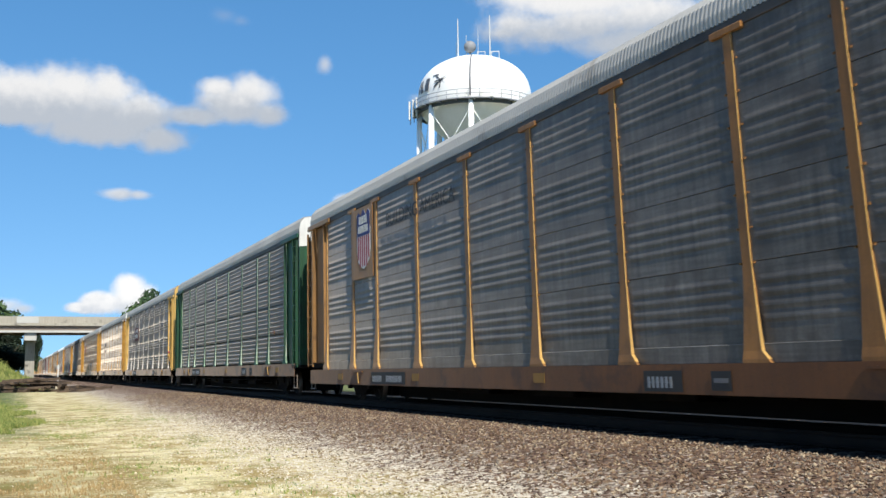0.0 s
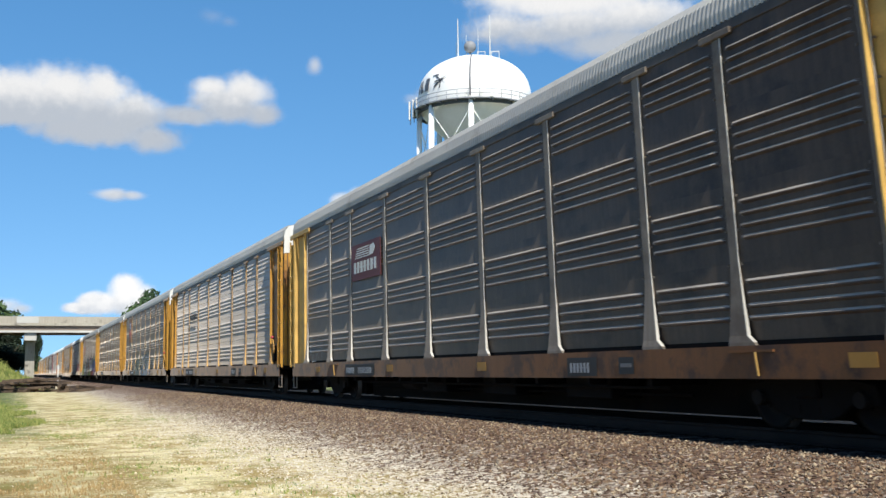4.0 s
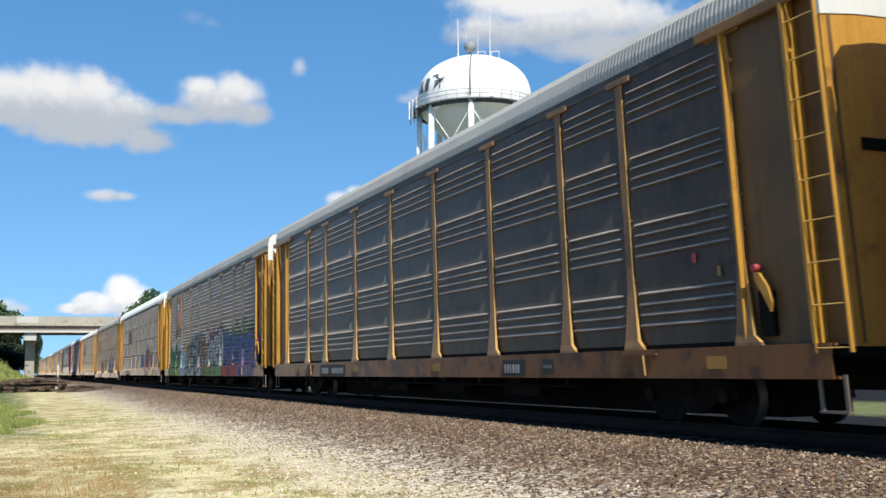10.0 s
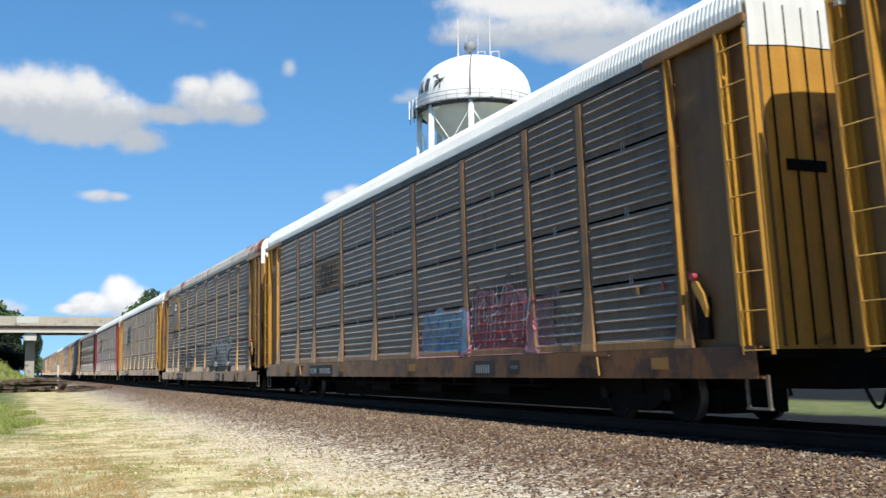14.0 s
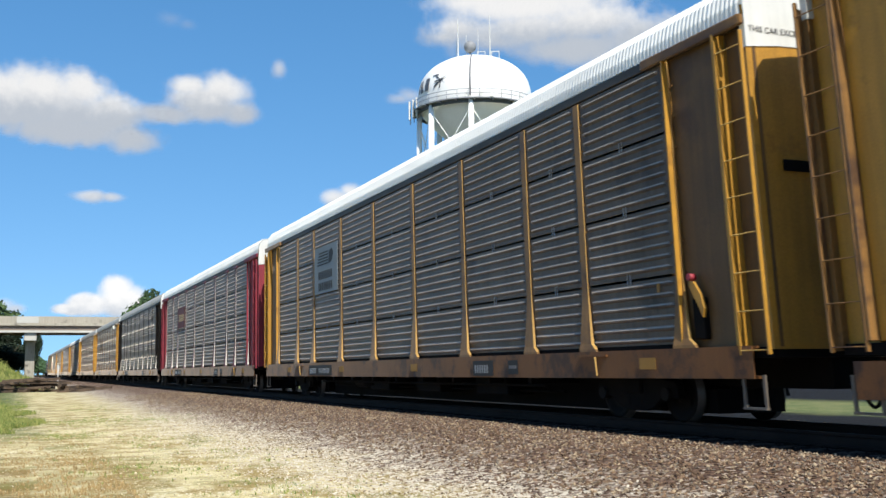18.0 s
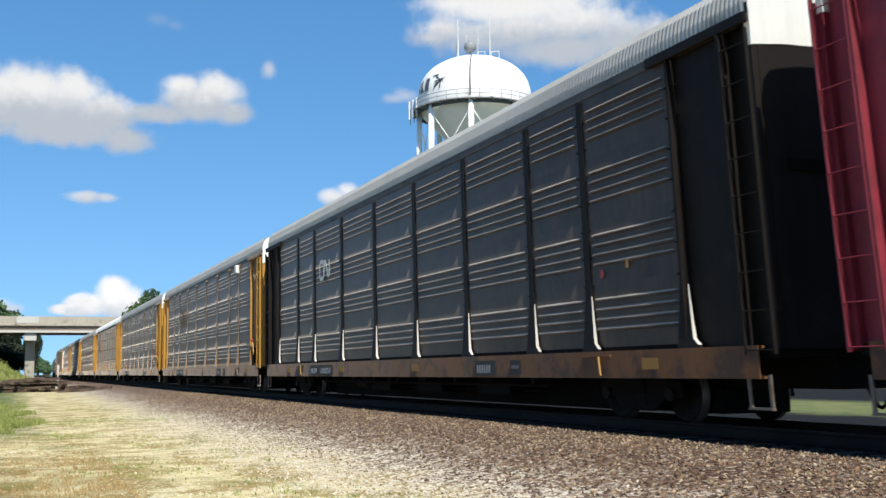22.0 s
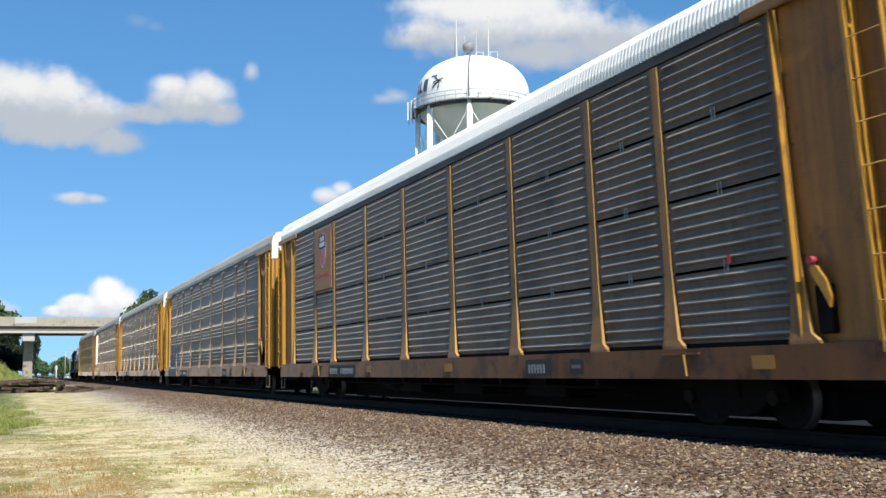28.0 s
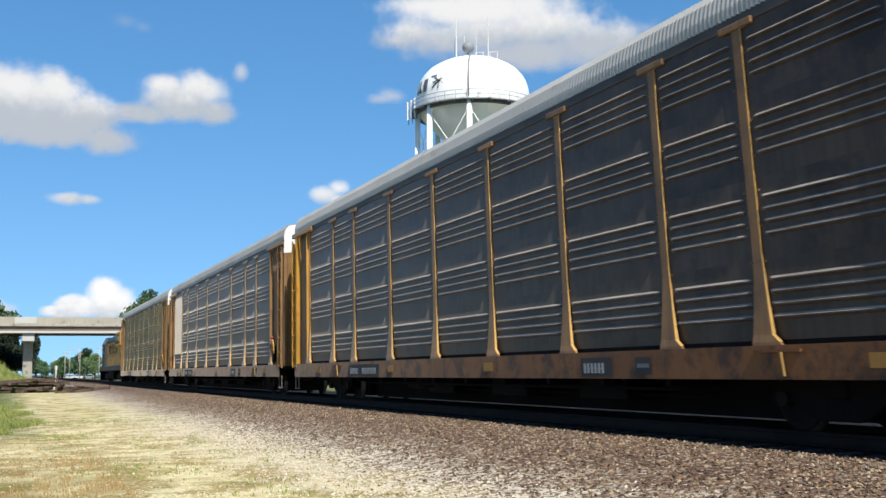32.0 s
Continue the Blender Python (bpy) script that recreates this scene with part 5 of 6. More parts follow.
def marks(count, w, h, seed, gap=0.35):
    """A row of plain upright bars on one thin line: lettering that cannot or may not be spelt out."""
    step, thin = w / count, 0.035 * h
    low, high = [], []
    for i in range(count):
        a, b = i * step, i * step + step * (1 - gap)
        low += [(a, 0), (b, 0)]
        high += [(a, h), (b, h)]
        if i < count - 1:
            low += [(b, h / 2 - thin), (a + step, h / 2 - thin)]
            high += [(b, h / 2 + thin), (a + step, h / 2 + thin)]
    return [low + high[::-1]]


def shield_outline(w, h):
    top = [(-0.5, 0.93), (-0.36, 0.97), (-0.2, 0.9), (0, 1.0), (0.2, 0.9), (0.36, 0.97), (0.5, 0.93)]
    low = [(0.44, 0.75), (0.5, 0.62), (0.5, 0.3), (0.42, 0.14), (0.2, 0.05), (0, 0.0), (-0.2, 0.05), (-0.42, 0.14), (-0.5, 0.3), (-0.5, 0.62), (-0.44, 0.75)]
    return [(u * w, v * h) for u, v in top + low]


def shield(car, plate, faded=False, size=1.0, z=3.5, y=8.41, high=1.85):
    """A placard with a striped shield in the short bay near the car's far end."""
    x = SHEET_X + 0.045
    flat("placard", [rect(-0.9, 0.9, 0, high)], plate, car, 8.41, 3.32, x, "flat painted placard", 0.02)
    w, h = 1.05 * size, 1.5 * size
    sh = shield_outline(w, h)
    flat("shield", [sh], DECAL["grey_plate"] if faded else DECAL["white"], car, y, z, x + 0.022, "striped shield emblem")
    cut = 0.56 * h
    if not faded:
        for k in range(6):
            u = -0.43 * w + k * 0.155 * w
            edge = 0.05 * h if 0 < k < 5 else 0.17 * h
            flat("stripe", [rect(u, u + 0.078 * w, edge, cut - 0.01)], DECAL["crimson"], car, y, z, x + 0.027)
    top = [(u * 0.94, v) for u, v in sh if v >= cut]
    top = [(0.47 * w, cut), (-0.47 * w, cut)] + sorted([p for p in top if p[1] > 0.8 * h], key=lambda p: p[0])
    flat("shield_top", [top], DECAL["navy"], car, y, z, x + 0.027, "navy blue shield field")
    flat("emblem_lettering", marks(5, 0.62 * w, 0.13 * h, 3), DECAL["white"], car, y + 0.31 * w, z + 0.76 * h, x + 0.033)
    flat("emblem_lettering", marks(7, 0.74 * w, 0.12 * h, 4), DECAL["white"], car, y + 0.37 * w, z + 0.61 * h, x + 0.033)


def placard(car, plate, ink, bars, y=7.15, wide=2.6, z=3.3, high=1.2, seed=1, emblem=True):
    x = SHEET_X + 0.042
    flat("placard", [rect(0, wide, 0, high)], plate, car, y, z, x, "painted sheet placard", 0.012)
    if emblem:
        for k in range(5):
            v = 0.6 + 0.062 * k
            flat("emblem_stripe", [rect((0.14 + 0.02 * k) * wide, 0.62 * wide, v * high, (v + 0.03) * high)], ink, car, y, z, x + 0.016)
        flat("emblem", [[(0.63 * wide, 0.6 * high), (0.76 * wide, 0.62 * high), (0.84 * wide, 0.78 * high), (0.78 * wide, 0.9 * high), (0.66 * wide, 0.86 * high)]], ink, car, y, z, x + 0.016)
    for i, (n, w, v, h) in enumerate(bars):
        flat("placard_lettering", marks(n, w * wide, h * high, seed + i), ink, car, y - (1 - w) / 2 * wide, z + v * high, x + 0.016)


def band(car, pts, width, material, y, z, x, label=""):
    """A painted band of even width along a line of points."""
    bm = bmesh.new()
    rows = []
    for i, p in enumerate(pts):
        a, b = Vector(pts[max(i - 1, 0)]), Vector(pts[min(i + 1, len(pts) - 1)])
        d = (b - a).normalized()
        nrm = Vector((-d.y, d.x)) * width / 2
        rows.append([Vector(p) + nrm, Vector(p) - nrm])
    vs = [[bm.verts.new((-x, y - q.x, z + q.y)) for q in r] for r in rows]
    for a, b in zip(vs, vs[1:]):
        bm.faces.new((a[0], a[1], b[1], b[0]))
    ext = bmesh.ops.extrude_face_region(bm, geom=bm.faces[:])
    for v in ext["geom"]:
        if isinstance(v, bmesh.types.BMVert):
            v.co.x -= 0.004
    bmesh.ops.recalc_face_normals(bm, faces=bm.faces[:])
    return part("painted_band", bm, material, car, label)


TEXT = {}


def words(car, text, size, material, y, z, x, label):
    at = Matrix.Translation((-x, y, z)) @ Euler((radians(90), 0, radians(-90))).to_matrix().to_4x4()
    if (text, size) in TEXT:
        return put("lettering", TEXT[text, size], material, car, at, label)
    cu = bpy.data.curves.new("words", "FONT")
    cu.body, cu.size, cu.extrude = text, size, 0.002
    tmp = new("words", cu)
    me = bpy.data.meshes.new_from_object(tmp.evaluated_get(bpy.context.evaluated_depsgraph_get()))
    bpy.data.objects.remove(tmp)
    bpy.data.curves.remove(cu)
    me.materials.clear()
    TEXT[text, size] = me
    return put("lettering", me, material, car, at, label)


# ---- sprayed letters that follow the ribs
STROKES = [
    [[(0.05, 0.1), (0.3, 0.95)], [(0.45, 0.0), (0.75, 1.05)], [(0.1, 0.5), (0.9, 0.62)]],
    [[(0.9, 0.85), (0.5, 1.0), (0.12, 0.7), (0.1, 0.3), (0.45, 0.02), (0.8, 0.12)], [(0.6, 0.25), (0.75, 0.75)]],
    [[(0.0, 0.75), (0.4, 0.95), (0.35, 0.45), (0.85, 0.6), (0.5, 0.0)]],
    [[(0.15, 0.0), (0.05, 0.5), (0.3, 0.95), (0.7, 0.9), (0.9, 0.45), (0.65, 0.05), (0.2, 0.0)], [(0.4, 0.4), (0.6, 0.55)]],
    [[(0.0, 0.2), (0.25, 0.7), (0.5, 0.2), (0.75, 0.8), (1.0, 0.3)], [(0.1, 0.95), (0.95, 1.0)]],
    [[(0.2, 1.1), (0.15, 0.3), (0.5, -0.05), (1.05, 0.1)], [(0.5, 0.95), (0.55, 0.35)], [(0.8, 1.0), (0.85, 0.4)]],
    [[(0.1, 0.9), (0.9, 0.7), (0.2, 0.45), (0.95, 0.25), (0.1, 0.0)]],
]


def spray(car, style, y, z, wide, high, count, fill, line, seed, bold=0.2, lean=0.12, name="graffiti", label="sprayed lettering, unreadable", over=0.012):
    rnd = random.Random(seed)
    step = wide / count
    strokes = []
    for i in range(count):
        k = rnd.randrange(len(STROKES))
        up, sx = rnd.uniform(-0.06, 0.08) * high, step * rnd.uniform(0.85, 1.15)
        hh = high * rnd.uniform(0.82, 1.1)
        for stroke in STROKES[k]:
            pts = [(i * step + a * sx + lean * b * hh * rnd.uniform(0.6, 1.2), up + b * hh) for a, b in stroke]
            strokes.append(pts)

    def strips(width, lift, name_, material, note):
        verts, faces = [], []
        for n, pts in enumerate(strokes):
            # smooth the corners a little, then walk along
            fine = []
            for a, b in zip(pts, pts[1:]):
                d = math.dist(a, b)
                m = max(2, int(d / 0.055))
                fine += [(a[0] + (b[0] - a[0]) * q / m, a[1] + (b[1] - a[1]) * q / m) for q in range(m)]
            fine.append(pts[-1])
            if len(fine) > 5:
                for _ in range(2):
                    fine = [fine[0]] + [tuple((fine[i - 1][c] + 2 * fine[i][c] + fine[i + 1][c]) / 4 for c in (0, 1)) for i in range(1, len(fine) - 1)] + [fine[-1]]
            cross = max(2, int(width / 0.05))
            base = len(verts)
            total = len(fine)
            for i, p in enumerate(fine):
                a, b = Vector(fine[max(i - 1, 0)]), Vector(fine[min(i + 1, total - 1)])
                d = (b - a).normalized()
                end = min(1.0, 0.55 + 1.5 * min(i, total - 1 - i) / 6)
                for c in range(cross + 1):
                    off = (c / cross - 0.5) * width * end
                    u, v = p[0] - d.y * off, p[1] + d.x * off
                    yy, zz = y - u, max(z + v, SILL_LO + 0.01)
                    verts.append((-(skin(yy, zz, style) + lift + over + 0.0004 * (n % 7)), yy, zz))
            w = cross + 1
            for i in range(total - 1):
                for c in range(cross):
                    q = base + i * w + c
                    faces.append((q, q + 1, q + w + 1, q + w))
        me = bpy.data.meshes.new(name_)
        me.from_pydata(verts, [], faces)
        return put(name_, me, material, car, None, note)
    if line:
        strips(bold + 0.075, 0.004, name + "_outline", line, "")
    strips(bold, 0.008, name, fill, label)


def mist(rgb):
    """Sprayed paint that thins out towards the edges of its field."""
    key = ("mist", rgb)
    if key not in SHARED:
        m = plain("sprayed_mist", rgb, 0.6)
        n, l = m.node_tree.nodes, m.node_tree.links
        uv, tc = n.new("ShaderNodeUVMap"), n.new("ShaderNodeTexCoord")
        sep = n.new("ShaderNodeSeparateXYZ")
        l.new(uv.outputs[0], sep.inputs[0])

        def calc(op, a, b):
            q = n.new("ShaderNodeMath")
            q.operation, q.use_clamp = op, op == "MINIMUM"
            for sock, v in zip(q.inputs, (a, b)):
                if isinstance(v, float):
                    sock.default_value = v
                else:
                    l.new(v, sock)
            return q.outputs[0]
        side = calc("MINIMUM", calc("MULTIPLY", sep.outputs[0], 6.0), calc("MULTIPLY", calc("SUBTRACT", 1.0, sep.outputs[0]), 6.0))
        top = calc("MINIMUM", calc("MULTIPLY", calc("SUBTRACT", 1.0, sep.outputs[1]), 3.0), 1.0)
        grain = n.new("ShaderNodeTexNoise")
        grain.inputs["Scale"].default_value, grain.inputs["Detail"].default_value = 3.0, 5
        l.new(tc.outputs["Object"], grain.inputs["Vector"])
        rough = calc("ADD", grain.outputs["Fac"], 0.3)
        cover = calc("MULTIPLY", calc("MULTIPLY", side, top), rough)
        ramp = n.new("ShaderNodeMapRange")
        ramp.inputs["From Min"].default_value, ramp.inputs["From Max"].default_value = 0.1, 0.6
        ramp.inputs["To Max"].default_value = 0.9
        l.new(cover, ramp.inputs["Value"])
        l.new(ramp.outputs[0], n["Principled BSDF"].inputs["Alpha"])
        SHARED[key] = m
    return SHARED[key]


def fade(low, high, z0, z1):
    """Sprayed paint that passes from one colour to another up the letter."""
    key = ("fade", low, high, z0, z1)
    if key not in SHARED:
        m = plain("sprayed_fade", high, 0.55)
        n, l = m.node_tree.nodes, m.node_tree.links
        out = n["Principled BSDF"]
        tc, sep, grain = n.new("ShaderNodeTexCoord"), n.new("ShaderNodeSeparateXYZ"), n.new("ShaderNodeTexNoise")
        grain.inputs["Scale"].default_value, grain.inputs["Detail"].default_value = 2.2, 6
        l.new(tc.outputs["Object"], sep.inputs[0])
        l.new(tc.outputs["Object"], grain.inputs["Vector"])
        jit = n.new("ShaderNodeMath")
        jit.operation = "MULTIPLY_ADD"
        l.new(grain.outputs["Fac"], jit.inputs[0])
        jit.inputs[1].default_value = 1.3
        l.new(sep.outputs["Z"], jit.inputs[2])
        rr = n.new("ShaderNodeMapRange")
        rr.inputs["From Min"].default_value, rr.inputs["From Max"].default_value = z0 + 0.65, z1 + 0.65
        l.new(jit.outputs[0], rr.inputs["Value"])
        mc = n.new("ShaderNodeMix")
        mc.data_type = "RGBA"
        l.new(rr.outputs[0], mc.inputs["Factor"])
        mc.inputs["A"].default_value = (*lin(low), 1)
        mc.inputs["B"].default_value = (*lin(high), 1)
        spots = n.new("ShaderNodeMapRange")
        spots.inputs["From Min"].default_value, spots.inputs["From Max"].default_value = 0.35, 0.65
        spots.inputs["To Min"].default_value = 0.5
        l.new(grain.outputs["Fac"], spots.inputs["Value"])
        worn = n.new("ShaderNodeMix")
        worn.data_type, worn.blend_type = "RGBA", "MULTIPLY"
        worn.inputs["Factor"].default_value = 0.6
        l.new(mc.outputs["Result"], worn.inputs["A"])
        l.new(spots.outputs[0], worn.inputs["B"])
        l.new(worn.outputs["Result"], out.inputs["Base Color"])
        SHARED[key] = m
    return SHARED[key]


def haze_patch(car, style, y, z, wide, high, rgb, seed, label="sprayed colour field", lift=0.002):
    """A soft-edged field of sprayed colour behind the letters."""
    rnd = random.Random(seed)
    nu, nv = max(3, int(wide / 0.08)), max(3, int(high / 0.04))
    top = [rnd.uniform(0.7, 1.0) for _ in range(max(3, int(wide / 0.5)) + 1)]
    verts, faces, uvs = [], [], []
    for i in range(nu + 1):
        f = i / nu
        k = f * (len(top) - 1)
        t = top[int(k)] * (1 - k % 1) + top[min(int(k) + 1, len(top) - 1)] * (k % 1)
        for j in range(nv + 1):
            yy, zz = y - f * wide, z + high * t * j / nv
            verts.append((-(skin(yy, zz, style) + lift), yy, zz))
            uvs.append((f, j / nv))
    for i in range(nu):
        for j in range(nv):
            q = i * (nv + 1) + j
            faces.append((q, q + 1, q + nv + 2, q + nv + 1))
    me = bpy.data.meshes.new("sprayed_field")
    me.from_pydata(verts, [], faces)
    lay = me.uv_layers.new(name="field")
    for k, lp in enumerate(me.loops):
        lay.data[k].uv = uvs[lp.vertex_index]
    return put("sprayed_field", me, mist(rgb), car, None, label)


def blob(car, style, edges, z0, z1, material, lift, name, label=""):
    """A sprayed shape that follows ribs and posts: edges(v) gives its two sides at height v of 0..1."""
    zs = {z0, z1, SILL_HI, BED}
    for k in range(3):
        zs |= {BED + k * RISE + p for p, _ in rib_profile(style)}
    zs |= {z0 + (z1 - z0) * k / 26 for k in range(27)}
    zs = sorted(z for z in zs if z0 <= z <= z1)
    verts, faces = [], []
    v0, v1 = edges(0.5)
    n = max(2, int(abs(v1 - v0) / 0.07) + 1)
    for z in zs:
        a, b = edges((z - z0) / (z1 - z0))
        for i in range(n + 1):
            yy = a + (b - a) * i / n
            verts.append((-(skin(yy, z, style) + lift), yy, z))
    for j in range(len(zs) - 1):
        for i in range(n):
            q = j * (n + 1) + i
            faces.append((q, q + 1, q + n + 2, q + n + 1))
    me = bpy.data.meshes.new(name)
    me.from_pydata(verts, [], faces)
    return put(name, me, material, car, None, label)


def letters(car, style, y, z, wide, high, count, fill, line, seed, rim=0.07, lean=0.1, slit=None, label="sprayed block lettering, unreadable"):
    """Fat sprayed letters with dark rims, slits and notches."""
    rnd = random.Random(seed)
    step = wide / count
    slit = slit or line
    for i in range(count):
        w = step * rnd.uniform(0.86, 1.06)
        h = high * rnd.uniform(0.82, 1.05)
        u = y - i * step
        sway, ph, lip = rnd.uniform(0.04, 0.11) * w, rnd.uniform(0, 6), rnd.uniform(0.04, 0.16) * w
        tip, tilt = rnd.uniform(0.45, 0.85), rnd.uniform(-0.5, 1.2) * lean * h

        def side(v, grow=0.0):
            # rounded shoulders, a waist and a kicked-out foot
            cap = (max(0.0, 1 - max(0.0, (v - 0.72) / 0.28) ** 2.2)) ** 0.5 * (1 - tip * 0.2) + tip * 0.2
            foot = lip * max(0.0, 1 - v / 0.25)
            a = u - tilt * v + sway * math.sin(5 * v + ph) + foot + grow
            b = u - w - tilt * v + sway * math.sin(4 * v + ph + 1.5) - foot * 0.7 - grow
            m, r = (a + b) / 2, (a - b) / 2
            return m + r * cap, m - r * cap
        lift = 0.004 + 0.003 * (i % 4)
        blob(car, style, lambda v: side(v, rim), max(SILL_LO + 0.012, z - rim), z + h + rim, line, lift, "graffiti_outline")
        blob(car, style, side, z, z + h, fill, lift + 0.0015, "graffiti", label)
        kind = rnd.randrange(4)
        slits = []
        if kind in (0, 3):
            slits.append((0.0, rnd.uniform(0.3, 0.48), 0.5, 0.11))
        if kind == 1:
            slits.append((rnd.uniform(0.5, 0.6), 1.0, 0.52, 0.10))
        if kind in (0, 2, 3):
            slits.append((0.58, 0.8, 0.48, 0.10))
        if kind == 2:
            slits += [(0.22, 0.36, 0.16, 0.3), (0.46, 0.54, 0.85, 0.3)]
        for v0, v1, at, half in slits:
            def cut(q, v0=v0, v1=v1, at=at, half=half):
                v = v0 + (v1 - v0) * q
                a, b = side(v)
                m = a + (b - a) * (at + 0.06 * math.sin(3 * q + ph))
                r = abs(a - b) * half * max(0.12, (1 - abs(2 * q - 1) ** 2.5) if v0 > 0 else 1 - q ** 2)
                return m + r, m - r
            blob(car, style, cut, z + v0 * h, z + v1 * h, slit, lift + 0.0025, "graffiti_slit")


def spec_sill(j):
    return SPECS[j].get("sill", YELLOW_RUSTY)


def fittings(j, car):
    """Stencils, plates and small ironwork that every car carries."""
    rnd = random.Random(40 + j)
    drop = SPECS[j].get("drop", 0.0)
    if j not in (6,):
        flat("stencil_plate", [rect(0, 2.5, 0, 0.3)], DECAL["black"], car, 7.6, 0.71 - drop, label="black stencil plate")
        flat("stencil_mark", marks(8, 0.74, 0.16, j, 0.42), DECAL["silver"], car, 7.5, 0.76 - drop, FACE + 0.016)
        flat("stencil_mark", marks(12, 1.15, 0.16, j + 50, 0.42), DECAL["silver"], car, 6.45, 0.76 - drop, FACE + 0.016)
        flat("stencil_plate", [rect(0, 0.95, 0, 0.3)], DECAL["black"], car, -5.0, 0.7 - drop, label="black stencil plate")
        flat("stencil_mark", marks(6, 0.66, 0.16, j + 9, 0.42), DECAL["silver"], car, -5.1, 0.755 - drop, FACE + 0.016)
    flat("test_plate", [rect(0, 0.42, 0, 0.26)], DECAL["black"], car, -6.6, 0.73 - drop, label="dark test plate")
    flat("test_mark", [rect(0.06, 0.36, 0.1, 0.16)], DECAL["smoke"], car, -6.6, 0.735 - drop, FACE + 0.016)
    for y in (10.6, 4.4, -1.2, -11.2):
        flat("reflector", [rect(0, 0.42, 0, 0.17)], DECAL["yellow"], car, y + rnd.uniform(-0.3, 0.3), 0.8 - drop, label="yellow reflector patch")
    # jacking brackets: a flat bar with a lit gusset blade under it
    for y in (8.9, -9.6):
        hook = part("lashing_bracket", boxed(-FACE - 0.035, -FACE, y - 0.55, y + 0.3, 1.005 - drop, 1.035 - drop), spec_sill(j), car)
        part("gusset_blade", prism(bmesh.new(), [(-FACE - 0.03, 1.005 - drop), (-FACE - 0.06, 1.005 - drop), (-FACE - 0.035, 0.71 - drop), (-FACE, 0.71 - drop)], y - 0.24, y - 0.22), FOOT_YELLOW, hook, "sunlit yellow gusset blade")
    # routing tags clipped to the sheets
    for k, (name, m) in enumerate((("yellow_tag", "yellow"), ("red_tag", "crimson"))):
        if rnd.random() < 0.6:
            flat(name, [rect(0, 0.07, 0, 0.13)], DECAL[m], car, rnd.uniform(-11.6, -9.8) if k or j % 2 else rnd.uniform(9.7, 11.4), rnd.uniform(1.9, 2.4), SHEET_X + 0.034, "small routing tag", 0.006)
    # hand brake at the front end
    if j not in (0, 1, 10, 11):
        lever = part("brake_lever", prism(bmesh.new(), [(-12.38, 2.02), (-12.46, 2.0), (-12.6, 1.82), (-12.66, 1.62), (-12.62, 1.5), (-12.57, 1.6), (-12.5, 1.72), (-12.42, 1.84), (-12.36, 1.95)], -1.53, -1.48, "x"), YELLOW_CLEAN, car, "bent yellow hand brake lever")
        part("lever_knob", tube(bmesh.new(), (-1.57, -12.41, 2.07), (-1.46, -12.41, 2.07), 0.05, sides=10), DECAL["crimson"], lever, "red lever knob")
        part("brake_housing", boxed(-1.5, -1.4, -12.62, -12.36, 1.2, 1.78, 0.02), IRON, car)
    # rods and pipes under the deck
    for x, z in ((-1.2, 0.52), (-0.8, 0.4)):
        part("brake_rod", tube(bmesh.new(), (x, -7.4, z), (x, 7.2, z), 0.025, sides=6), IRON, car)
    part("air_tank", tube(bmesh.new(), (-0.95, 2.6, 0.55), (-0.95, 4.2, 0.55), 0.2, sides=14), IRON, car, "black air reservoir")
    for e in (-1, 1):
        if j == 9:
            notice = words(car, "THIS CAR EXCESS HEIGHT", 0.115, DECAL["smoke"], 0, 0, 0, "small grey warning lettering")
            turn = Euler((radians(90), 0, 0 if e < 0 else radians(180))).to_matrix().to_4x4()
            notice.matrix_basis = Matrix.Translation((-1.4 if e < 0 else 1.4, e * 13.925, 5.22)) @ turn
        bm = boxed(-0.32, 0.32, e * 13.91 - 0.015, e * 13.91 + 0.015, 3.35, 3.5)
        part("door_latch", bm, IRON, car, "dark door latch bar", pose(-0.7, 0, 0))


SHARED["tick"] = mesh_of(box(boxed(-0.012, 0.0, -0.045, -0.025, -0.11, 0.11), -0.012, 0.0, 0.025, 0.045, -0.11, 0.11), "seam_clip")
for j, car in enumerate(CARS[:19]):
    fittings(j, car)
    if SPECS[j].get("style") == "seamed" and j != 1:
        for a, b in zip(POSTS, POSTS[1:]):
            for k in (1, 2, 3):
                put("seam_clip", SHARED["tick"], DECAL["silver"], car, pose(-SHEET_X - 0.002, (a + b) / 2, BED + k * RISE - 0.02))

C = CARS
shield(C[0], POST_OCHRE, size=1.1, z=3.56, y=8.26, high=1.96)
words(C[0], "BUILDING AMERICA", 0.5, DECAL["black"], 6.5, 4.48, SHEET_X + 0.045, "black painted slogan")
shield(C[4], DECAL["brown_plate"])
shield(C[6], DECAL["brown_plate"], size=0.95)
shield(C[8], YELLOW_CLEAN, True)
shield(C[14], DECAL["brown_plate"], size=0.72, z=3.98)
words(C[14], "BUILDING AMERICA", 0.17, DECAL["crimson"], 9.2, 3.7, SHEET_X + 0.066, "small faded red slogan")
flat("brand_mark", marks(16, 2.2, 0.34, 21, 0.45), DECAL["black"], C[3], 6.95, 3.55, SHEET_X + 0.045, "dark painted brand mark")
placard(C[2], DECAL["red_plate"], DECAL["white"], [(7, 0.8, 0.2, 0.3)], z=3.3, high=1.0, wide=2.5)
placard(C[9], DECAL["grey_plate"], DECAL["black"], [(7, 0.62, 0.3, 0.17), (8, 0.62, 0.06, 0.17)], z=3.2, high=1.45, wide=2.5)
placard(C[10], DECAL["red_plate"], DECAL["cream"], [(13, 0.74, 0.32, 0.34)], z=3.35, high=1.15, wide=2.5, emblem=False)
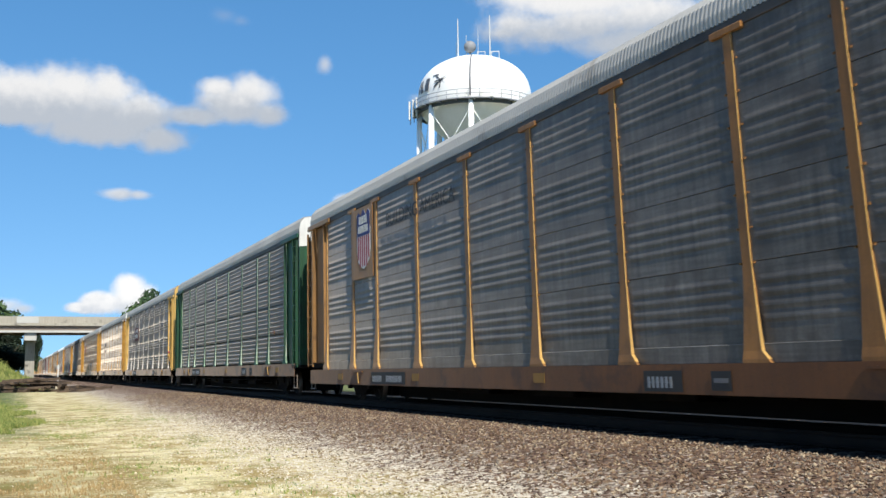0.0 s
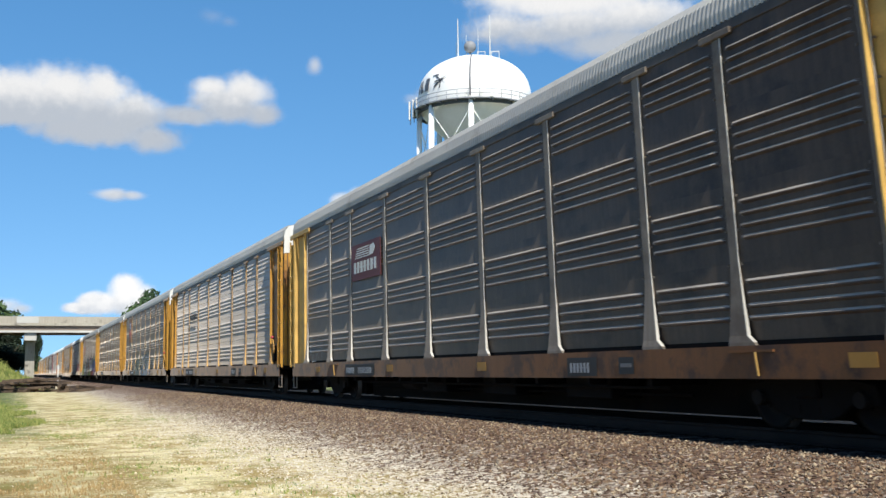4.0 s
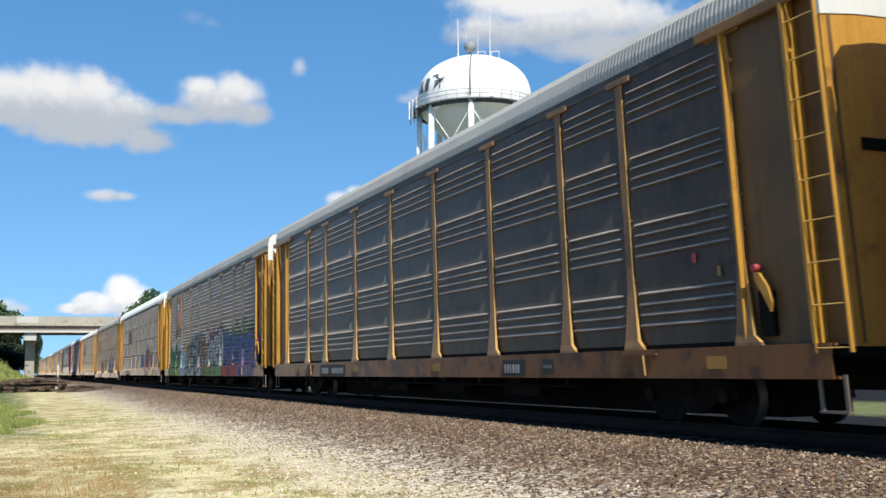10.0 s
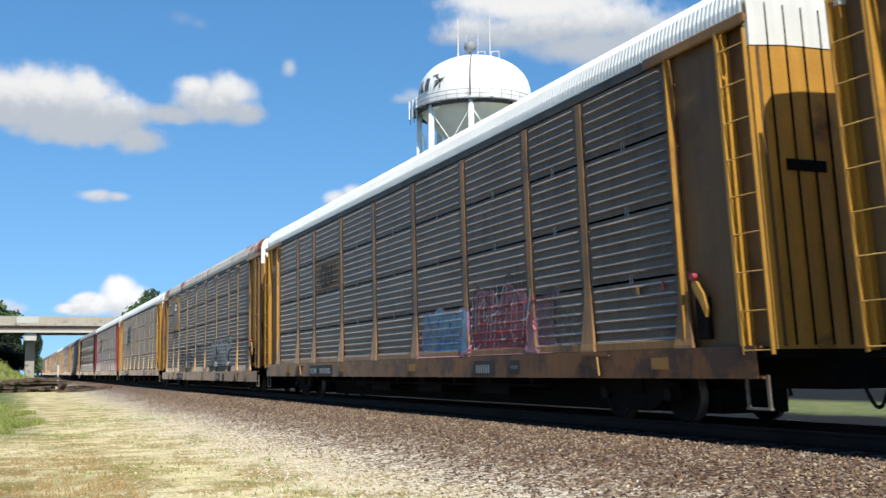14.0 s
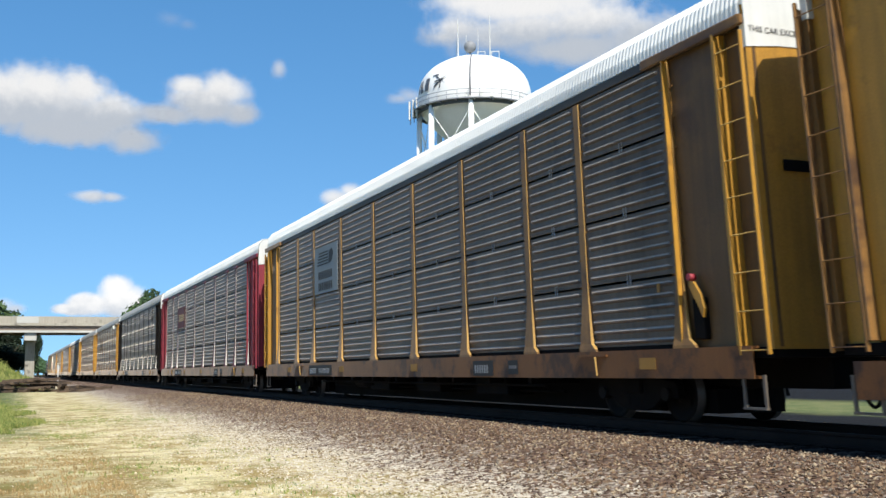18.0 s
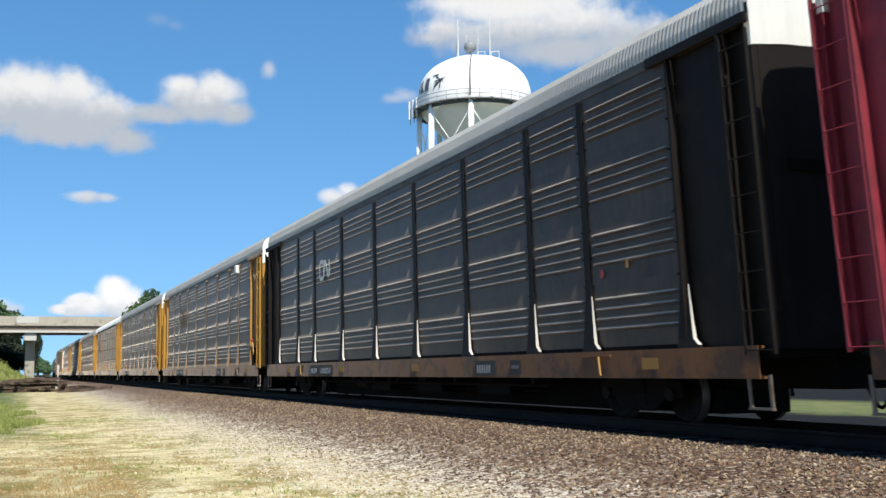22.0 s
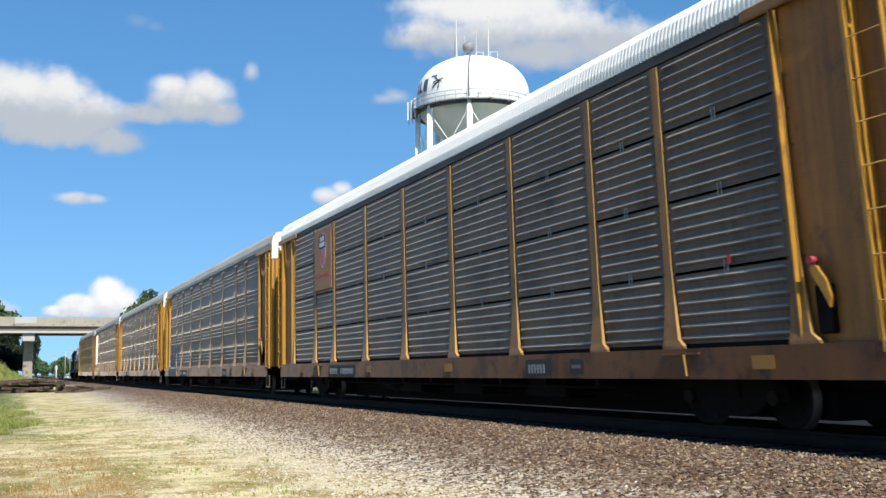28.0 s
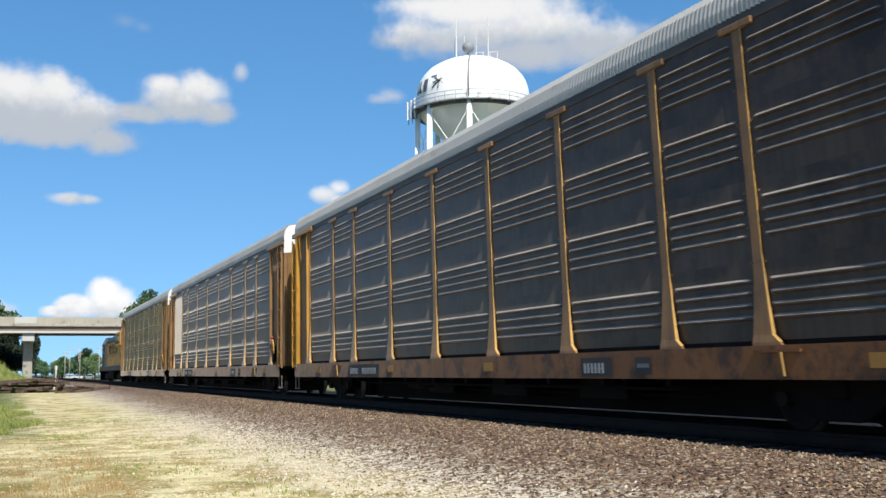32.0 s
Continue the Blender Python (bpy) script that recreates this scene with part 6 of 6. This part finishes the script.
worm = [(0.62, 0.72), (0.5, 0.8), (0.2, 0.8), (0.08, 0.68), (0.08, 0.12), (0.2, 0.0), (0.55, 0.0), (0.66, 0.1), (0.74, 0.7), (0.84, 0.78), (0.95, 0.7), (1.25, 0.1), (1.36, 0.06), (1.45, 0.15), (1.45, 0.82)]
for j, z, style, paint in ((12, 3.5, "ribbed", YELLOW), (7, 3.36, "seamed", YELLOW_PANEL)):
    blob(C[j], style, lambda v: (7.28, 4.56), z - 0.14, z + 0.86, paint, 0.003, "painted_plate", "yellow plate painted over the ribs")
    band(C[j], [(u * 0.8, v * 0.72) for u, v in worm], 0.1, DECAL["black"], 6.52, z + 0.06, SHEET_X + 0.05, "dark bent-band brand mark")
band(C[11], [(u * 0.76, v * 0.64) for u, v in worm], 0.12, DECAL["white"], 6.72, 3.66, SHEET_X + 0.05, "white bent-band brand mark")
for j in (13, 15):
    for r, mname, off in ((0.36, "navy", 0.0), (0.29, "sky", 0.005), (0.2, "navy", 0.010)):
        ring = [(r * math.cos(a), r * math.sin(a)) for a in (2 * math.pi * k / 28 for k in range(28))]
        flat("round_emblem", [ring], DECAL[mname], C[j], 12.68, 4.05, 1.412 + off, "round blue emblem" if r > 0.3 else "")
    flat("emblem_lettering", [rect(-0.13, 0.13, -0.05, 0.05), rect(-0.05, 0.05, -0.13, -0.052), rect(-0.05, 0.05, 0.052, 0.13)], DECAL["cream"], C[j], 12.68, 4.05, 1.432)
# signal box on the eave of one car
part("eave_box", boxed(-1.62, -1.45, -9.55, -9.25, 5.0, 5.34, 0.02), DECAL["white"], C[12], "small white box under the eave")
# paler end sheet
flat("pale_patch", [rect(-1.3, 1.3, 0, 3.2)], STEEL_GREY, C[17], 10.67, 1.9, SHEET_X + 0.042, "paler weathered sheet", 0.01)

D_ = DECAL
st = "ribbed"
SILVER, INK = (142, 144, 146), D_["black"]
spray(C[2], st, 11.8, 1.15, 1.5, 0.7, 5, D_["silver"], None, 5, 0.035)
# two pale pieces and a tag
letters(C[4], st, 5.2, 0.69, 4.3, 1.3, 5, fade((160, 158, 142), (138, 146, 126), 0.8, 1.8), INK, 11, 0.045)
letters(C[4], st, 0.1, 0.69, 4.1, 1.55, 4, fade((183, 183, 178), (136, 139, 139), 1.0, 2.4), INK, 12, 0.06)
spray(C[4], st, -4.7, 1.2, 2.5, 0.75, 6, D_["silver"], None, 13, 0.03)
# a wall of colour along the foot of one car
haze_patch(C[6], "even", 12.1, 1.2, 5.4, 1.75, (183, 185, 187), 12)
haze_patch(C[6], "even", 8.6, 0.67, 3.0, 2.0, (117, 168, 185), 2)
haze_patch(C[6], "even", 7.4, 1.2, 3.0, 1.5, (183, 143, 85), 14, lift=0.003)
haze_patch(C[6], "even", 3.4, 1.2, 3.2, 1.5, (102, 156, 168), 4)
haze_patch(C[6], "even", 1.4, 0.67, 2.6, 1.9, (138, 98, 62), 6)
haze_patch(C[6], "even", 3.0, 1.9, 3.6, 1.1, (124, 92, 50), 16, lift=0.0035)
haze_patch(C[6], "even", -0.6, 1.3, 5.6, 1.95, (112, 70, 102), 15)
haze_patch(C[6], "even", -4.4, 1.0, 8.4, 2.0, (54, 74, 116), 8)
haze_patch(C[6], "even", -6.6, 1.4, 5.4, 2.0, (70, 92, 73), 9, lift=0.0015)
haze_patch(C[6], "even", -12.1, 1.15, 1.2, 1.6, (63, 65, 75), 17)
letters(C[6], "even", 11.9, 0.68, 4.2, 1.65, 4, fade((119, 156, 70), (41, 117, 63), 0.9, 1.7), INK, 21, 0.07)
letters(C[6], "even", 7.5, 0.68, 1.7, 1.45, 2, fade((183, 185, 183), (134, 170, 183), 0.8, 1.8), D_["silver"], 26, 0.03, slit=INK)
letters(C[6], "even", 5.7, 0.68, 5.2, 1.8, 4, fade((188, 188, 184), (150, 152, 156), 0.8, 2.2), INK, 22, 0.12, 0.3)
letters(C[6], "even", -0.3, 0.68, 4.7, 2.1, 4, fade((117, 143, 73), (183, 185, 187), 0.9, 1.5), INK, 23, 0.08, 0.04)
letters(C[6], "even", -5.1, 0.68, 6.7, 1.95, 4, fade((122, 104, 136), (56, 92, 142), 1.0, 2.0), INK, 25, 0.06, 0.05, slit=D_["navy"])
spray(C[6], "even", -4.9, 2.2, 6.6, 0.55, 5, D_["lime"], None, 61, 0.03, name="highlight")
spray(C[6], "even", -5.2, 0.8, 6.6, 1.5, 6, INK, None, 62, 0.06, name="graffiti_outline")
spray(C[6], "even", -0.5, 0.75, 4.4, 1.7, 4, INK, None, 63, 0.05, name="graffiti_outline")
spray(C[6], "even", 5.6, 0.75, 5.0, 1.7, 5, INK, None, 64, 0.15, 0.3, name="graffiti_outline")
spray(C[6], "even", 1.2, 1.1, 2.2, 1.3, 2, D_["orange"], INK, 67, 0.16, 0.2)
spray(C[6], "even", 3.6, 2.3, 3.0, 0.5, 4, D_["teal"], None, 68, 0.1, 0.1, name="highlight")
spray(C[6], "even", 11.8, 0.8, 4.0, 1.3, 5, INK, None, 65, 0.04, name="graffiti_outline")
spray(C[6], "even", -1.0, 2.2, 4.0, 0.9, 3, D_["pink"], None, 66, 0.03, name="highlight")
haze_patch(C[6], "even", -4.2, 0.664, 7.9, 0.62, (168, 56, 48), 9, lift=0.011)
haze_patch(C[6], "even", -0.2, 0.664, 5.0, 0.5, (114, 139, 70), 10, lift=0.011)
flat("graffiti_outline", [[(0.0, 0.0), (0.55, 0.0), (0.75, 0.35), (0.55, 0.95), (0.15, 1.2), (0.0, 1.1)]], D_["cream"], C[6], -12.3, 1.3, 1.42, "cream-edged sprayed shape", 0.003)
flat("graffiti", [[(0.0, 0.04), (0.52, 0.04), (0.7, 0.36), (0.51, 0.9), (0.14, 1.14), (0.0, 1.05)]], D_["navy"], C[6], -12.3, 1.3, 1.424, "", 0.003)
# red and teal piece
haze_patch(C[7], "seamed", -1.6, 1.1, 3.2, 1.15, (183, 136, 153), 31)
haze_patch(C[7], "seamed", -4.4, 1.1, 4.2, 1.5, (122, 88, 96), 32)
letters(C[7], "seamed", -1.9, 1.19, 2.7, 0.95, 4, fade((73, 117, 146), (107, 146, 161), 1.2, 2.0), D_["pink"], 33, 0.03, slit=D_["blue"])
letters(C[7], "seamed", -4.7, 1.19, 2.6, 1.25, 4, fade((120, 44, 50), (140, 92, 100), 1.3, 2.3), D_["pink"], 34, 0.03, slit=D_["crimson"])
spray(C[7], "seamed", -4.9, 1.25, 2.6, 1.0, 4, D_["rose"], None, 36, 0.05)
spray(C[7], "seamed", -1.8, 1.25, 2.6, 0.8, 5, D_["silver"], None, 37, 0.03, name="highlight")
spray(C[7], "seamed", -4.6, 1.25, 2.8, 1.1, 6, D_["mint"], None, 38, 0.03, name="highlight")
spray(C[7], "seamed", -4.8, 2.0, 2.4, 0.6, 5, INK, None, 39, 0.03, name="graffiti_outline")
spray(C[7], "seamed", -7.6, 1.25, 1.4, 0.9, 3, D_["smoke"], None, 35, 0.03)
spray(C[8], "seamed", 11.4, 1.15, 3.6, 0.75, 6, D_["silver"], None, 41, 0.05)
haze_patch(C[8], "seamed", 7.2, 1.1, 5.0, 1.1, (96, 94, 92), 46)
spray(C[8], "seamed", 7.0, 1.15, 4.6, 0.95, 7, D_["smoke"], None, 42, 0.06)
spray(C[8], "seamed", 2.0, 1.15, 4.2, 0.95, 5, D_["smoke"], None, 43, 0.06)
letters(C[8], "seamed", -3.0, 1.12, 5.2, 1.25, 5, fade((146, 141, 134), (163, 161, 156), 1.2, 2.2), INK, 44, 0.05)
haze_patch(C[15], st, 12.1, 0.75, 3.8, 2.0, (120, 126, 128), 50)
letters(C[15], st, 11.9, 0.72, 3.2, 1.5, 6, D_["smoke"], D_["silver"], 51, 0.04)
spray(C[15], st, 11.9, 0.8, 3.2, 1.6, 6, D_["silver"], None, 55, 0.035)
spray(C[15], st, 4.9, 1.0, 3.0, 1.5, 4, D_["smoke"], None, 52, 0.045)
spray(C[15], st, 1.6, 1.2, 2.4, 0.7, 6, D_["silver"], None, 53, 0.04)
spray(C[15], st, -2.2, 1.0, 3.2, 1.2, 5, D_["smoke"], None, 54, 0.045)

# ---------------------------------------------------------------- loose stone and plants on the verge
def island_material(name, colours, rough=0.9):
    m, n, l = nodes_of(name)
    out = n["Principled BSDF"]
    out.inputs["Roughness"].default_value = rough
    out.inputs["Specular IOR Level"].default_value = 0.2
    geo, ramp = n.new("ShaderNodeNewGeometry"), n.new("ShaderNodeValToRGB")
    l.new(geo.outputs["Random Per Island"], ramp.inputs[0])
    e = ramp.color_ramp.elements
    while len(e) < len(colours):
        e.new(0.5)
    for i, c in enumerate(colours):
        e[i].position, e[i].color = i / (len(colours) - 1), (*lin(c), 1)
    l.new(ramp.outputs[0], out.inputs["Base Color"])
    return m


def stones(name, xs, ys, sizes, heights, material, label, seed):
    """Broken stones, each an eight-faced lump, joined in one sheet of stone."""
    rng = np.random.default_rng(seed)
    n = len(xs)
    base = np.array([(1, 0, 0), (-1, 0, 0), (0, 1, 0), (0, -1, 0), (0, 0, 1), (0, 0, -1)], float)
    v = base[None] * rng.uniform(0.55, 1.25, (n, 6, 1)) + rng.normal(0, 0.18, (n, 6, 3))
    a = rng.uniform(0, 6.28, n)
    c, s = np.cos(a), np.sin(a)
    x = v[:, :, 0] * c[:, None] - v[:, :, 1] * s[:, None]
    y = v[:, :, 0] * s[:, None] + v[:, :, 1] * c[:, None]
    t = rng.uniform(-0.6, 0.6, n)
    z = v[:, :, 2] * 0.8 * np.cos(t)[:, None] + x * np.sin(t)[:, None]
    out = np.stack([x * sizes[:, None] + xs[:, None], y * sizes[:, None] + ys[:, None], z * sizes[:, None] + heights[:, None]], 2).reshape(-1, 3)
    f = np.array([(0, 2, 4), (2, 1, 4), (1, 3, 4), (3, 0, 4), (2, 0, 5), (1, 2, 5), (3, 1, 5), (0, 3, 5)])
    faces = (f[None] + (np.arange(n) * 6)[:, None, None]).reshape(-1, 3)
    me = bpy.data.meshes.new(name)
    me.from_pydata(out.tolist(), [], faces.tolist())
    return tagged(put(name, me, material), label, "stones", kind="stuff")


rng = np.random.default_rng(8)
n = 62000
ys = 5.2 + 50 * rng.uniform(0, 1, n) ** 1.9
xs = rng.uniform(3.4, 13.4, n)
keep = (rng.uniform(3.4, 5.6, n) < xs) & (xs > 0.0 * ys)
keep &= (xs < 9.2) | (rng.uniform(0, 1, n) < 0.45)
xs, ys = xs[keep], ys[keep]
# stones under the train get a near-black colour that stands for its shade
grimy = (xs > 8.75) & (xs < 11.9)
gx, gy = xs[grimy], ys[grimy]
xs, ys = xs[~grimy], ys[~grimy]
zs = np.array([ground_z(a, b) for a, b in zip(xs, ys)])
size = rng.uniform(0.012, 0.028, len(xs)) * np.where(xs > 5.2, 1.1, 0.8)
gs = rng.uniform(0.018, 0.036, len(gx))
stones("shade_ballast", gx, gy, gs, np.array([ground_z(a, b) for a, b in zip(gx, gy)]) + gs * 0.1, island_material("shade_dark_stone", [(26, 22, 20), (38, 32, 28), (20, 17, 15), (46, 38, 34)]), "ballast under the train with shade painted into its colour", 7)
stones("ballast_stones", xs, ys, size, zs + size * 0.25, island_material("broken_ballast_stone", [(54, 41, 32), (104, 82, 64), (134, 111, 88), (82, 65, 51), (172, 154, 126), (74, 58, 46), (122, 114, 102)]), "brown and pinkish broken ballast stone", 1)
n = 11000
ys = 6.5 + 26 * rng.uniform(0, 1, n) ** 1.5
xs = rng.normal(3.9, 0.75, n)
zs = np.array([ground_z(a, b) for a, b in zip(xs, ys)])
size = rng.uniform(0.008, 0.022, n)
stones("limestone_chips", xs, ys, size, zs + size * 0.2, island_material("pale_limestone_chip", [(188, 176, 152), (210, 202, 184), (166, 152, 130), (198, 188, 166)]), "pale limestone chips at the ballast's foot", 2)
n = 9500
ys = 7 + 30 * rng.uniform(0, 1, n) ** 1.4
xs = rng.uniform(-0.8, 3.6, n)
zs = np.array([ground_z(a, b) for a, b in zip(xs, ys)])
size = rng.uniform(0.007, 0.019, n)
stones("verge_grit", xs, ys, size, zs, island_material("sandy_grit", [(142, 122, 86), (206, 194, 158), (98, 82, 58), (184, 166, 124), (220, 210, 184)]), "sandy grit scattered on the verge", 3)


def blades(name, spots, high, material, label, seed, per=7):
    """Thin leaning blades, tuft by tuft."""
    rnd = random.Random(seed)
    verts, faces = [], []
    for x, y, k in spots:
        z = ground_z(x, y)
        for _ in range(per):
            a, h = rnd.uniform(0, 6.28), high * k * rnd.uniform(0.5, 1.2)
            bx, by = x + rnd.gauss(0, 0.05) * k, y + rnd.gauss(0, 0.05) * k
            lx, ly, w = math.cos(a) * h * 0.45, math.sin(a) * h * 0.45, 0.006 + 0.004 * k
            i = len(verts)
            verts += [(bx - w * math.sin(a), by + w * math.cos(a), z - 0.01), (bx + w * math.sin(a), by - w * math.cos(a), z - 0.01),
                      (bx + lx * 0.4 + w * 0.7, by + ly * 0.4, z + h * 0.65), (bx + lx, by + ly, z + h)]
            faces += [(i, i + 1, i + 2), (i, i + 2, i + 3)]
    me = bpy.data.meshes.new(name)
    me.from_pydata(verts, [], faces)
    return tagged(put(name, me, material), label, "grass", kind="stuff")


rg = random.Random(9)
GREEN_BLADE = island_material("green_grass_blades", [(74, 96, 42), (112, 124, 62), (150, 148, 86), (92, 108, 52)], 0.7)
STRAW = island_material("dry_straw_blades", [(140, 116, 76), (162, 140, 98), (128, 106, 68), (152, 130, 88)], 0.8)
lush = [(0.35 - abs(rg.gauss(0, 0.8)) - 0.012 * (y - 24) + 0.5 * math.sin(y * 0.9), y, rg.uniform(0.6, 1.5)) for y in (25 + abs(rg.gauss(0, 10)) for _ in range(2200))]
blades("grass_clumps", lush, 0.10, GREEN_BLADE, "lush green grass at the verge's edge", 1)
sprigs = []
for cx, cy, sx, sy, n in ((1.7, 30.0, 1.3, 2.2, 260), (3.9, 31, 1.2, 2.0, 90), (1.0, 23.5, 0.7, 1.5, 150), (3.4, 30, 0.5, 1.6, 40), (2.3, 40, 1.0, 4, 90), (1.6, 14.5, 0.9, 2.0, 110), (2.9, 11.2, 0.7, 1.4, 70), (3.5, 17, 0.5, 2.5, 40), (2.4, 20, 0.8, 2, 60)):
    sprigs += [(rg.gauss(cx, sx * 0.6), rg.gauss(cy, sy * 0.6), rg.uniform(0.4, 1.0)) for _ in range(n)]
blades("weed_sprigs", sprigs, 0.045, GREEN_BLADE, "small green weeds in the sandy dirt", 2, 5)
straw = [(1.3 - abs(rg.gauss(0, 1.0)), 8 + abs(rg.gauss(0, 5.5)), rg.uniform(0.5, 1.1)) for _ in range(900)]
blades("dry_grass", straw, 0.045, STRAW, "short dry straw-coloured grass", 3, 7)
bank = [(rg.uniform(-16, 2.4), rg.uniform(86, 156), rg.uniform(1.5, 4)) for _ in range(3000)]
blades("bank_grass", bank, 0.2, GREEN_BLADE, "long grass on the bridge bank", 4, 5)


# ---------------------------------------------------------------- pile of old ties
def tie_pile():
    rnd = random.Random(14)
    me = mesh_of(boxed(-1.3, 1.3, -0.12, 0.12, -0.09, 0.09, 0.015), "old_tie")
    wood = surface("old_rotten_timber", lin((82, 68, 54)), 0.95, vary=0.5, scale=2, fine=40, bump=0.6, dirt=lin((46, 38, 32)), dirt_at=0.5)
    rows = []
    for level, (count, x0, x1) in enumerate(((9, -2.6, 5.2), (8, -2.4, 4.4), (6, -1.6, 3.4), (4, -0.6, 2.6), (2, 0.4, 1.9))):
        for k in range(count):
            x = x0 + (x1 - x0) * k / max(1, count - 1) + rnd.uniform(-0.2, 0.2)
            rows.append((x, 82 + rnd.uniform(-0.5, 0.5), 0.1 + 0.2 * level, rnd.choice((0, 0, 25, -20, 80)) + rnd.uniform(-12, 12)))
    rows += [(5.0, 79.0, 0.1, 15), (5.6, 80.4, 0.1, -30), (4.2, 78.2, 0.1, -8), (4.9, 79.4, 0.3, 60)]
    for x, y, z, a in rows:
        t = put("old_tie", me, wood, None, pose(x, y, z + ground_z(x, y), rnd.uniform(-3, 3), rnd.uniform(-4, 4), a))
        tagged(t, "old brown timber tie on a loose pile", "railway tie", "pile of old ties")


tie_pile()


# ---------------------------------------------------------------- far details beyond the bridge and across the line
POLE_GREY = surface("silvered_pole_timber", lin((158, 152, 144)), 0.9, vary=0.2)


def utility_pole(x, y, h):
    p = thing("utility_pole", "grey timber utility pole with a cross arm", "utility pole", "utility poles", pose(x, y, ground_z(x, y)))
    part("shaft", tube(bmesh.new(), (0, 0, -0.3), (0, 0, h), 0.16, 0.1, 8), POLE_GREY, p)
    part("cross_arm", boxed(-1.1, 1.1, -0.06, 0.06, h - 0.7, h - 0.55), POLE_GREY, p)
    for k in (-0.95, -0.4, 0.4, 0.95):
        part("insulator", tube(bmesh.new(), (k, 0, h - 0.55), (k, 0, h - 0.38), 0.05, sides=6), DECAL["grey_plate"], p)
    return p


for i, (x, y, h) in enumerate(((17.3, 385, 9.5), (19.6, 400, 11), (20.8, 360, 9), (23.2, 410, 12), (18.6, 520, 11), (24.6, 330, 10))):
    utility_pole(x, y, h)


def marker_post(x, y, h):
    p = thing("marker_post", "white lineside marker post with a square plate", "signpost", m=pose(x, y, ground_z(x, y)))
    part("post", tube(bmesh.new(), (0, 0, -0.2), (0, 0, h), 0.05, sides=8), WHITE, p)
    part("plate", boxed(-0.15, 0.15, -0.02, 0.02, h - 0.4, h, 0.01), DECAL["silver"], p)
    return p


marker_post(4.2, 112, 2.2)
marker_post(19.5, 250, 3.2)


def parked_car(x, y, turn, paint, label):
    c = thing("parked_car", label, "car", "parked cars", pose(x, y, ground_z(x, y), 0, 0, turn))
    low = [(-2.25, 0.35), (-2.2, 0.75), (-1.9, 0.9), (-1.0, 0.95), (1.2, 0.95), (2.1, 0.85), (2.25, 0.6), (2.2, 0.32)]
    part("body", prism(bmesh.new(), low[::-1], -0.86, 0.86, "x"), paint, c)
    part("cabin", prism(bmesh.new(), [(-1.7, 0.94), (-1.25, 1.42), (0.4, 1.45), (1.1, 0.95)][::-1], -0.74, 0.74, "x"), paint, c)
    for s in (-1, 1):
        part("side_window", prism(bmesh.new(), [(-1.45, 0.99), (-1.15, 1.36), (0.32, 1.38), (0.85, 0.99)][::-1], s * 0.745, s * 0.752, "x"), DARK_GLASS, c)
        for yy in (-1.35, 1.4):
            w = part("wheel", tube(bmesh.new(), (s * 0.68, yy, 0.32), (s * 0.87, yy, 0.32), 0.32, sides=16), IRON, c)
    return c


parked_car(20.2, 402, 75, WHITE, "white car parked by the road beyond the bridge")
parked_car(23.8, 405, 100, WHITE, "white car parked by the road beyond the bridge")
parked_car(26.2, 398, 85, DECAL["grey_plate"], "pale grey car parked by the road")
for x, y, a, pm in ((62, 58, 20, WHITE), (70, 68, 10, DECAL["grey_plate"]), (78, 60, 200, WHITE), (58, 80, 15, WHITE), (90, 90, 30, DECAL["navy"])):
    parked_car(x, y, a, pm, "car parked on the grass across the line")


def house(x, y, turn, w, d, h, wall, roof_paint, label):
    b = thing("house", label, "house", "houses across the line", pose(x, y, ground_z(x, y), 0, 0, turn))
    part("wall", boxed(-w / 2, w / 2, -d / 2, d / 2, -0.2, h), wall, b)
    part("roof", prism(bmesh.new(), [(-d / 2 - 0.4, h - 0.05), (0, h + d * 0.3), (d / 2 + 0.4, h - 0.05)], -w / 2 - 0.4, w / 2 + 0.4, "x"), roof_paint, b)
    for k in range(3):
        win = part("window", boxed(-0.5, 0.5, -0.04, 0.04, 0.9, 2.1), WHITE, b, "", pose(-w / 3 + k * w / 3, -d / 2 - 0.02, 0))
        part("pane", boxed(-0.42, 0.42, -0.05, 0.05, 0.98, 2.02), DARK_GLASS, win)
    return b


SHINGLE = surface("grey_shingle", lin((96, 92, 90)), 0.9, vary=0.3)
house(110, 96, 30, 14, 8, 3, WHITE, SHINGLE, "low white house with a grey roof")
house(140, 150, 10, 12, 8, 3, CONCRETE_PALE, SHINGLE, "low pale house with a grey roof")

# ---------------------------------------------------------------- what moves
def motions():
    steps = [i * 1.0 for i in range(33)]
    for j, car in enumerate(CARS):
        y = nominal(j) - (2.6 if car is LOCO else 0.0)
        walk(car, [(t, pose(TRACK_X, y - run(t), RAIL_Z)) for t in steps])
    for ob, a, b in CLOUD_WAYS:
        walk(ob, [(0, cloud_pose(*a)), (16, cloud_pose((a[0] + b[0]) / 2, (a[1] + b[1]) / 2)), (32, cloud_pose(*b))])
    times = [i / FPS for i in range(32 * FPS + 1)]
    for s, axles in AXLES.items():
        first = axles[0]
        walk(first, [(t, pose(0, s * 0.89, 0.42, math.degrees(run(t) / 0.42), 0, 0)) for t in times])
        made = first.animation_data
        for ax in axles[1:]:
            ax.rotation_mode = "QUATERNION"
            keys = ax.animation_data_create()
            keys.action = made.action
            keys.action_slot = made.action_slot


motions()
